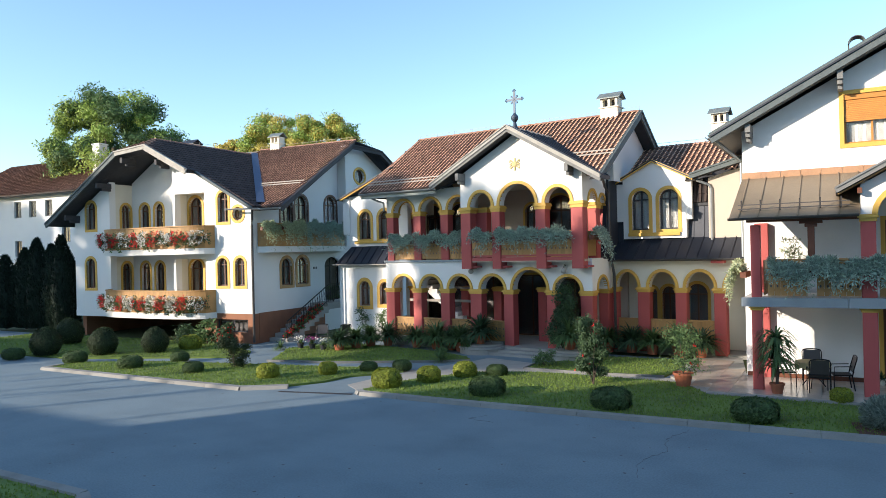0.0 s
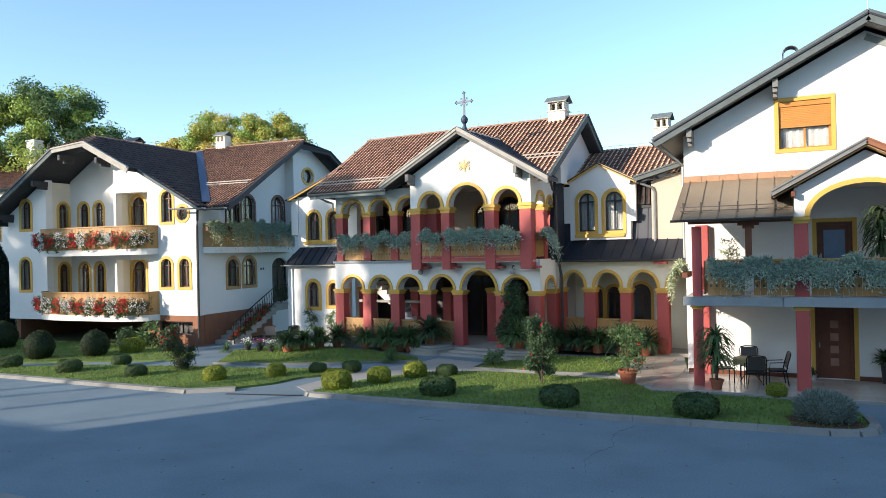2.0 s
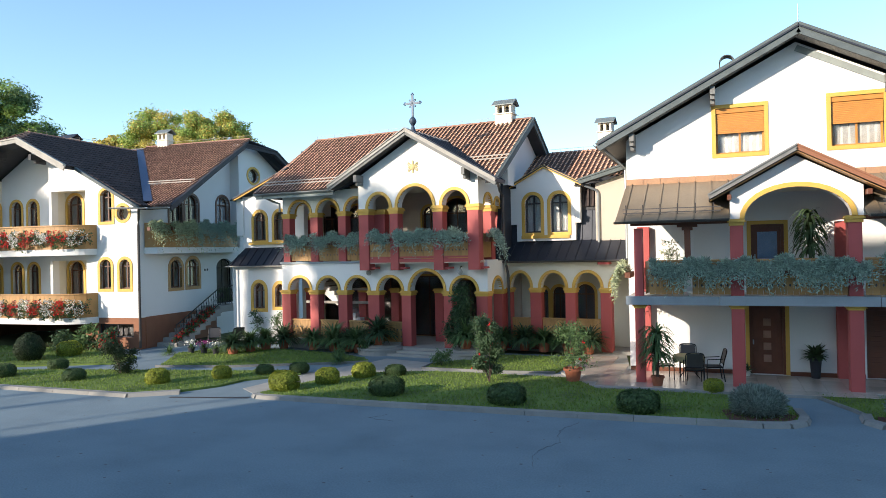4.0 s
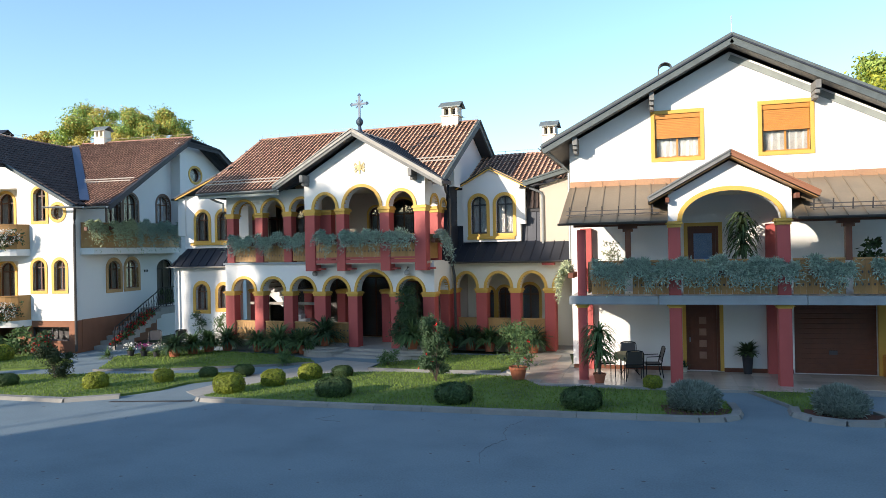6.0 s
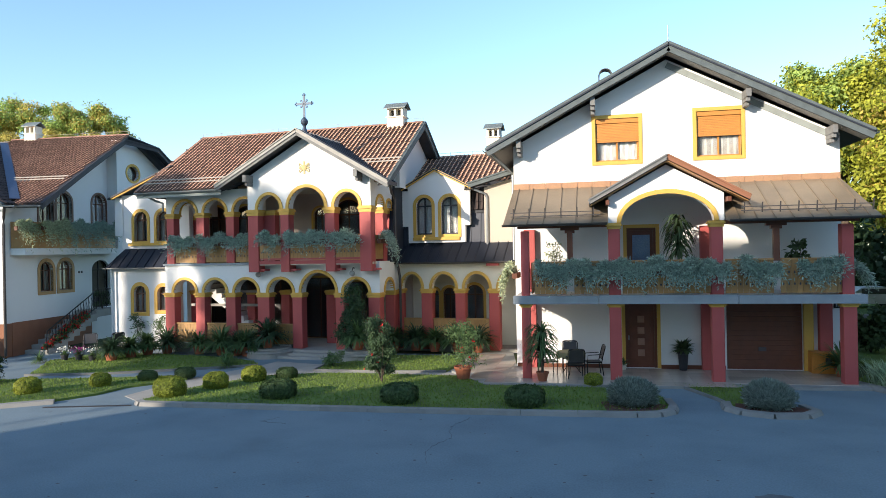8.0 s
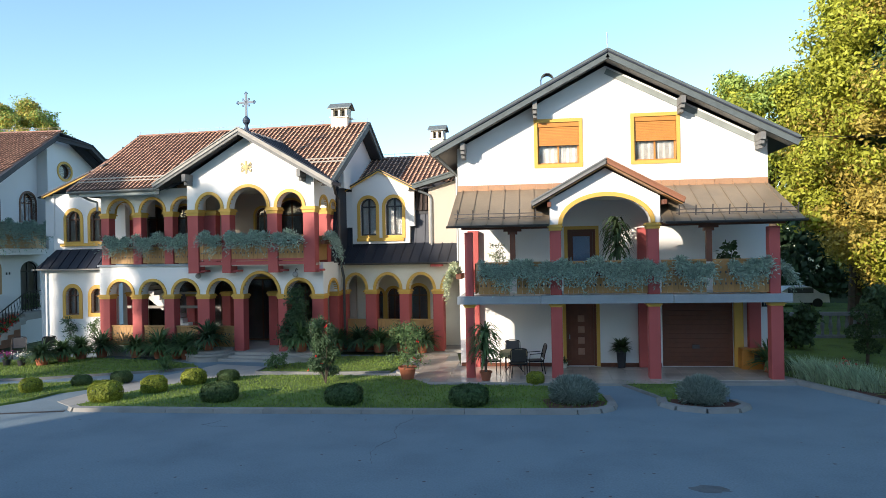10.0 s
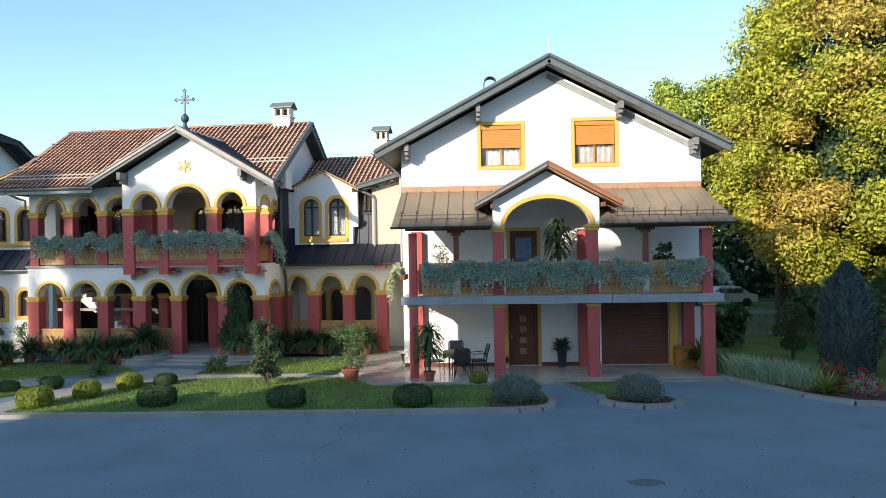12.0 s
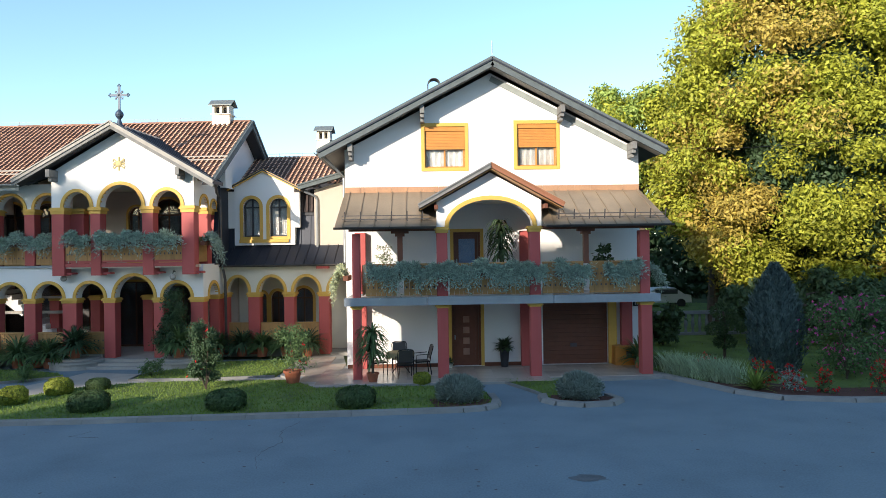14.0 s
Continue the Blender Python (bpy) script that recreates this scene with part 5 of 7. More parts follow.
box(dorm, -10.85, -10.6, DV + 0.2, 33, 4.75, 7.2)
box(dorm, -8.45, -8.2, DV + 0.2, 33, 4.75, 7.2)
dormer = part("dormer", dorm, PLASTER, CH, "white gabled dormer with two arched windows")
for h in (dl, dr2):
    window(CH, h, DV, trim=0.14, frame_mat=DARKWOOD, drape=0.49, name="dormer_window", label="arched dormer window with curtains")
bm = B()
box(bm, -10.62, -8.44, DV - 0.1, DV - 0.035, 4.86, 5.0, 0.01)
part("sill", bm, YELLOW, dormer)
for sgn in (-1, 1):
    e = DC + sgn * 1.68
    bm = B()
    bar(bm, (e, DV - 0.1, 7.13), (DC, DV - 0.1, 8.0), 0.08, 0.12)
    part("bargeboard", bm, YELLOW, dormer, "yellow painted dormer edge")
    seam_roof(CH, [(e, DV - 0.15, 7.17), (e, 32.5, 7.17), (DC, 33.2, 8.05), (DC, DV - 0.15, 8.05)], 0.5, SHEET, label="dark dormer roof slope")

# link wall to the balcony house: lower arcade windows, lean-to and upper windows
lk = [Hole(-24.34, -23.62, 1.7, 2.62, 0.36), Hole(-22.98, -22.34, 1.8, 2.6, 0.33)]
bm = B()
holed_wall(bm, -25.7, -21.75, 0.0, 3.9, lk, 28.5, 28.8)
part("link_wall", bm, PLASTER, CH, "white rendered link wall")
for h in lk:
    window(CH, h, 28.5, trim=0.17, name="link_window", label="arched window with a yellow surround")
lu = [Hole(-24.67, -23.9, 5.12, 6.18, 0.38), Hole(-23.36, -22.6, 5.12, 6.18, 0.38)]
bm = B()
holed_wall(bm, -25.4, -21.5, 4.75, 7.4, lu, 29.0, 29.3)
box(bm, -25.75, -25.3, 28.92, 29.02, 5.4, 7.3)
part("link_upper_wall", bm, PLASTER, CH)
for h in lu:
    window(CH, h, 29.0, trim=0.15, name="link_window")
bm = B()
box(bm, -24.95, -22.3, 28.88, 28.97, 4.9, 5.03)
part("sill", bm, YELLOW, CH)
seam_roof(CH, [(-25.7, 28.15, 3.85), (-21.6, 28.15, 3.85), (-21.6, 29.05, 4.75), (-25.3, 29.05, 4.75)], 0.5, SHEET, label="dark sheet lean-to roof")
gutter(CH, (-25.8, 28.1, 3.85), (-21.7, 28.1, 3.85), 0.06, PALEWOOD)
bm = B()
bar(bm, (-25.75, 28.7, 7.25), (-23.2, 28.7, 8.25), 0.1, 0.14)
part("bargeboard", bm, YELLOW, CH)
seam_roof(CH, [(-25.9, 28.6, 7.25), (-25.9, 33, 7.25), (-22.2, 33, 8.7), (-22.2, 28.6, 8.7)], 0.5, SHEET)

# ---- balcony house ----
LF = Matrix.Translation((-25.57, 26.81, 0)) @ Matrix.Rotation(radians(3), 4, "Z")
LH = root("balcony_house", LF, (-6, 4, 0), "white house with curved flower balconies and a half-hipped tile roof", "house")
lf = [Hole(-12.35, -11.6, 2.75, 4.1, 0.35), Hole(-12.25, -11.5, 6.1, 7.3, 0.35),
      Hole(-2.3, -1.63, 2.9, 4.0, 0.32), Hole(-1.12, -0.5, 2.9, 4.0, 0.31), Hole(-2.2, -1.52, 6.15, 7.35, 0.33),
      Hole(-1.22, -0.54, 6.52, 6.53, 0.34, True)]
base_w = Hole(-2.5, -0.4, 0.55, 1.2)
niches = [Hole(-5.25, -3.12, 1.5, 4.3), Hole(-5.25, -3.12, 4.85, 7.74)]


def lh_top(u):
    return min(10.35, 10.6 - 0.51 * (u + 7.3) if u > -7.3 else 10.6 + 0.62 * (u + 7.3))


bm = B()
holed_wall(bm, -5.4, 0.0, 1.5, lh_top, lf[2:] + niches, 0.0, 0.4)
part("wall", bm, PLASTER, LH, "white rendered front wall with niches behind the balconies")
bm = B()
holed_wall(bm, -13.3, -10.32, 1.5, lh_top, lf[:2], 0.0, 0.4)
part("wall", bm, PLASTER, LH, "white rendered front wall beside the recess")
back = [Hole(-9.66, -8.96, z + 1.0, z + 2.28, 0.36) for z in (1.5, 4.85)] + [Hole(-8.5, -7.84, z + 1.0, z + 2.28, 0.36) for z in (1.5, 4.85)]
bm = B()
holed_wall(bm, -10.32, -5.25, 1.5, lh_top, back, 1.54, 1.9, breaks=(-7.3, -7.7, -6.8))
part("recess_wall", bm, PLASTER, LH, "white rendered wall set back behind the balconies")
side = [Hole(0.78, 1.38, z + 1.0, z + 2.28, 0.36) for z in (1.5, 4.85)]
bm = B()
holed_wall(bm, 0.4, 1.9, 1.5, lh_top(-10.32) - 0.1, side, -10.72, -10.32, axis="v")
part("recess_side", bm, CREAM, LH, "cream rendered side of the recess with arched windows")
for h in back:
    window(LH, h, 1.54, trim=0.13, name="recess_window", label="arched window with a yellow surround")
for h in side:
    window(LH, h, -10.32, axis="v", inward=-1, trim=0.13, name="recess_window", label="arched window with a yellow surround")
bm = B()
box(bm, -5.4, -5.26, 0.4, 1.54, 1.5, 8.9)
part("recess_side", bm, CREAM, LH)
bm = B()
box(bm, -10.32, -5.4, 0.4, 1.54, 4.5, 4.84)
part("recess_slab", bm, PLASTER, LH)
bm = B()
holed_wall(bm, -3.3, 0.0, 0.0, 1.5, [base_w], 0.03, 0.4)
part("plinth", bm, PLINTH, LH, "brown painted plinth")
window(LH, base_w, 0.03, trim=0, frame_mat=DARKWOOD, curtain=False, transom=False, name="basement_window", label="low wide basement window")
bm = B()
holed_wall(bm, -13.0, -3.3, 0.0, 1.5, [], 6.0, 6.3)
box(bm, -13.3, -13.0, 0.4, 6.3, 0.0, 1.5)
box(bm, -3.3, -3.1, 0.4, 6.3, 0.0, 1.5)
box(bm, -13.0, -3.3, 2.0, 6.0, 1.3, 1.4)
part("undercroft_wall", bm, PLINTH, LH, "brown wall deep in the undercroft")
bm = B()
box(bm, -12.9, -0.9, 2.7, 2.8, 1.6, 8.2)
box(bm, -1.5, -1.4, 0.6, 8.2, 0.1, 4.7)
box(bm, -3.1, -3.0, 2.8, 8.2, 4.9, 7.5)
part("inner_wall", bm, DARKROOM, LH, "dark wall standing for unlit inner rooms")
bm = B()
box(bm, -13.3, -3.2, -0.02, 2.0, 1.16, 1.5)
part("floor_slab", bm, PLASTER, LH)
for h in lf:
    window(LH, h, 0.0, trim=0.14, name="window", label="arched window with a yellow surround" if not h.round else "round window with a yellow surround", mullion=0 if h.round else 1)
for z, zn in ((1.5, 4.3), (4.85, 7.75)):
    near_door = Hole(-5.1, -4.15, z + 0.05, z + 2.3, 0.45)
    for u0, u1, v, top_z, h in ((-5.26, -3.0, 0.85, zn, near_door),):
        bm = B()
        holed_wall(bm, u0, u1, z, top_z, [h], v, v + 0.3)
        part("recess_wall", bm, CREAM, LH, "cream rendered balcony back wall")
        window(LH, h, v, trim=0.13, name="balcony_door", label="arched balcony door with a yellow surround")
        bm = B()
        box(bm, u0, u1, 0.4, v, top_z, top_z + 0.06)
        part("recess_ceiling", bm, CREAM, LH)
    bm = B()
    box(bm, -3.12, -3.0, 0.4, 0.85, z, zn)
    part("niche_side", bm, CREAM, LH)


def bow(u, depth, a=-10.35, b=-2.45):
    k = (u - (a + b) / 2) / ((b - a) / 2)
    return -depth * math.sqrt(max(0.0, 1 - abs(k) ** 4))


def curved_balcony(z, name="balcony"):
    """A bowed balcony slab with a pine parapet and a flower box shelf."""
    n = 36
    us = [-10.35 + 7.9 * i / n for i in range(n + 1)]
    bm = B()
    for (a, b) in zip(us, us[1:]):
        va, vb = bow(a, 1.15), bow(b, 1.15)
        hexa(bm, [(a, va, z - 0.3), (b, vb, z - 0.3), (b, 0.4, z - 0.3), (a, 0.4, z - 0.3), (a, va, z), (b, vb, z), (b, 0.4, z), (a, 0.4, z)])
    bmesh.ops.remove_doubles(bm, verts=bm.verts[:], dist=1e-4)
    bal = part(name, bm, PLASTER, LH, "bowed white balcony slab")
    for (a, b) in zip(us, us[1:]):
        va, vb = bow(a, 1.1), bow(b, 1.1)
        g = 0.004
        bm = B()
        hexa(bm, [(a + g, va, z), (b - g, vb, z), (b - g, vb + 0.04, z), (a + g, va + 0.04, z), (a + g, va, z + 1.1), (b - g, vb, z + 1.1), (b - g, vb + 0.04, z + 1.1), (a + g, va + 0.04, z + 1.1)])
        part("board", bm, OAKPIECE, bal)
    bm = B()
    for (a, b) in zip(us, us[1:]):
        va, vb = bow(a, 1.16), bow(b, 1.16)
        hexa(bm, [(a, va, z + 1.1), (b, vb, z + 1.1), (b, vb + 0.16, z + 1.1), (a, va + 0.16, z + 1.1), (a, va, z + 1.16), (b, vb, z + 1.16), (b, vb + 0.16, z + 1.16), (a, va + 0.16, z + 1.16)])
    bmesh.ops.remove_doubles(bm, verts=bm.verts[:], dist=1e-4)
    part("handrail", bm, OAK, bal)
    bm = B()
    for (a, b) in zip(us[1:], us[2:-1]):
        va, vb = bow(a, 1.3), bow(b, 1.3)
        hexa(bm, [(a, va, z + 0.45), (b, vb, z + 0.45), (b, vb + 0.16, z + 0.45), (a, va + 0.16, z + 0.45), (a, va, z + 0.62), (b, vb, z + 0.62), (b, vb + 0.16, z + 0.62), (a, va + 0.16, z + 0.62)])
    bmesh.ops.remove_doubles(bm, verts=bm.verts[:], dist=1e-4)
    part("flower_box", bm, BROWNWOOD, bal, "brown balcony flower box")


curved_balcony(4.85)
curved_balcony(1.55)
# right face
rw = [Hole(2.2, 3.07, 2.8, 3.82, 0.4), Hole(3.5, 4.45, 2.8, 3.85, 0.4), Hole(6.0, 7.5, 1.7, 3.72, 0.5)]
bm = B()
holed_wall(bm, 0.4, 8.3, 0.0, 4.85, rw, -0.4, 0.0, axis="v")
part("wall", bm, PLASTER, LH, "white rendered side wall")
for h in rw[:2]:
    window(LH, h, 0.0, axis="v", inward=-1, trim=0.16, trim_mat=OAK, name="side_window", label="arched window with an ochre surround")
window(LH, rw[2], 0.0, axis="v", inward=-1, trim=0, frame_mat=IRON, curtain=False, mullion=1, name="side_door", label="dark arched doorway with an iron grille")
bm = B()
box(bm, -0.02, 0.025, 0.4, 5.9, 0.0, 1.52)
part("plinth", bm, PLINTH, LH)
oc = Hole(9.25, 10.4, 9.16, 9.17, 0.42, True)


def rg_top(v):
    return min(11.0, 7.05 + 0.48 * (v - 0.3) if v < 9.2 else 11.3 - 0.48 * (v - 9.2))


bm = B()
holed_wall(bm, 8.3, 16.0, 0.0, rg_top, [oc], -0.4, 0.0, axis="v", breaks=(8.9, 9.2, 9.6, 10.4))
part("gable_wall", bm, PLASTER, LH, "white rendered gable wall with a round window")
window(LH, oc, 0.0, axis="v", inward=-1, trim=0.14, depth=-0.1, name="round_window", label="oval window with an ochre surround")
ug = [Hole(2.95, 3.95, 4.95, 7.0, 0.42), Hole(4.2, 5.3, 4.95, 7.2, 0.5), Hole(6.95, 8.1, 4.95, 7.3, 0.5)]
bm = B()
holed_wall(bm, 0.9, 8.3, 4.85, lambda v: 6.55 + 0.48 * (v - 0.3), ug, -0.9, -0.6, axis="v")
part("loggia_wall", bm, PLASTER, LH)
for h in ug:
    window(LH, h, -0.6, axis="v", inward=-1, trim=0.12, trim_mat=FRAMEWOOD, name="loggia_window")
bm = B()
box(bm, -2.2, -0.0, 0.4, 8.3, 4.8, 4.86)
part("loggia_floor", bm, CREAM, LH)
bm = B()
box(bm, -2.2, -0.4, 8.3, 8.5, 4.85, 10.3)
part("loggia_end_wall", bm, PLASTER, LH)
n = 24
for nm, mt, z0, z1, dd, lab in (("side_balcony", PLASTER, 4.55, 4.85, 0.75, "bowed white balcony slab"), ("side_parapet", OAK, 4.86, 6.05, 0.7, "pine parapet boards")):
    vs = [0.35 + 7.3 * i / n for i in range(n + 1)]
    slab = nm == "side_balcony"
    bm, panel = B(), None
    for a, b in zip(vs, vs[1:]):
        ka, kb = [0.1 + dd * math.sqrt(max(0.0, 1 - abs((v - 4.0) / 3.65) ** 4)) for v in (a, b)]
        ja, jb = (-0.02, -0.02) if slab else (ka - 0.04, kb - 0.04)
        hexa(bm, [(ja, a, z0), (ka, a, z0), (kb, b, z0), (jb, b, z0), (ja, a, z1), (ka, a, z1), (kb, b, z1), (jb, b, z1)])
        if not slab:
            ob = part("board" if panel else nm, bm, OAKPIECE, panel or LH)
            panel = panel or ob
            bm = B()
    if slab:
        bmesh.ops.remove_doubles(bm, verts=bm.verts[:], dist=1e-4)
        part(nm, bm, mt, LH, lab)
# roof slopes
gz = 10.9
# This slope takes the near-black tile; its neighbours take the clay tile.
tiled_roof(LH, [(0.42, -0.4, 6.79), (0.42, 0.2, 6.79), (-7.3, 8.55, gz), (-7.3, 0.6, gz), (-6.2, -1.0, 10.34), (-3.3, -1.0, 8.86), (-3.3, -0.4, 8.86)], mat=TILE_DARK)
tiled_roof(LH, [(-14.4, 12.0, 6.5), (-14.4, -1.0, 6.5), (-8.5, -1.0, 10.15), (-7.3, 0.6, gz), (-7.3, 12.0, gz)])
tiled_roof(LH, [(-8.5, -1.0, 10.15), (-6.2, -1.0, 10.34), (-7.3, 0.6, gz)])
rake(LH, (-14.4, -1.05, 6.5), (-8.5, -1.05, 10.15), 0.26, 0.08, GREYGREEN)
rake(LH, (-8.5, -1.05, 10.15), (-6.2, -1.05, 10.34), 0.22, 0.08, PALEWOOD)
rake(LH, (-6.2, -1.05, 10.34), (-3.3, -1.05, 8.86), 0.28, 0.08, PALEWOOD)
rake(LH, (-3.3, -0.45, 8.83), (0.42, -0.45, 6.79), 0.14, 0.06, GREYGREEN)
for i in range(9):
    y = -0.95 + i * 0.11
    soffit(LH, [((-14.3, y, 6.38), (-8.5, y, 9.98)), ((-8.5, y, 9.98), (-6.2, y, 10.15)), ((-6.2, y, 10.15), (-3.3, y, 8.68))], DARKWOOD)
for u in (-12.9, -10.2, -8.2, -5.6):
    z = min(10.05, lh_top(u) - 0.2)
    bm = B()
    box(bm, u - 0.08, u + 0.08, -0.9, 0.0, z - 0.28, z)
    box(bm, u - 0.07, u + 0.07, -0.6, 0.0, z - 0.42, z - 0.28, 0.02)
    part("purlin_end", bm, DARKWOOD, LH)
tiled_roof(LH, [(0.42, 0.2, 6.8), (1.68, 0.2, 6.8), (0.9, 4.6, 8.976), (0.3, 8.6, 10.954), (0.1, 9.3, 11.3), (-7.3, 9.3, 11.3), (-7.3, 8.55, gz)], single=0)
seam_roof(LH, [(0.9, 18, 7.1), (-14, 18, 7.1), (-14, 9.3, 11.3), (0.1, 9.3, 11.3), (0.9, 10.9, 10.85)], 0.6, SHEET)
ridge_caps(LH, (-7.3, 0.6, gz + 0.04), (-7.3, 8.6, gz + 0.04))
ridge_caps(LH, (-7.3, 9.3, 11.34), (0.2, 9.3, 11.34))
rake(LH, (1.72, 0.2, 6.8), (0.94, 4.6, 8.98), 0.26, 0.08, DARKWOOD)
rake(LH, (0.94, 4.6, 8.98), (0.3, 8.6, 10.95), 0.26, 0.08, DARKWOOD)
rake(LH, (0.3, 8.6, 10.95), (0.95, 10.9, 10.76), 0.24, 0.08, DARKWOOD)
rake(LH, (0.95, 10.9, 10.76), (0.95, 16.5, 8.1), 0.26, 0.08, DARKWOOD)
soffit(LH, [((1.6 - i * 0.13, 0.4, 6.72), (0.85 - i * 0.09, 4.6, 8.74)) for i in range(12)], DARKWOOD)
soffit(LH, [((0.85 - i * 0.09, 4.6, 8.74), (0.25 - i * 0.03, 8.6, 10.65)) for i in range(12)], DARKWOOD)
soffit(LH, [((0.85 - i * 0.11, 10.9, 10.6), (0.85 - i * 0.11, 16.4, 7.98)) for i in range(9)], DARKWOOD)
gutter(LH, (0.35, 0.1, 6.74), (1.72, 0.1, 6.74), 0.08, METALGREY)
bm = B()
for k, (a, b) in enumerate((((0.3, 0.36, 6.95), (-7.2, 8.5, 10.93)),)):
    bar(bm, Vector(a) + Vector((0, 0, 0.13)), Vector(b) + Vector((0, 0, 0.13)), 0.4, 0.03)
part("valley_flashing", bm, SKYMETAL, LH, "sheet metal valley coloured blue for the reflected sky")
gutter(LH, (-1.2, -0.52, 6.78), (0.95, -0.52, 6.72), 0.08, METALGREY)
downpipe(LH, [(0.5, -0.5, 6.65), (0.12, -0.1, 6.2), (0.08, -0.08, 5.9), (0.08, -0.08, 0.1)], 0.06, GUTTER)
for a in (2.75, 3.05):
    bm = B()
    z = 6.8 + (a - 0.2) * 0.4945 + 0.14
    bar(bm, (-2.0, a, z), (0.95, a, z), 0.05)
    part("snow_guard", bm, PALEWOOD, LH)
chimney(LH, -5.95, 9.3, 10.9, 12.13, 0.7, 0.6, HOODGREY)
chimney(LH, -8.6, 4.5, 10.0, 11.3, 0.8, 0.6, SHEET)
for v in (4.97, 5.18):
    bm = B()
    box(bm, 0.0, 0.03, v - 0.05, v + 0.05, 3.58, 3.7, 0.01)
    part("wall_plate", bm, DARKPOT, LH, "small dark plate on the side wall")
# outside stair with an iron railing
bm = B()
bar(bm, (1.15, 1.1, 0.0), (1.15, 4.7, 1.5), 0.12, 0.3)
st = part("outside_stair", bm, PAVING, LH, "stone stair along the wall")
for i in range(9):
    z = 0.19 * (i + 1)
    v = 1.1 + i * 0.43
    bm = B()
    box(bm, 0.03, 1.25, v, v + 0.46 if i < 8 else 6.6, 0.0 if i < 3 else z - 0.34, z, 0.01)
    part("step", bm, PAVING, st)
bm = B()
bar(bm, (1.22, 1.15, 1.1), (1.22, 4.7, 2.75), 0.04)
bar(bm, (1.22, 1.15, 0.35), (1.22, 4.7, 1.9), 0.03)
bar(bm, (1.22, 4.7, 2.75), (1.22, 6.6, 2.75), 0.04)
for i in range(27):
    v = 1.2 + i * 0.2
    z = min(0.35 + (v - 1.15) * 0.44, 1.9)
    t = min(1.1 + (v - 1.15) * 0.465, 2.75)
    bar(bm, (1.22, v, z - 0.1), (1.22, v, t), 0.018)
    bar(bm, (1.22, v, z + 0.1), (1.22, v + 0.1, (z + t) / 2), 0.014)
    bar(bm, (1.22, v + 0.1, (z + t) / 2), (1.22, v, t - 0.1), 0.014)
tube(bm, [(1.22, 1.12, 0.0), (1.22, 1.02, 0.7), (1.22, 1.08, 1.1), (1.22, 1.22, 1.14)], 0.025, 6)
part("stair_railing", bm, IRON, LH, "black wrought iron stair railing")

# ---- plants ----
def leaf_data(name, P, D, length, width, mat, seed=0, droop=0.0, flat=False):
    """A mesh of folded leaves: points P, directions D (n x 3)."""
    rng = np.random.default_rng(seed)
    n = len(P)
    D = D / (np.linalg.norm(D, axis=1, keepdims=True) + 1e-9)
    R = rng.normal(size=(n, 3))
    if flat:
        D, R = np.cross(D, R), D
        D /= np.linalg.norm(D, axis=1, keepdims=True) + 1e-9
    S = np.cross(D, R)
    S /= np.linalg.norm(S, axis=1, keepdims=True) + 1e-9
    L = (length * rng.uniform(0.6, 1.3, n))[:, None]
    Wd = (width * rng.uniform(0.7, 1.2, n))[:, None]
    tip = P + D * L + np.array([0, 0, -droop]) * L
    mid = P + D * L * 0.5
    V = np.stack([P, mid + S * Wd / 2, tip, mid - S * Wd / 2], 1).reshape(-1, 3)
    me = bpy.data.meshes.new(name)
    me.vertices.add(4 * n)
    me.vertices.foreach_set("co", V.ravel())
    me.loops.add(4 * n)
    me.loops.foreach_set("vertex_index", np.arange(4 * n))
    me.polygons.add(n)
    me.polygons.foreach_set("loop_start", np.arange(n) * 4)
    me.update(calc_edges=True)
    me.materials.append(mat)
    return me


def leaves(name, P, D, length, width, mat, parent=None, label="", seed=0, droop=0.0, flat=False):
    ob = new(name, leaf_data(name, np.asarray(P, float), np.asarray(D, float), length, width, mat, seed, droop, flat))
    if parent is not None:
        ob.parent = parent
        ob.matrix_parent_inverse = OFFSET.get(parent, Matrix.Identity(4))
    return tagged(ob, label)


def shell(n, centre, radii, seed=0, inner=0.75, lumps=0.12, flat_bottom=True, power=2.0):
    """Points and outward directions in the outer shell of a lumpy ellipsoid."""
    rng = np.random.default_rng(seed)
    N = rng.normal(size=(n, 3))
    N /= np.linalg.norm(N, axis=1, keepdims=True)
    if flat_bottom:
        N[:, 2] = np.where(N[:, 2] < -0.75, -N[:, 2], N[:, 2])
    ph = rng.uniform(0, 6.28, 6)
    bump = 1 + lumps * (np.sin(4 * N[:, 0] + ph[0]) * np.sin(4 * N[:, 1] + ph[1]) + 0.6 * np.sin(7 * N[:, 2] + ph[2]) * np.sin(7 * N[:, 0] + ph[3]))
    r = rng.uniform(inner, 1.0, n) * bump
    fat = (np.abs(N) ** power).sum(1, keepdims=True) ** (-1 / power)
    P = np.array(centre) + N * fat * np.array(radii) * r[:, None]
    return P, N + 0.55 * rng.normal(size=(n, 3))


def core(bm, centre, radii, k=0.8):
    m = Matrix.Translation(centre) @ Matrix.Diagonal((*[r * k for r in radii], 1))
    bmesh.ops.create_icosphere(bm, subdivisions=2, radius=1, matrix=m)


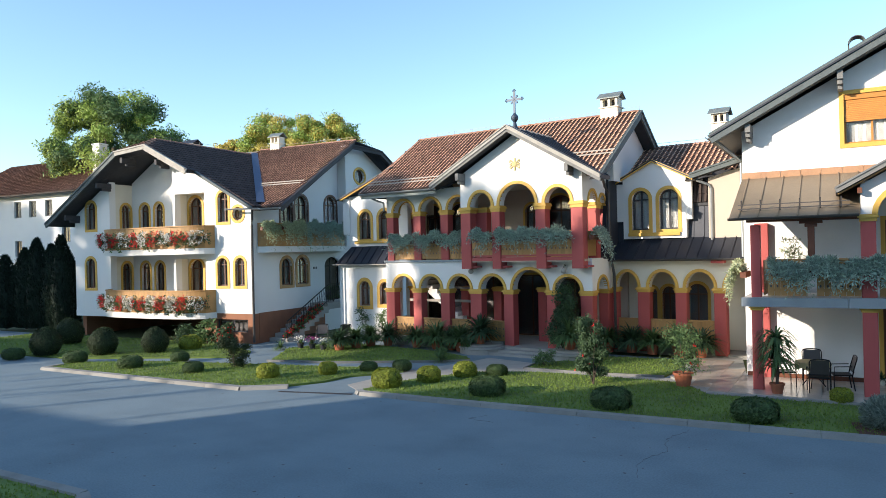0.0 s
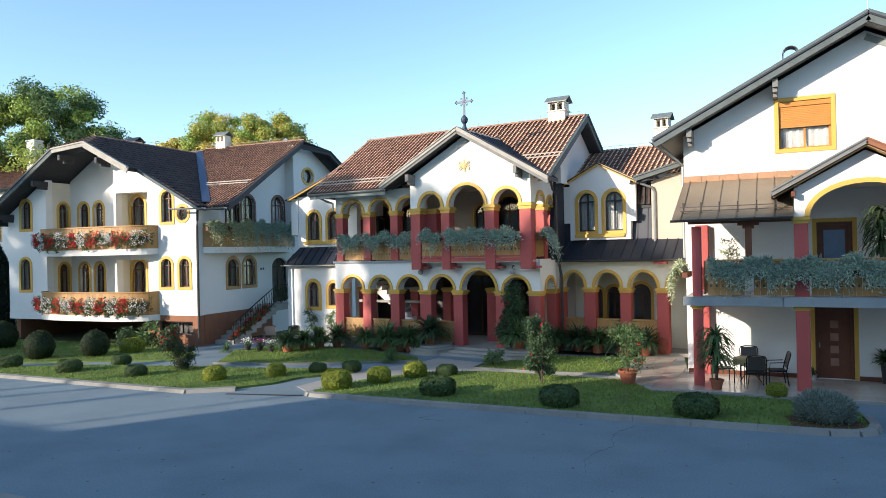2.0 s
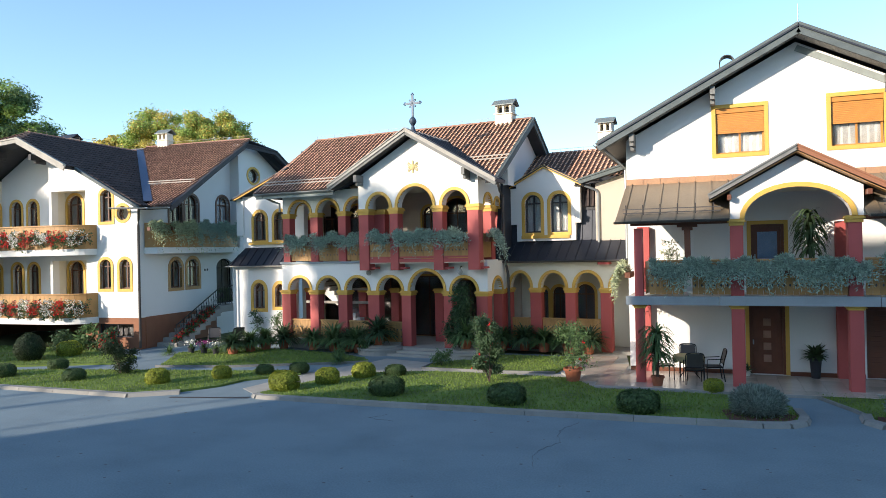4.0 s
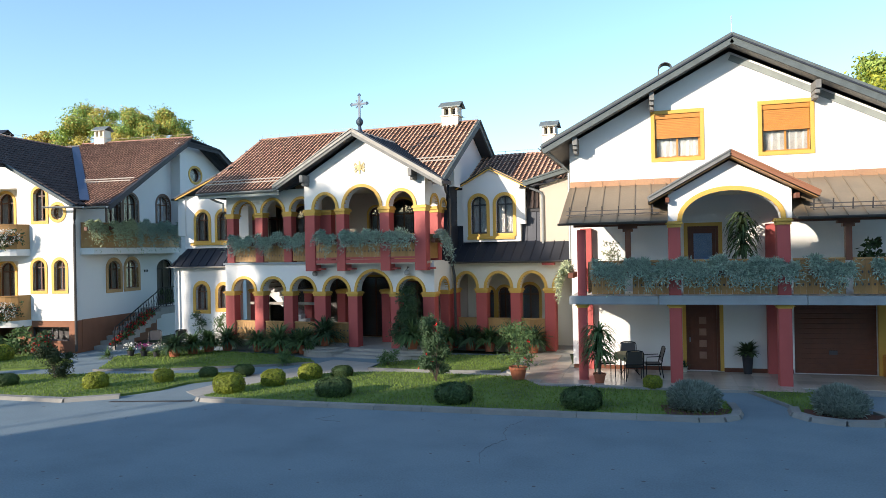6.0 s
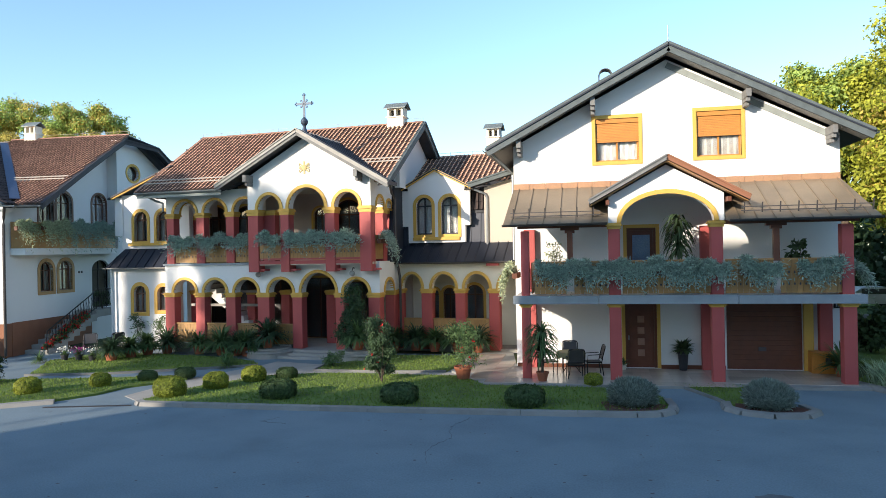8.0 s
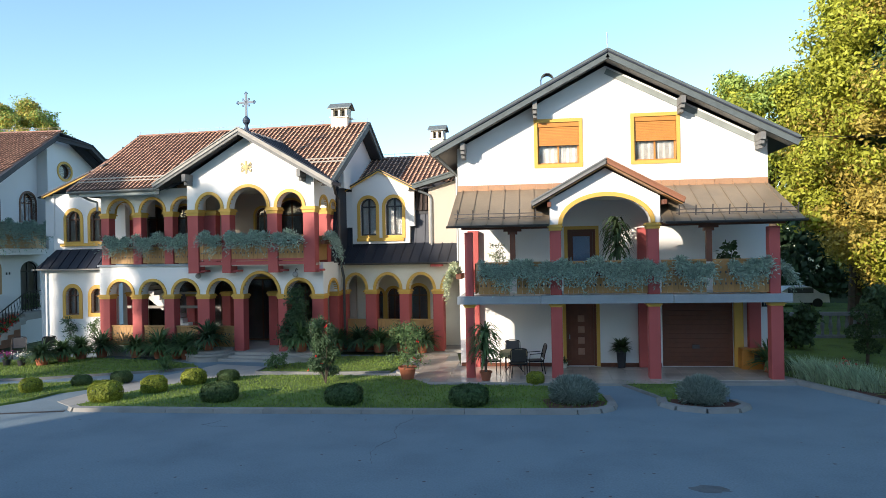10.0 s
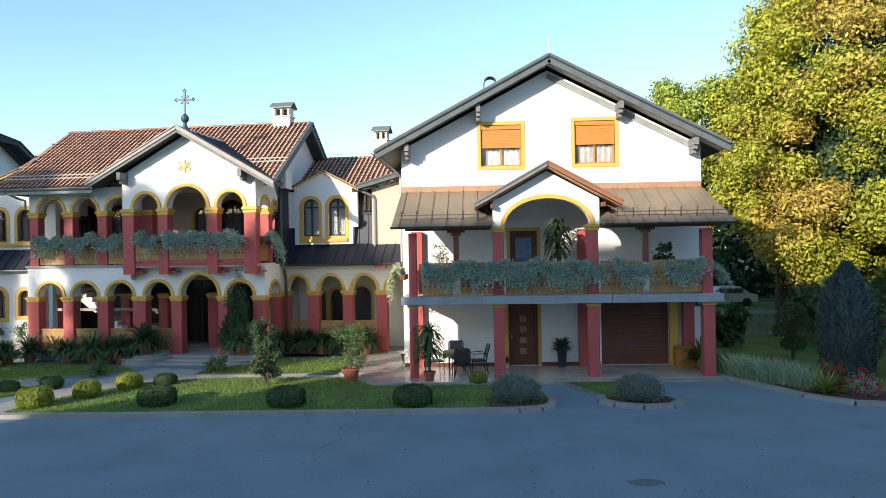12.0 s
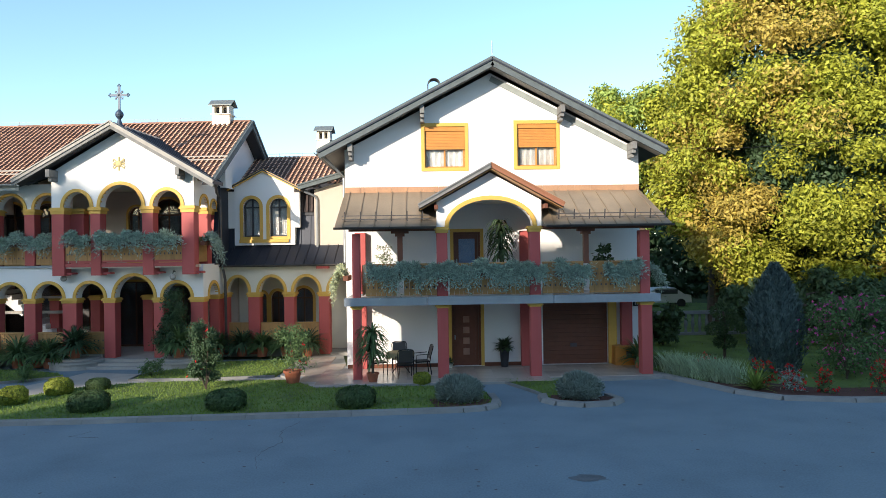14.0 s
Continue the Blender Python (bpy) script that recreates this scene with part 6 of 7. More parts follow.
def clipped_bush(mat, label, tall=1.0, seed=0, n=3600, size=0.085, power=2.9):
    """A unit clipped bush, one metre across, standing on the ground."""
    ob = root("clipped_bush", Matrix.Identity(4), (0, 0, 0), label, "bush", "clipped bushes on the lawns")
    rz = 0.42 * tall
    P, D = shell(n, (0, 0, rz * 0.8), (0.5, 0.5, rz * 1.06), seed, 0.88, 0.04, power=power)
    P[:, 2] = np.maximum(P[:, 2], 0.01)
    leaves("foliage", P, D * 0.7 + np.random.default_rng(seed).normal(size=D.shape) * 0.4, size, size * 0.62, mat, ob, seed=seed, flat=True)
    # The core's darker green puts the shade between leaves into colour.
    bm = B()
    core(bm, (0, 0, rz * 0.82), (0.5, 0.5, rz), 0.84)
    part("inner_growth", bm, SHADOWLEAF, ob, smooth=True)
    return ob


gold = clipped_bush(BOX_GOLD, "round clipped golden green privet bush on the lawn", 0.8, 1)
dark = clipped_bush(BOX_DARK, "round clipped dark green box bush on the lawn", 0.74, 2)
domed = clipped_bush(DOMED, "tall domed dark green clipped bush on the lawn", 1.2, 3, 6500, 0.06, 1.85)
_used = set()


def plant(ob, x, y, w, sz=1.0, rot=0.0, z=0.06):
    m = Matrix.Translation((x, y, z)) @ Matrix.Rotation(rot, 4, "Z") @ Matrix.Diagonal((w, w, w * sz, 1))
    if ob not in _used:
        _used.add(ob)
        ob.matrix_basis = m
        return ob
    return copy_thing(ob, m @ Matrix.Diagonal((1 / ob.scale.x, 1 / ob.scale.y, 1 / ob.scale.z, 1)))


for x, y, w in ((-13.0, 20.0, 1.15), (-12.2, 21.35, 1.0), (-11.55, 22.7, 0.98), (-16.4, 21.2, 0.85), (-18.0, 19.8, 0.98), (-27.1, 24.2, 1.25), (-0.1, 23.2, 0.72)):
    plant(gold, x, y, w * 0.8, 1.0, x)
for x, y, w in ((-10.6, 23.3, 0.88), (-9.45, 20.2, 1.3), (-5.58, 20.0, 1.3), (-1.95, 20.0, 1.32), (-15.4, 22.35, 0.8), (-14.35, 23.0, 0.86), (-21.5, 19.5, 0.95), (-24.4, 21.3, 0.95), (-24.9, 19.3, 1.15), (-28.5, 19.3, 1.15), (-32.4, 18.9, 1.1)):
    plant(dark, x, y, w * 0.8, 0.88, y)
for x, y, w in ((-31.9, 20.1, 1.75), (-29.5, 21.3, 1.65), (-27.7, 22.7, 1.55), (-35.0, 23.2, 1.8)):
    plant(domed, x, y, w * 0.8, 1.0, y)


def shrub(x, y, z, r, h, mat, label, n=900, size=0.09, seed=0, category="shrub", lumps=0.3, narrow=0.5, name="shrub", flowers=None, nf=40, stems=4):
    """A loose shrub: several stems and irregular clumps of leaves."""
    ob = root(name, Matrix.Identity(4), (x, y, z), label, category)
    rng = np.random.default_rng(seed)
    bm = B()
    Ps, Ds = [], []
    for i in range(max(stems * 3, 6)):
        a, rr, zz = rng.uniform(0, 6.28), r * 0.65 * rng.uniform(0, 1) ** 0.5, h * rng.uniform(0.1, 0.9)
        c = (x + rr * math.cos(a), y + rr * math.sin(a), z + zz)
        if i < stems:
            tube(bm, [(x, y, z), (x + 0.3 * (c[0] - x), y + 0.3 * (c[1] - y), z + zz * 0.5), c], 0.02, 5, r1=0.006)
        cr = r * rng.uniform(0.3, 0.55)
        P, D = shell(n // max(stems * 3, 6), c, (cr, cr, cr * rng.uniform(0.7, 1.1)), seed * 31 + i, 0.2, lumps)
        Ps.append(P)
        Ds.append(D)
    part("stem", bm, BARK, ob)
    P, D = np.concatenate(Ps), np.concatenate(Ds)
    P[:, 2] = np.maximum(P[:, 2], z + 0.02)
    leaves("foliage", P, D, size, size * narrow, mat, ob, seed=seed, flat=True)
    if flowers:
        idx = rng.choice(len(P), nf)
        Q = np.repeat(P[idx] + 0.04 * D[idx], 6, axis=0)
        leaves("blossom", Q, rng.normal(size=Q.shape), 0.07, 0.055, flowers, ob, "bright blossoms", seed + 5)
    return ob


def pot(x, y, z, r, h, mat=TERRACOTTA, name="plant_pot", label="terracotta pot"):
    bm = B()
    lathe(bm, [(r * 0.68, 0), (r * 0.93, h * 0.8), (r * 1.05, h * 0.82), (r * 1.05, h), (r * 0.92, h), (r * 0.9, h * 0.9)], (x, y, z), 18)
    return bm, mat


def strap_plant(x, y, z, r, h, mat, label, n=46, w=0.05, seed=0, pot_r=0.18, pot_h=0.26, pot_mat=TERRACOTTA, name="potted_plant", trunk=0.0, flowers=None, category="potted plant", sag=0.3):
    """A potted plant with arching strap leaves."""
    ob = root(name, Matrix.Identity(4), (x, y, z), label, category)
    base = z
    if pot_r:
        bm, pm = pot(x, y, z, pot_r, pot_h, pot_mat)
        part("pot", bm, pm, ob, "round pot with a rim")
        base = z + pot_h * 0.92
    rng = random.Random(seed)
    if trunk:
        bm = B()
        tube(bm, [(x, y, base), (x + 0.02, y, base + trunk / 2), (x - 0.01, y + 0.02, base + trunk)], 0.045, 7, r1=0.035)
        part("trunk", bm, BARK, ob)
        base += trunk
    bm = B()
    for i in range(n):
        a, e = rng.uniform(0, 6.28), rng.uniform(0.25, 1.35)
        ln = rng.uniform(0.7, 1.1) * max(r, h) * 1.05
        d = Vector((math.cos(a) * math.cos(e), math.sin(a) * math.cos(e), math.sin(e)))
        s = Vector((-math.sin(a), math.cos(a), 0)) * w / 2
        p, prev = Vector((x, y, base + rng.uniform(-0.02, 0.25 * h if trunk else 0.03) - (1.5 * h * rng.random() if trunk > 1.2 else 0))), None
        for k in range(5):
            ww = s * (1.0, 1.1, 0.9, 0.6, 0.05)[k]
            cur = (bm.verts.new(p - ww), bm.verts.new(p + ww))
            if prev:
                bm.faces.new((prev[0], prev[1], cur[1], cur[0]))
            prev = cur
            p = p + d * ln / 4
            d = (d + Vector((0, 0, -sag))).normalized()
    part("foliage", bm, mat, ob)
    if flowers:
        q = np.random.default_rng(seed)
        P = np.array([x, y, base + h * 0.7]) + q.normal(size=(60, 3)) * np.array([r * 0.5, r * 0.5, h * 0.2])
        leaves("blossom", P, q.normal(size=P.shape), 0.08, 0.06, flowers, ob, "red blossoms", seed)
    return ob


def trailing(M, u0, u1, v, z, drop, mat, label, seed=0, dens=420, out=0.28, size=0.11, axis="u", name="trailing_plant", hump=0.25, sign=-1):
    """Trailing foliage in a balcony box: long shoots that arch out and hang over the edge."""
    rng = np.random.default_rng(seed)
    n = int((u1 - u0) * dens / 5.5)
    P, D = [], []
    for i in range(n):
        u = rng.uniform(u0, u1)
        a = rng.normal() * 0.5
        ln = rng.uniform(0.6, 1.15)
        for k in range(12):
            t = k / 11 * ln
            o = out * 1.6 * t * (1 - 0.25 * t) + 0.02
            zz = z + hump * (1 + 0.5 * math.sin(u * 4.3 + seed) + 0.35 * math.sin(u * 11 + seed)) * math.sin(min(1.0, t * 1.5) * 2.2) - drop * (0.85 + 0.3 * math.sin(u * 6.1 + 2 * seed)) * t * t
            uu = u + a * 0.28 * t
            q = (uu, v + sign * o, zz) if axis == "u" else (v - sign * o, uu, zz)
            P.append([q[j] + rng.normal() * 0.02 for j in range(3)])
            dd = rng.normal(size=3) * 0.8
            dd += np.array((a * 0.4, sign * 0.6, 0.5 - t)) if axis == "u" else np.array((-sign * 0.6, a * 0.4, 0.5 - t))
            D.append(dd)
    c = ((u0 + u1) / 2, v, z) if axis == "u" else (v, (u0 + u1) / 2, z)
    ob = root(name, M, c, label, "balcony plant", "trailing balcony plants")
    leaves("foliage", P, D, size * 1.25, size * 0.36, mat, ob, seed=seed)
    bm = B()
    if axis == "u":
        box(bm, u0, u1, v - 0.12, v + 0.06, z - 0.2, z - 0.02, 0.01)
    else:
        box(bm, v - 0.06, v + 0.12, u0, u1, z - 0.2, z - 0.02, 0.01)
    part("planter_box", bm, BROWNWOOD, ob)
    return ob


BT = "dense blue green trailing plant hanging from a balcony box"
for k, (a, b) in enumerate(((-1.85, -0.2), (-0.3, 1.4), (1.2, 2.9), (2.7, 4.1))):
    trailing(I4, a, b, 23.86, 3.68, 0.6, BLUEGREEN, BT, 10 + k, 1500, 0.3)
for k, (a, b) in enumerate(((4.45, 5.6), (6.15, 7.3))):
    trailing(I4, a, b, 23.86, 3.66, 0.58, BLUEGREEN, BT, 20 + k, 1500, 0.28)
trailing(I4, 24.3, 25.3, 7.78, 3.6, 0.8, BLUEGREEN, BT, 25, 700, 0.5, axis="v")
trailing(I4, 24.0, 25.2, -2.66, 3.62, 0.95, PALEGREEN, "sunlit pale green trailing plant beside the balcony", 26, 800, 0.35, axis="v", sign=1)
for k, (a, b) in enumerate(((-21.3, -20.05), (-19.75, -18.5), (-18.3, -17.1), (-16.3, -15.4), (-15.1, -14.1), (-14.1, -13.2), (-13.0, -11.8))):
    v = 27.5 if k < 3 else 26.88
    trailing(CF, a, b, v, 4.98, 0.62, BLUEGREEN, BT, 30 + k, 900, 0.28)
trailing(CF, 27.3, 28.4, -11.12, 4.95, 0.9, BLUEGREEN, BT, 40, 700, 0.4, axis="v")
trailing(LF, 0.1, 1.4, 0.5, 5.85, 0.95, PALEGREEN, "pale green trailing plant on the side balcony", 43, 700, 0.22, axis="v")
trailing(LF, 1.3, 3.2, 0.86, 5.9, 1.05, PALEGREEN, "pale green trailing plant on the side balcony", 41, 900, 0.24, axis="v")
trailing(LF, 2.9, 7.0, 0.95, 5.9, 0.95, BLUEGREEN, "dusky green trailing plant on the side balcony", 42, 850, 0.2, axis="v")


def flower_cascade(z, seed):
    """Geraniums in patches of white and red along the bowed balcony."""
    rng = np.random.default_rng(seed)
    u, k = -10.3, 0
    while u < -2.6:
        w = rng.uniform(0.5, 1.0)
        ob = root("geranium", LF, (u + w / 2, bow(u + w / 2, 1.35), z), ("red" if k % 2 else "white") + " flowering geranium trailing from the balcony box", "flowers", "balcony geraniums")
        n = 260
        U = rng.uniform(u - 0.08, u + w + 0.08, n)
        t = rng.uniform(0, 1, n) ** 0.8
        V = np.array([bow(min(max(x, -10.3), -2.5), 1.3) for x in U]) - 0.2 * np.sin(t * 3.0) - rng.uniform(0, 0.12, n)
        Z = z + 0.35 - 0.8 * t * rng.uniform(0.75, 1.1) + 0.1 * np.sin(U * 9)
        P = np.stack([U, V, Z], 1)
        D = rng.normal(size=(n, 3)) + np.array([0, -0.7, 0.2])
        leaves("foliage", P, D, 0.1, 0.08, DEEPGREEN if k % 3 else MIDGREEN, ob, seed=seed + k, flat=True)
        heads = 26 if k % 2 else 34
        C = np.stack([rng.uniform(u, u + w, heads), np.zeros(heads), z + 0.38 - 0.72 * rng.uniform(0, 1, heads) ** 1.2], 1)
        C[:, 1] = [bow(min(max(x, -10.3), -2.5), 1.3) - 0.3 - 0.1 * rng.random() for x in C[:, 0]]
        Q = np.repeat(C, 9, axis=0) + rng.normal(size=(heads * 9, 3)) * 0.042
        mixc = REDFLOWER if k % 2 else WHITEFLOWER
        leaves("blossom", Q, rng.normal(size=Q.shape) + np.array([0, -0.8, 0.2]), 0.06, 0.055, mixc, ob, "dense blossom heads", seed + k + 9, flat=True)
        u += w
        k += 1


flower_cascade(5.35, 70)
flower_cascade(2.05, 71)

# potted ferns and clivias before the arcades, in the frame of the portico house
FERN = "arching green strap-leaved plant in a terracotta pot"
for k, (u, v, r) in enumerate(((-22.1, 24.5, 0.62), (-21.85, 25.35, 0.6), (-21.6, 26.1, 0.6), (-21.1, 26.75, 0.75), (-19.5, 26.85, 0.65), (-18.3, 26.75, 0.85), (-17.55, 26.85, 0.6), (-17.0, 26.7, 0.8))):
    p = CF @ Vector((u, v, 0))
    strap_plant(p.x, p.y, 0.05, r * 1.3, r * 1.35, MIDGREEN if k % 3 else DEEPGREEN, FERN, 240, 0.085, 100 + k, 0.27, 0.4, sag=0.42)
for k, (u, v, r, z) in enumerate(((-16.1, 26.9, 0.9, 0.4), (-11.95, 26.95, 0.85, 0.4), (-11.2, 29.0, 0.7, 0.1), (-10.2, 29.15, 0.8, 0.1), (-9.3, 29.0, 0.65, 0.1), (-8.3, 29.15, 0.85, 0.1), (-7.4, 29.0, 0.8, 0.1))):
    p = CF @ Vector((u, v, 0))
    strap_plant(p.x, p.y, z, r * 1.25, r * 1.3, MIDGREEN if k % 3 else DEEPGREEN, FERN, 240, 0.09, 120 + k, 0.27, 0.4, sag=0.42)
for u, v in ((-24.98, 23.6), (-16.2, 24.0)):
    p = CF @ Vector((u, v, 0))
    strap_plant(p.x, p.y, 0.07, 0.5, 0.5, MIDGREEN, "low fern growing in the lawn", 90, 0.04, 131, 0, 0, name="fern", category="fern", sag=0.4)
shrub(-9.8, 25.75, 0.06, 0.5, 0.55, MIDGREEN, "low feathery fern on the lawn", 700, 0.14, 61, narrow=0.25)
shrub(-14.3, 25.9, 0.06, 0.35, 0.45, MIDGREEN, "low feathery fern on the lawn", 400, 0.14, 62, narrow=0.25)
shrub(-7.03, 22.95, 0.06, 0.55, 2.35, DEEPGREEN, "tall loose dark green rose bush with red buds", 12000, 0.085, 63, flowers=REDFLOWER, nf=5, stems=7)
shrub(-21.0, 21.1, 0.06, 0.75, 1.25, DOMED, "dark loose rounded shrub on the lawn", 5000, 0.075, 64)
c = CF @ Vector((-12.95, 27.25, 0))
shrub(c.x + 0.6, c.y - 0.15, 0.4, 0.72, 2.75, DEEPGREEN, "tall climbing plant round a portico column", 8500, 0.1, 65, stems=9, category="climber", name="climber")
ole = shrub(-4.4, 23.75, 0.4, 0.85, 1.6, MIDGREEN, "loose oleander in a terracotta pot at the lawn edge", 1500, 0.13, 66, narrow=0.28, name="potted_oleander", category="potted plant", flowers=REDFLOWER, nf=6, stems=7)
bm, pm = pot(-4.4, 23.75, 0.07, 0.3, 0.42)
part("pot", bm, pm, ole, "round terracotta pot")
strap_plant(-1.72, 23.45, 0.105, 0.85, 0.6, MIDGREEN, "potted yucca with drooping green leaves on the terrace", 260, 0.06, 140, 0.2, 0.3, trunk=1.25, name="potted_yucca", sag=0.7)
strap_plant(2.95, 25.95, 0.105, 0.5, 0.5, SHADOWLEAF, "bushy dark plant in a tall dark pot", 150, 0.1, 141, 0.19, 0.7, DARKPOT)
strap_plant(0.95, 25.9, 0.105, 0.2, 0.3, DEEPGREEN, "small plant in a pale pot by the door", 30, 0.04, 142, 0.1, 0.18, CREAM)
strap_plant(7.75, 25.2, 0.105, 0.95, 1.0, MIDGREEN, "arching leafy plant beside the corner column", 140, 0.085, 143, 0.24, 0.3)
strap_plant(2.75, 25.0, 2.86, 0.75, 0.85, SHADOWLEAF, "tall dracaena with hanging dark leaves on the balcony", 150, 0.085, 144, 0.22, 0.32, DARKPOT, trunk=2.05, name="potted_dracaena", sag=0.85)
shrub(-1.3, 25.4, 3.0, 0.45, 1.7, PALEGREEN, "sunlit branching succulent on the balcony", 700, 0.15, 67, narrow=0.25, stems=8, name="succulent", category="potted plant")
shrub(6.6, 25.5, 2.9, 0.4, 1.75, SHADOWLEAF, "dark leafy plant on the balcony", 260, 0.2, 68, narrow=0.7, name="balcony_plant", category="potted plant")
# plants round the balcony house
for k in range(7):
    p = LF @ Vector((1.12, 1.32 + 0.43 * k, 0))
    shrub(p.x, p.y, 0.19 * (k + 1), 0.3, 0.42, MIDGREEN, "flowering plants along the outside stair", 420, 0.1, 160 + k, flowers=REDFLOWER, nf=55, name="flowering_plant", category="flowers")
for k, (u, v) in enumerate(((-24.2, 24.15), (-23.55, 24.25), (-22.8, 24.2))):
    p = CF @ Vector((u, v, 0))
    strap_plant(p.x, p.y, 0.03, 0.3, 0.35, MIDGREEN, "small flowering plant in a dark pot", 50, 0.04, 170 + k, 0.16, 0.28, DARKPOT, flowers=PINKFLOWER if k == 1 else WHITEFLOWER)
p = LF @ Vector((0.85, 5.6, 0))
shrub(p.x, p.y, 1.71, 0.5, 0.9, SHADOWLEAF, "dark bushy plant on the stair landing", 1400, 0.09, 186)
for k, (u, v) in enumerate(((-2.1, -1.0), (-0.9, -0.9))):
    p = LF @ Vector((u, v, 0))
    shrub(p.x, p.y, 0.05, 0.7, 1.1, MIDGREEN if k == 0 else DEEPGREEN, "large-leaved plants with red flowers before the plinth", 420, 0.26, 180 + k, narrow=0.4, flowers=REDFLOWER if k else None, nf=70, name="canna", category="flowers")
p = LF @ Vector((-3.3, -1.2, 0))
shrub(p.x, p.y, 0.05, 0.8, 0.9, DEEPGREEN, "dark spreading plant before the plinth", 500, 0.2, 183, narrow=0.3)
for k, (u, v) in enumerate(((-23.9, 28.2), (-22.5, 28.1))):
    p = CF @ Vector((u, v, 0))
    shrub(p.x, p.y, 0.6, 0.5, 1.0, MIDGREEN if k else DEEPGREEN, "leafy window plant before the link wall", 500, 0.13, 190 + k, narrow=0.3)

# right hand garden
for k in range(3):
    strap = root("iris_clump", I4, (8.5 + k * 0.4, 23.6 - k * 0.7, 0.08), "row of grey green sword-leaved irises behind the kerb", "iris", "row of irises")
    rng = random.Random(200 + k)
    bm = B()
    for i in range(520):
        f = rng.uniform(k / 3, (k + 1) / 3) * 0.68
        x, y = 8.15 + 2.0 * f + rng.uniform(0.0, 0.7), 24.2 - 3.4 * f + rng.uniform(-0.2, 0.6)
        h, a = rng.uniform(0.4, 0.85), rng.uniform(0, 6.28)
        dx, dy = math.cos(a) * 0.014, math.sin(a) * 0.014
        lx, ly = rng.uniform(-0.6, 0.2), rng.uniform(-0.4, 0.2)
        v0, v1 = bm.verts.new((x - dx, y - dy, 0.07)), bm.verts.new((x + dx, y + dy, 0.07))
        v2, v3 = bm.verts.new((x + dx + lx * 0.4, y + dy + ly * 0.4, 0.07 + h * 0.6)), bm.verts.new((x - dx + lx * 0.4, y - dy + ly * 0.4, 0.07 + h * 0.6))
        v4 = bm.verts.new((x + lx, y + ly, 0.07 + h))
        bm.faces.new((v0, v1, v2, v3))
        bm.faces.new((v3, v2, v4))
    part("foliage", bm, IRISLEAF, strap)
strap_plant(9.95, 21.0, 0.08, 0.5, 0.75, CANNALEAF, "upright yellow green bladed plant behind the kerb", 110, 0.06, 206, 0, 0, name="bladed_plant", category="garden plant", sag=0.2)
LAV = "rounded grey green lavender bush in a mulched bed"
for k, (x, y, w) in enumerate(((0.95, 20.3, 0.74), (4.45, 20.35, 0.72))):
    lv = root("lavender_bush", I4, (x, y, 0.08), LAV, "bush", "lavender bushes")
    P, D = shell(5200, (x, y, 0.36), (w * 0.9, w * 0.75, 0.42), 210 + k, 0.75, 0.06)
    P[:, 2] = np.maximum(P[:, 2], 0.1)
    D[:, 2] += 0.8
    leaves("foliage", P, D, 0.12, 0.03, GREYLEAF, lv, seed=210 + k)
    bm = B()
    core(bm, (x, y, 0.36), (w * 0.9, w * 0.75, 0.42), 0.8)
    part("inner_growth", bm, GREYLEAF, lv, smooth=True)
for k, (x, y, r, h, fm) in enumerate(((9.4, 23.3, 0.35, 0.75, REDFLOWER), (10.3, 21.3, 0.5, 0.9, REDFLOWER), (10.9, 20.6, 0.5, 0.6, REDFLOWER), (11.6, 20.4, 0.45, 0.6, REDFLOWER), (13.3, 20.3, 0.55, 0.9, REDFLOWER), (14.2, 20.3, 0.6, 0.8, None), (15.2, 20.6, 0.6, 0.9, REDFLOWER))):
    shrub(x, y, 0.08, r, h, GREYLEAF if k in (2, 5) else MIDGREEN, "red flowering bedding plants behind the kerb", 520, 0.11, 220 + k, flowers=fm, nf=50, name="bedding_plant", category="flowers", narrow=0.3)
shrub(13.6, 22.4, 0.06, 1.5, 2.7, MIDGREEN, "broad rose bush full of magenta blossoms", 6500, 0.11, 230, flowers=PINKFLOWER, nf=300, stems=9, name="rose_bush")
shrub(15.8, 24.0, 0.06, 1.6, 2.6, SHADOWLEAF, "broad dark shrub in the garden", 3600, 0.16, 231)


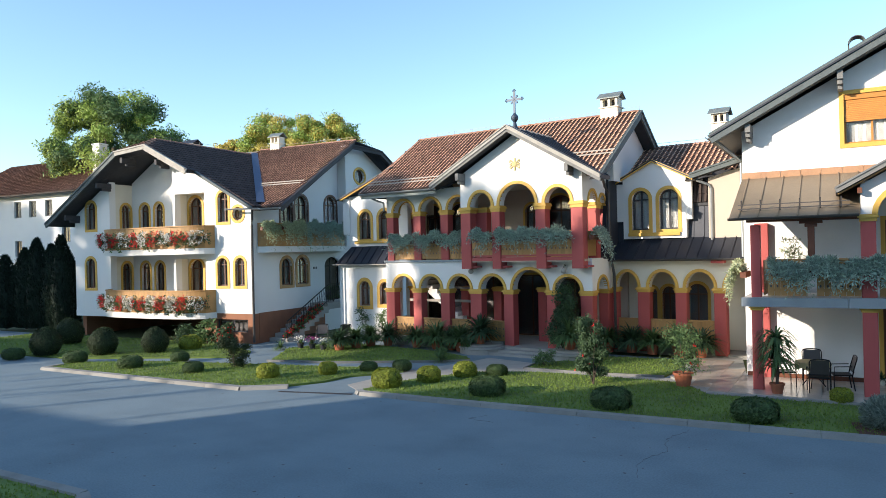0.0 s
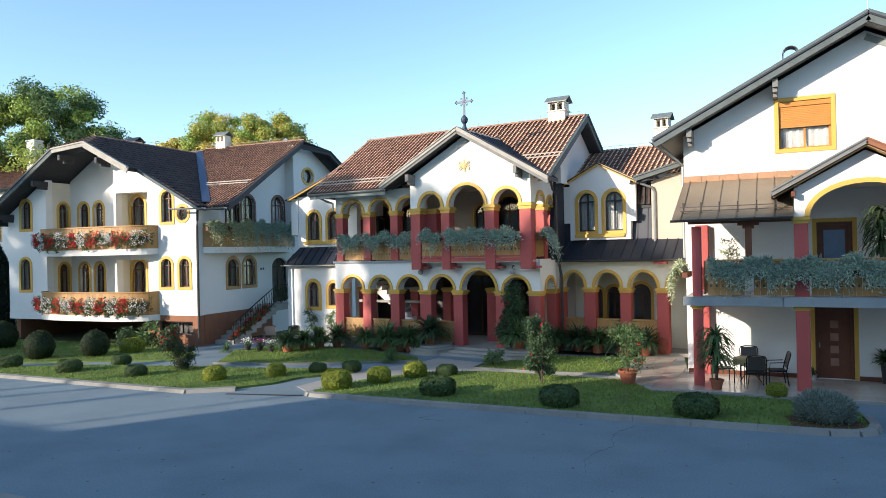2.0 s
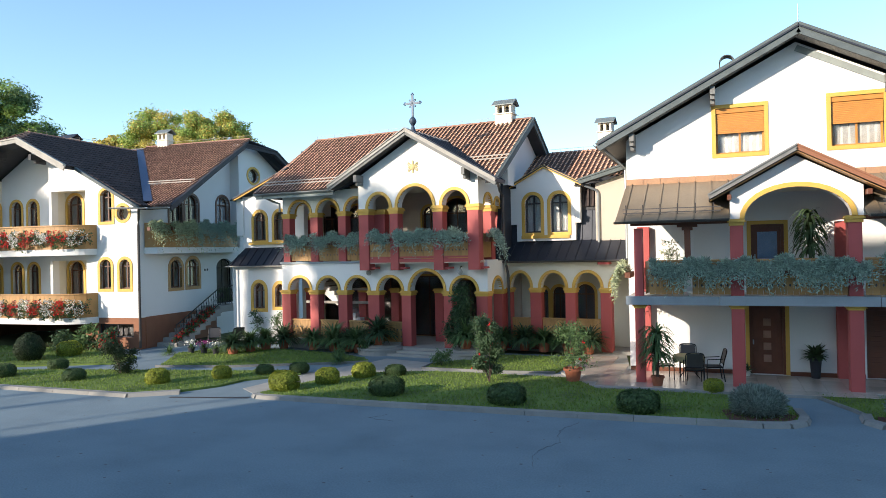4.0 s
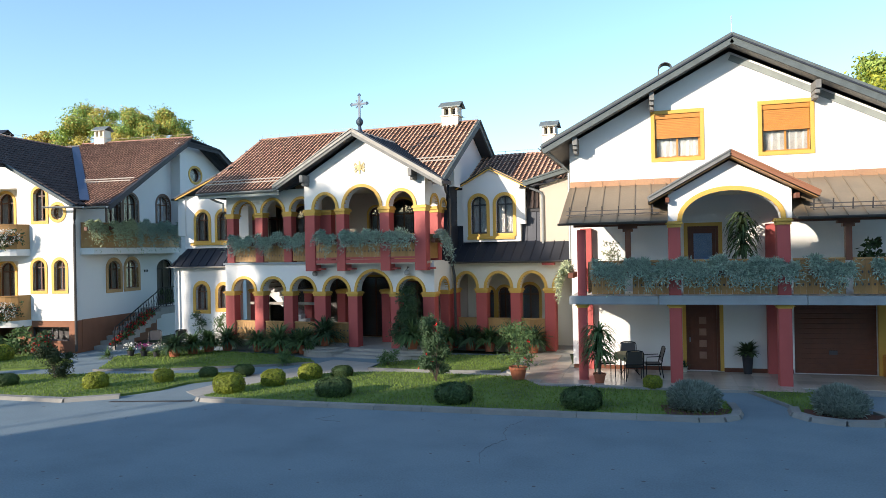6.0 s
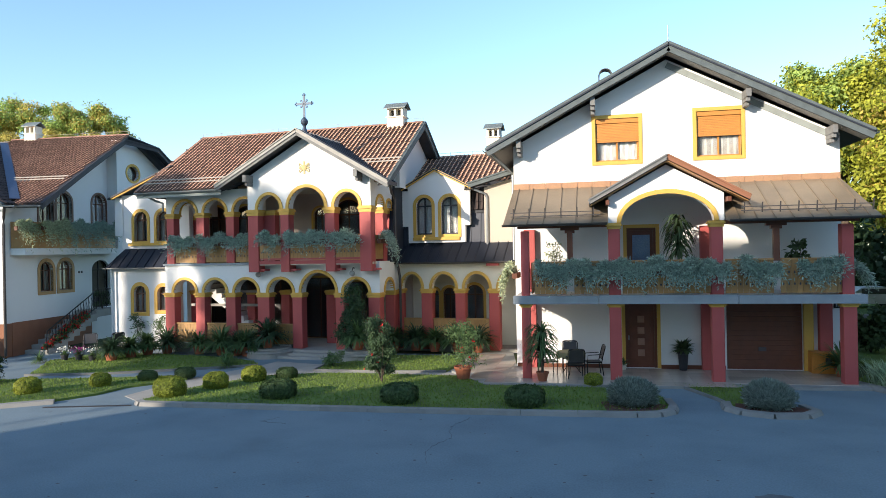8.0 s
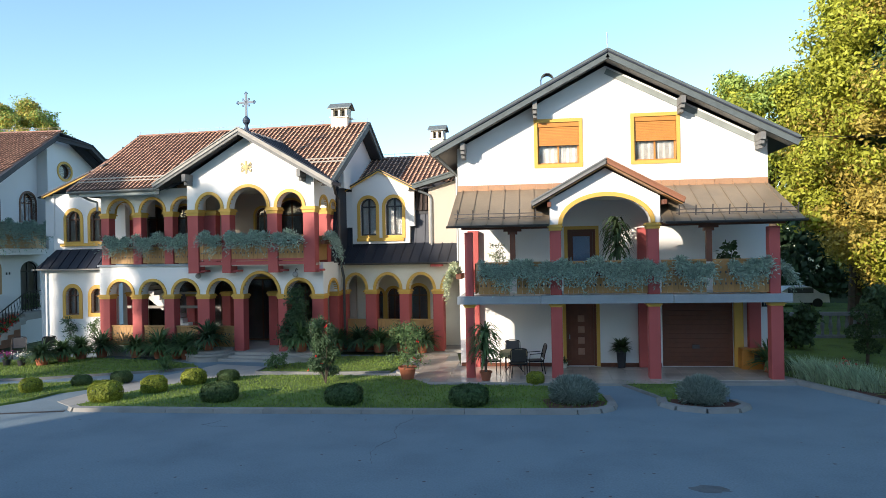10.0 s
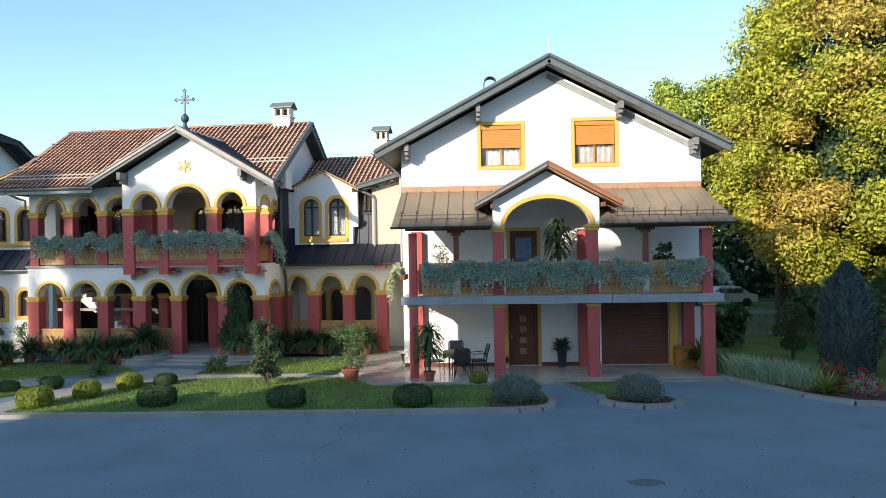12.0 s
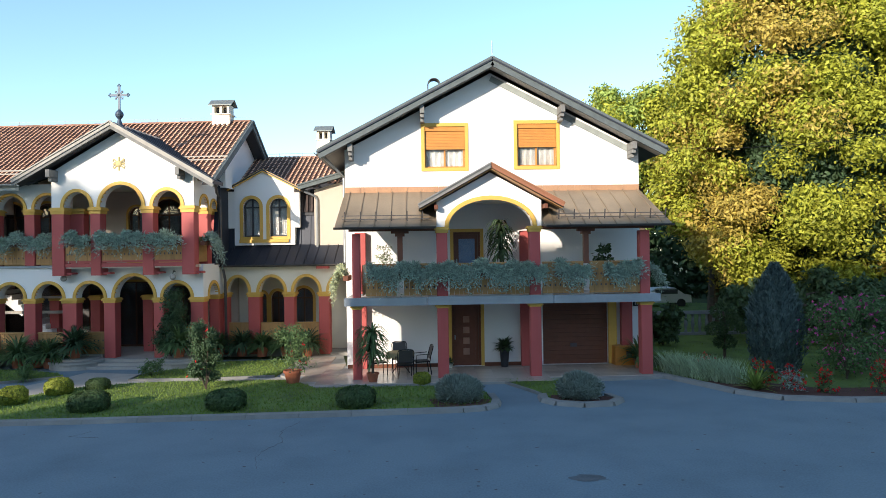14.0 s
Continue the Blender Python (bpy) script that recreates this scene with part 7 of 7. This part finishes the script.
def conifer(x, y, h, r, mat, label, n=5000, size=0.16, seed=0, name="cypress", tip=0.25, base_k=0.75):
    ob = root(name, I4, (x, y, 0.05), label, "conifer")
    rng = np.random.default_rng(seed)
    bm = B()
    tube(bm, [(x, y, 0.03), (x, y, h * 0.5), (x, y, h * 0.95)], 0.09, 7, r1=0.02)
    part("trunk", bm, BARK, ob)
    t = rng.uniform(0.01, 1, n)
    prof = np.where(t < 0.3, base_k + (1 - base_k) * t / 0.3, 1 - (1 - tip * 0.2) * (np.maximum(t - 0.3, 0) / 0.7) ** 2.3)
    a = rng.uniform(0, 6.2832, n)
    flute = 1 + 0.08 * np.sin(a * 9 + t * 4) + 0.06 * np.sin(a * 5 - t * 9)
    rr = r * prof * flute * rng.uniform(0.8, 1.03, n)
    P = np.stack([x + rr * np.cos(a), y + rr * np.sin(a), 0.08 + h * t], 1)
    D = np.stack([0.45 * np.cos(a), 0.45 * np.sin(a), np.full(n, 1.0)], 1) + 0.3 * rng.normal(size=(n, 3))
    leaves("foliage", P, D, size, size * 0.35, mat, ob, seed=seed)
    bm = B()
    rings = [(r * 0.78 * (base_k + (1 - base_k) * q / 0.3 if q < 0.3 else 1 - ((q - 0.3) / 0.7) ** 2.3), h * q) for q in (0.02, 0.15, 0.3, 0.5, 0.7, 0.85, 0.96)]
    lathe(bm, [(max(a, 0.02), b) for a, b in rings], (x, y, 0.05), 14)
    part("inner_growth", bm, mat, ob, smooth=True)
    return ob


conifer(12.1, 24.0, 3.65, 0.88, CYPRESS, "dense dark bluish columnar cypress", 9000, 0.16, 300)
for k, (x, y, h) in enumerate(((-45.5, 27.0, 5.0), (-44.2, 27.0, 5.6), (-43.0, 27.2, 5.2), (-41.0, 26.6, 5.7), (-46.8, 26.5, 4.6), (-42.0, 27.6, 4.8))):
    conifer(x, y, h, 0.85, THUJA, "dark narrow thuja in a row before the wall", 4200, 0.22, 310 + k, "thuja")
top = root("cloud_pine", I4, (11.6, 27.0, 0.05), "small clipped cloud tree with layered balls", "topiary")
bm = B()
tube(bm, [(11.6, 27, 0), (11.65, 27, 0.9), (11.6, 27, 1.9)], 0.06, 7)
part("trunk", bm, BARK, top)
for k, (dx, z, r) in enumerate(((0, 1.9, 0.5), (0.3, 1.35, 0.5), (-0.3, 1.2, 0.4), (0.05, 0.7, 0.4))):
    P, D = shell(900, (11.6 + dx, 27, z), (r, r, r * 0.6), 320 + k, 0.8, 0.05)
    leaves("leaf_ball", P, D, 0.1, 0.06, SHADOWLEAF, top, seed=320 + k)


# ---- trees ----
def tree(x, y, h, crown_z, radii, mats, label, n=9000, leaf=0.45, seed=0, blobs=26, trunk_r=0.35, name="tree", width=0.5, z=0.0, power=2.0, clump=(0.26, 0.42)):
    """A tapered trunk with forking limbs and a crown of leaf clumps with gaps."""
    ob = root(name, I4, (x, y, z), label, "tree")
    rng = np.random.default_rng(seed)
    bm = B()
    tube(bm, [(x, y, z), (x + 0.1, y, z + crown_z * 0.35), (x - 0.1, y + 0.1, z + crown_z * 0.75), (x, y, z + crown_z)], trunk_r, 9, r1=trunk_r * 0.45)
    part("trunk", bm, BARK, ob)
    centres = []
    bm = B()
    for i in range(blobs):
        d = rng.normal(size=3)
        d /= (np.abs(d) ** power).sum() ** (1 / power)
        k = rng.uniform(0.55, 0.92) if blobs < 80 else rng.uniform(0.74, 0.97)
        c = np.array([x, y, z + crown_z]) + d * np.array(radii) * k
        centres.append(c)
        if i % (2 if blobs < 80 else 37) == 0:
            s = Vector((x, y, z + crown_z * rng.uniform(0.55, 0.95)))
            mid = s.lerp(Vector(c), 0.5) + Vector((0, 0, 0.06 * h))
            tube(bm, [s, mid, c], trunk_r * 0.3, 6, r1=trunk_r * 0.06)
    part("limb", bm, BARK, ob)
    # Darker inner leaves carry the shade seen through gaps in the crown.
    if blobs > 80:
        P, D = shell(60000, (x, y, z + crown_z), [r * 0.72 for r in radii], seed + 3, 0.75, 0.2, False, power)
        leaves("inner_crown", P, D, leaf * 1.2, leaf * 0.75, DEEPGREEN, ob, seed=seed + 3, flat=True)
    per = n // (blobs * (len(mats) if blobs <= 80 else 1.5))
    for j, mt in enumerate(mats):
        Ps, Ds = [], []
        for i, c in enumerate(centres):
            patch = 1.5 * max(-0.4, 1 - abs(c[0] - x + 0.58 * radii[0] - 0.12 * (c[2] - 10)) / 2.0) + 0.35 * math.sin(c[2] * 1.3) + 0.6 * math.sin(i * 12.9898) > 0.75
            if blobs > 80 and patch != bool(j):
                continue
            if blobs <= 80 and len(mats) > 1 and (i + j) % len(mats) and i % 3:
                continue
            r = np.array(radii).min() * rng.uniform(*clump) * np.array((1.2, 1.2, 0.85))
            P, D = shell(int(per * 1.5), c, r, seed * 57 + i + 100 * j, 0.35, 0.25, False)
            D[:, 2] += 0.25
            Ps.append(P)
            Ds.append(D)
        leaves("crown", np.concatenate(Ps), np.concatenate(Ds), leaf, leaf * width, mt, ob, seed=seed + j, flat=True)
    return ob


tree(20.9, 36.5, 20, 10.6, (7.9, 6.0, 10.2), (CHESTNUT, AUTUMN), "large horse chestnut with yellowing autumn leaves", 210000, 0.25, 400, 330, 0.5, "chestnut_tree", power=2.1, clump=(0.13, 0.24))
tree(29.5, 35.0, 20, 11.0, (7.0, 6, 10.5), (CHESTNUT, AUTUMN), "large horse chestnut with yellowing autumn leaves", 170000, 0.25, 401, 260, 0.5, "chestnut_tree", power=3.0, clump=(0.13, 0.24))
tree(14.5, 46.0, 14, 10.4, (4.6, 4, 5.4), (CHESTNUT, FARGREEN), "green chestnut behind the house", 50000, 0.28, 402, 78, 0.4, "chestnut_tree", power=2.6, clump=(0.18, 0.3))
tree(16.4, 39.5, 14, 8.2, (3.6, 3.2, 4.9), (CHESTNUT, CHESTNUT, AUTUMN), "low spreading chestnut beside the house", 30000, 0.32, 406, 70, 0.35, "chestnut_tree", power=2.6, clump=(0.18, 0.3))
# Dark trees added as a backing, so gaps in the crowns read as shade.
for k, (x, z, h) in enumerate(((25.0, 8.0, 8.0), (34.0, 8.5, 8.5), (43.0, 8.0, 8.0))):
    tree(x, 50.0, 18, z, (7.0, 3.0, h), (SHADOWLEAF,), "dark tree added behind the chestnuts to darken their gaps", 9000, 0.75, 430 + k, 70, 0.4, power=3.0, clump=(0.2, 0.3))
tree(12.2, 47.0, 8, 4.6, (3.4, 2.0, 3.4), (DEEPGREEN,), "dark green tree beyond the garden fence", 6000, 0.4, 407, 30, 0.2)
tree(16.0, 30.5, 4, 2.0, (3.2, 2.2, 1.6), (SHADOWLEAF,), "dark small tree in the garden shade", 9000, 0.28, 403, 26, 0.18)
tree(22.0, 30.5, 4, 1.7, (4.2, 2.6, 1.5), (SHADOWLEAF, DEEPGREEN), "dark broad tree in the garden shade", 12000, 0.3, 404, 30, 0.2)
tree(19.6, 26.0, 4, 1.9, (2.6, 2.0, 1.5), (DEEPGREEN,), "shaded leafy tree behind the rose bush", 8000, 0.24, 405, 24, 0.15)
tree(-59.5, 43.5, 20, 14.8, (6.6, 5, 5.0), (FARGREEN, MIDGREEN), "tall green tree behind the white apartment house", 80000, 0.3, 410, 80, 0.4, power=2.2, clump=(0.16, 0.3))
tree(-64.5, 72.0, 22, 18.3, (5.2, 5, 4.6), (FARLEAF, FARGREEN), "autumn tinted tree behind the roofs", 52000, 0.32, 411, 80, 0.4, power=2.2, clump=(0.16, 0.3))
tree(-57.2, 72.0, 21, 17.4, (4.4, 4.5, 4.2), (FARLEAF, FARGREEN), "autumn tinted tree behind the roofs", 48000, 0.32, 412, 80, 0.4, power=2.2, clump=(0.16, 0.3))
tree(-74.0, 72.0, 19, 16.6, (4.0, 4, 3.4), (FARLEAF,), "autumn tinted tree behind the roofs", 6000, 0.55, 413, 22, 0.35)

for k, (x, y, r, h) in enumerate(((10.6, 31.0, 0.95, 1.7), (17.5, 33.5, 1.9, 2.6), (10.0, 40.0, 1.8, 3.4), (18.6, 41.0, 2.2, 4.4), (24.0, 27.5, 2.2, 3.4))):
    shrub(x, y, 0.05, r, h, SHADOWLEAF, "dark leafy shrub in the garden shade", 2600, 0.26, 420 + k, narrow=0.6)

rng = np.random.default_rng(77)
n = 26000
P = np.stack([rng.uniform(4, 80, n), rng.uniform(60, 66, n), np.zeros(n)], 1)
P[:, 2] = rng.uniform(0, 1, n) * (7.5 + 1.6 * np.sin(P[:, 0] * 0.9) + 1.1 * np.sin(P[:, 0] * 2.3))
far = leaves("far_wood", P, rng.normal(size=(n, 3)) + np.array([0, -0.7, 0.5]), 0.8, 0.5, DEEPGREEN, None, "dark green belt of trees beyond the garden", 78, flat=True)
tagged(far, "dark green belt of trees beyond the garden", "wood", kind="stuff")

# ---- neighbouring apartment house ----
NF = Matrix.Translation((-50.0, 38.0, 0)) @ Matrix.Rotation(radians(3), 4, "Z")
NH = root("apartment_house", NF, (-8, 0, 0), "white apartment house with white windows and a low tile roof", "house")
nw = [Hole(u, u + 1.0, z, z + 1.45) for z, us in ((2.4, (-8.4, -12.8, -17.5)), (4.7, (-12.6, -14.9, -19)), (8.2, (-10.6, -12.8, -14.9, -18.5))) for u in us] + [Hole(-8.4, -7.3, 5.9, 7.4)]
bm = B()
holed_wall(bm, -24, 0, 0, 10.3, nw, 0, 0.35)
part("wall", bm, PLASTER, NH, "white rendered wall")
bm = B()
holed_wall(bm, 0.35, 11, 0, 10.3, [], -0.35, 0.0, axis="v")
part("side_wall", bm, PLASTER, NH)
bm = B()
box(bm, -23.9, -0.5, 1.1, 1.2, 0.0, 10.2)
part("inner_wall", bm, DARKROOM, NH, "dark wall standing for unlit inner rooms")
for h in nw:
    window(NH, h, 0, trim=0, frame_mat=CURTAIN, curtain=False, transom=False, label="plain window with a white frame")
tiled_roof(NH, [(-24, -0.7, 10.2), (0.7, -0.7, 10.2), (-0.5, 5.5, 13.9), (-24, 5.5, 13.9)])
tiled_roof(NH, [(0.7, 12, 10.2), (-24, 12, 10.2), (-24, 5.5, 13.9), (-0.5, 5.5, 13.9)])
gutter(NH, (-24, -0.75, 10.15), (0.7, -0.75, 10.15))
for u, v, z in ((-6.2, 2.2, 14.3), (-4.6, 5.3, 14.6), (-10.5, 5.3, 14.6)):
    bm = B()
    box(bm, u - 0.45, u + 0.45, v - 0.4, v + 0.4, 10.2, z)
    box(bm, u - 0.52, u + 0.52, v - 0.47, v + 0.47, z, z + 0.12, 0.02)
    part("chimney", bm, PLASTER, NH, "plain white chimney")

# ---- garden furniture ----
def chair(x, y, turn, z=0.105):
    ob = root("garden_chair", Matrix.Translation((x, y, z)) @ Matrix.Rotation(turn, 4, "Z") @ Matrix.Scale(1.08, 4), (0, 0, 0), "dark metal garden armchair with a grey woven sling back", "chair", "chairs round the table")
    for sx in (-0.25, 0.25):
        bm = B()
        tube(bm, [(sx, -0.24, 0), (sx, -0.24, 0.4), (sx, -0.22, 0.64), (sx, 0.2, 0.66)], 0.014, 6)
        part("leg", bm, IRON, ob)
        bm = B()
        tube(bm, [(sx, 0.26, 0), (sx, 0.2, 0.4), (sx, 0.24, 0.6), (sx, 0.31, 0.84)], 0.016, 6)
        part("leg", bm, IRON, ob)
    bm = B()
    box(bm, -0.25, 0.25, -0.25, 0.22, 0.39, 0.43, 0.015)
    part("seat", bm, IRON, ob)
    bm = B()
    tube(bm, [(-0.25, 0.31, 0.84), (-0.22, 0.325, 0.9), (-0.1, 0.335, 0.925), (0.1, 0.335, 0.925), (0.22, 0.325, 0.9), (0.25, 0.31, 0.84)], 0.016, 6)
    part("back_rail", bm, IRON, ob)
    bm = B()
    tube(bm, [(-0.25, 0.235, 0.5), (0.25, 0.235, 0.5)], 0.013, 6)
    part("back_rail", bm, IRON, ob)
    bm = B()
    hexa(bm, [(-0.235, 0.232, 0.51), (0.235, 0.232, 0.51), (0.235, 0.24, 0.51), (-0.235, 0.24, 0.51), (-0.215, 0.322, 0.9), (0.215, 0.322, 0.9), (0.215, 0.33, 0.9), (-0.215, 0.33, 0.9)])
    part("back_sling", bm, GUTTER, ob, "grey woven sling")
    return ob


tb = root("garden_table", I4, (-0.85, 24.85, 0.105), "round garden table with a pale yellow cloth", "table")
bm = B()
lathe(bm, [(0.46, 0.72), (0.47, 0.74), (0.46, 0.755), (0.02, 0.757)], (-0.85, 24.85, 0.105), 24)
part("tabletop", bm, CREAM, tb)
for k in range(3):
    a = k * 2.094 + 0.4
    bm = B()
    tube(bm, [(-0.85 + 0.36 * math.cos(a), 24.85 + 0.36 * math.sin(a), 0.11), (-0.85 + 0.08 * math.cos(a), 24.85 + 0.08 * math.sin(a), 0.45), (-0.85 + 0.3 * math.cos(a), 24.85 + 0.3 * math.sin(a), 0.82)], 0.016, 6)
    part("leg", bm, IRON, tb)
cl = B()
lathe(cl, [(0.50, 0.58), (0.49, 0.7), (0.475, 0.764), (0.02, 0.768)], (-0.85, 24.85, 0.105), 24)
for i, v in enumerate(cl.verts):
    if v.co.z < 0.7:
        v.co.z += 0.05 * math.sin(i * 1.7)
tagged(part("tablecloth", cl, CLOTH), "pale yellow cloth over the round table", "tablecloth")
for x, y, a in ((-1.62, 24.75, 1.9), (-0.68, 24.1, 3.3), (-0.08, 24.8, -1.4), (-0.88, 25.6, 0.1)):
    chair(x, y, a)
for x, y, a in ((-21.9, 27.6, 0.6), (-21.2, 28.4, -2.2)):
    chair(x, y, a, 0.005)

# ---- far side of the garden: fence and a parked car ----
fence = root("baluster_fence", I4, (16, 34.5, 0), "low grey baluster fence at the garden end", "fence")
for i in range(40):
    bm = B()
    lathe(bm, [(0.09, 0), (0.05, 0.15), (0.1, 0.4), (0.05, 0.75), (0.08, 0.9)], (11.2 + i * 0.35, 34.5, 0.2), 8)
    part("baluster", bm, GREYWOOD, fence)
bm = B()
box(bm, 11.0, 25.2, 34.35, 34.65, 1.1, 1.25)
box(bm, 11.0, 25.2, 34.35, 34.65, 0.0, 0.2)
part("rail", bm, GREYWOOD, fence)
car = root("parked_car", Matrix.Translation((17.6, 52.0, 0)), (0, 0, 0), "white parked car beyond the garden fence", "car")
bm = B()
prof = [(-2.1, 0.35), (-2.15, 0.75), (-1.2, 0.95), (-0.5, 1.42), (0.9, 1.45), (1.6, 0.98), (2.1, 0.9), (2.15, 0.35)]
l, r = [bm.verts.new((a, -0.85, b)) for a, b in prof], [bm.verts.new((a, 0.85, b)) for a, b in prof]
bm.faces.new(l)
bm.faces.new(r[::-1])
for i in range(8):
    bm.faces.new((l[i], l[(i + 1) % 8], r[(i + 1) % 8], r[i]))
part("body", bm, WHITEPAINT, car)
bm = B()
box(bm, -0.55, 1.1, -0.87, 0.87, 1.0, 1.33)
part("side_window", bm, DARKROOM, car)
for x in (-1.35, 1.35):
    for y in (-0.8, 0.8):
        bm = B()
        tube(bm, [(x, y - 0.1, 0.32), (x, y + 0.1, 0.32)], 0.32, 14)
        part("wheel", bm, DARKPOT, car)

# ---- small things ----
bm = B()
box(bm, 7.86, 8.1, 26.28, 26.326, 2.22, 2.42, 0.004)
plate = tagged(part("wall_plate", bm, IRON), "small dark wall plate beside the garage", "plate")
bm = B()
for i in range(2):
    box(bm, 7.92 + i * 0.07, 7.96 + i * 0.07, 26.27, 26.282, 2.27, 2.37)
part("plate_bars", bm, CURTAIN, plate)
bm = B()
bar(bm, (-16.0, 18.2, 0.006), (-13.5, 18.8, 0.006), 0.13, 0.012)
drain = tagged(part("drain_channel", bm, DARKPOT), "narrow iron drain channel across the drive", "drain", kind="structure")
for i in range(30):
    q = Vector((-16.0, 18.2, 0.014)).lerp(Vector((-13.5, 18.8, 0.014)), (i + 0.5) / 30)
    bm = B()
    bar(bm, q - Vector((-0.012, 0.05, 0)), q + Vector((-0.012, 0.05, 0)), 0.03, 0.008)
    part("grate_bar", bm, GUTTER, drain)
bm = B()
tube(bm, [(8.85, 25.3, 8.0), (11.5, 25.6, 8.0), (14.5, 26.0, 8.2), (24.0, 27.0, 9.4), (34.0, 28.0, 11.0)], 0.012, 5)
tagged(part("overhead_cable", bm, IRON), "thin dark cable hung from the eave", "cable")
rnd = random.Random(8)
bm = B()
bm.faces.new([bm.verts.new((3.05 + rnd.uniform(0.3, 0.5) * math.cos(k * 0.314), 13.5 + rnd.uniform(0.14, 0.26) * math.sin(k * 0.314), 0.004)) for k in range(20)])
tagged(part("oil_stain", bm, STAIN), "dark oil stain on the asphalt", "stain", kind="structure")

# ---- behind the camera: unseen building and trees, added to shade the yard ----
# Unseen building, its outline fitted to shadow edges on yard and houses.
BH = root("large_building", I4, (-20, -14, 0), "large unseen building that shades the yard", "building")
bm = B()
box(bm, -110, -34.4, -16, -12, 0.0, 9.05)
part("low_wing", bm, CREAM, BH)
for x, lean in ((-43.2, 1.3), (-46.7, 0.3)):
    bm = B()
    tube(bm, [(x, -12.2, 9.0), (x + lean, -12.2, 10.85)], 0.07, 8)
    part("roof_pole", bm, METALGREY, BH)
bm = B()
holed_wall(bm, -34.4, -28.0, 0.0, lambda x: 11.2 if x < -34 else (12.0 if x < -31.3 else 13.2), [], -16.0, -12.0, breaks=(-34.0, -33.8, -31.4, -30.8))
part("stair_wing", bm, CREAM, BH)
bm = B()
holed_wall(bm, -28.0, 36.0, 0.0, lambda x: 18.3 if x < -16 else (20.0 if x < -5.01 else 13.0), [], -16.0, -12.0, breaks=(-16.1, -16.0, -5.1, -5.0))
part("main_wing", bm, CREAM, BH)
# Unseen trees, each added to throw one patch of shade.
tree(-44.6, -13.0, 22, 17.5, (1.9, 1.6, 3.8), (SHADOWLEAF,), "unseen broad tree added to shade the portico house", 17000, 0.7, 450, 78, 0.1, power=3.2, clump=(0.4, 0.6))
tree(-40.2, -13.0, 21, 16.9, (2.7, 2.2, 3.2), (SHADOWLEAF,), "unseen broad tree added to shade the portico house", 16000, 0.7, 455, 78, 0.1, power=2.8, clump=(0.4, 0.6))
tree(-52.3, -13.0, 24, 18.6, (0.5, 0.5, 4.8), (SHADOWLEAF,), "unseen narrow tree added to shade the link wall", 9000, 0.5, 456, 70, 0.08, power=4.0, clump=(0.4, 0.6))
tree(-49.6, -14.0, 25, 22.0, (1.1, 1.5, 1.6), (SHADOWLEAF,), "unseen treetop added to shade the upper link wall", 6000, 0.5, 457, 60, 0.08, power=3.0, clump=(0.4, 0.6))
tree(-43.5, -14.0, 25, 21.0, (3.6, 2.0, 1.6), (SHADOWLEAF,), "unseen open tree added to dapple the portico gable", 2600, 0.4, 451, 30, 0.08, clump=(0.25, 0.45))
tree(-36.6, -13.5, 22, 17.9, (2.6, 2.0, 2.2), (SHADOWLEAF,), "unseen slender tree added to shade the arcade", 4200, 0.5, 454, 40, 0.08, clump=(0.35, 0.55))
tree(-64.8, -13.0, 25, 18.6, (4.4, 2.4, 5.4), (SHADOWLEAF,), "unseen open tree added to dapple the balcony house", 8500, 0.55, 452, 70, 0.4, clump=(0.3, 0.45))
tree(-60.5, -13.0, 15, 11.4, (7.4, 2.4, 2.3), (SHADOWLEAF,), "unseen low tree added to shade the domed bushes", 12000, 0.55, 453, 60, 0.4, clump=(0.4, 0.6))
for k, x in enumerate((-76.0, -88.0, -101.0)):
    tree(x, -13.0, 30, 20.0, (7.0, 2.6, 8.0), (SHADOWLEAF,), "unseen leafy tree added to shade the apartment house", 24000, 1.1, 460 + k, 78, 0.5, power=2.6, clump=(0.4, 0.6))
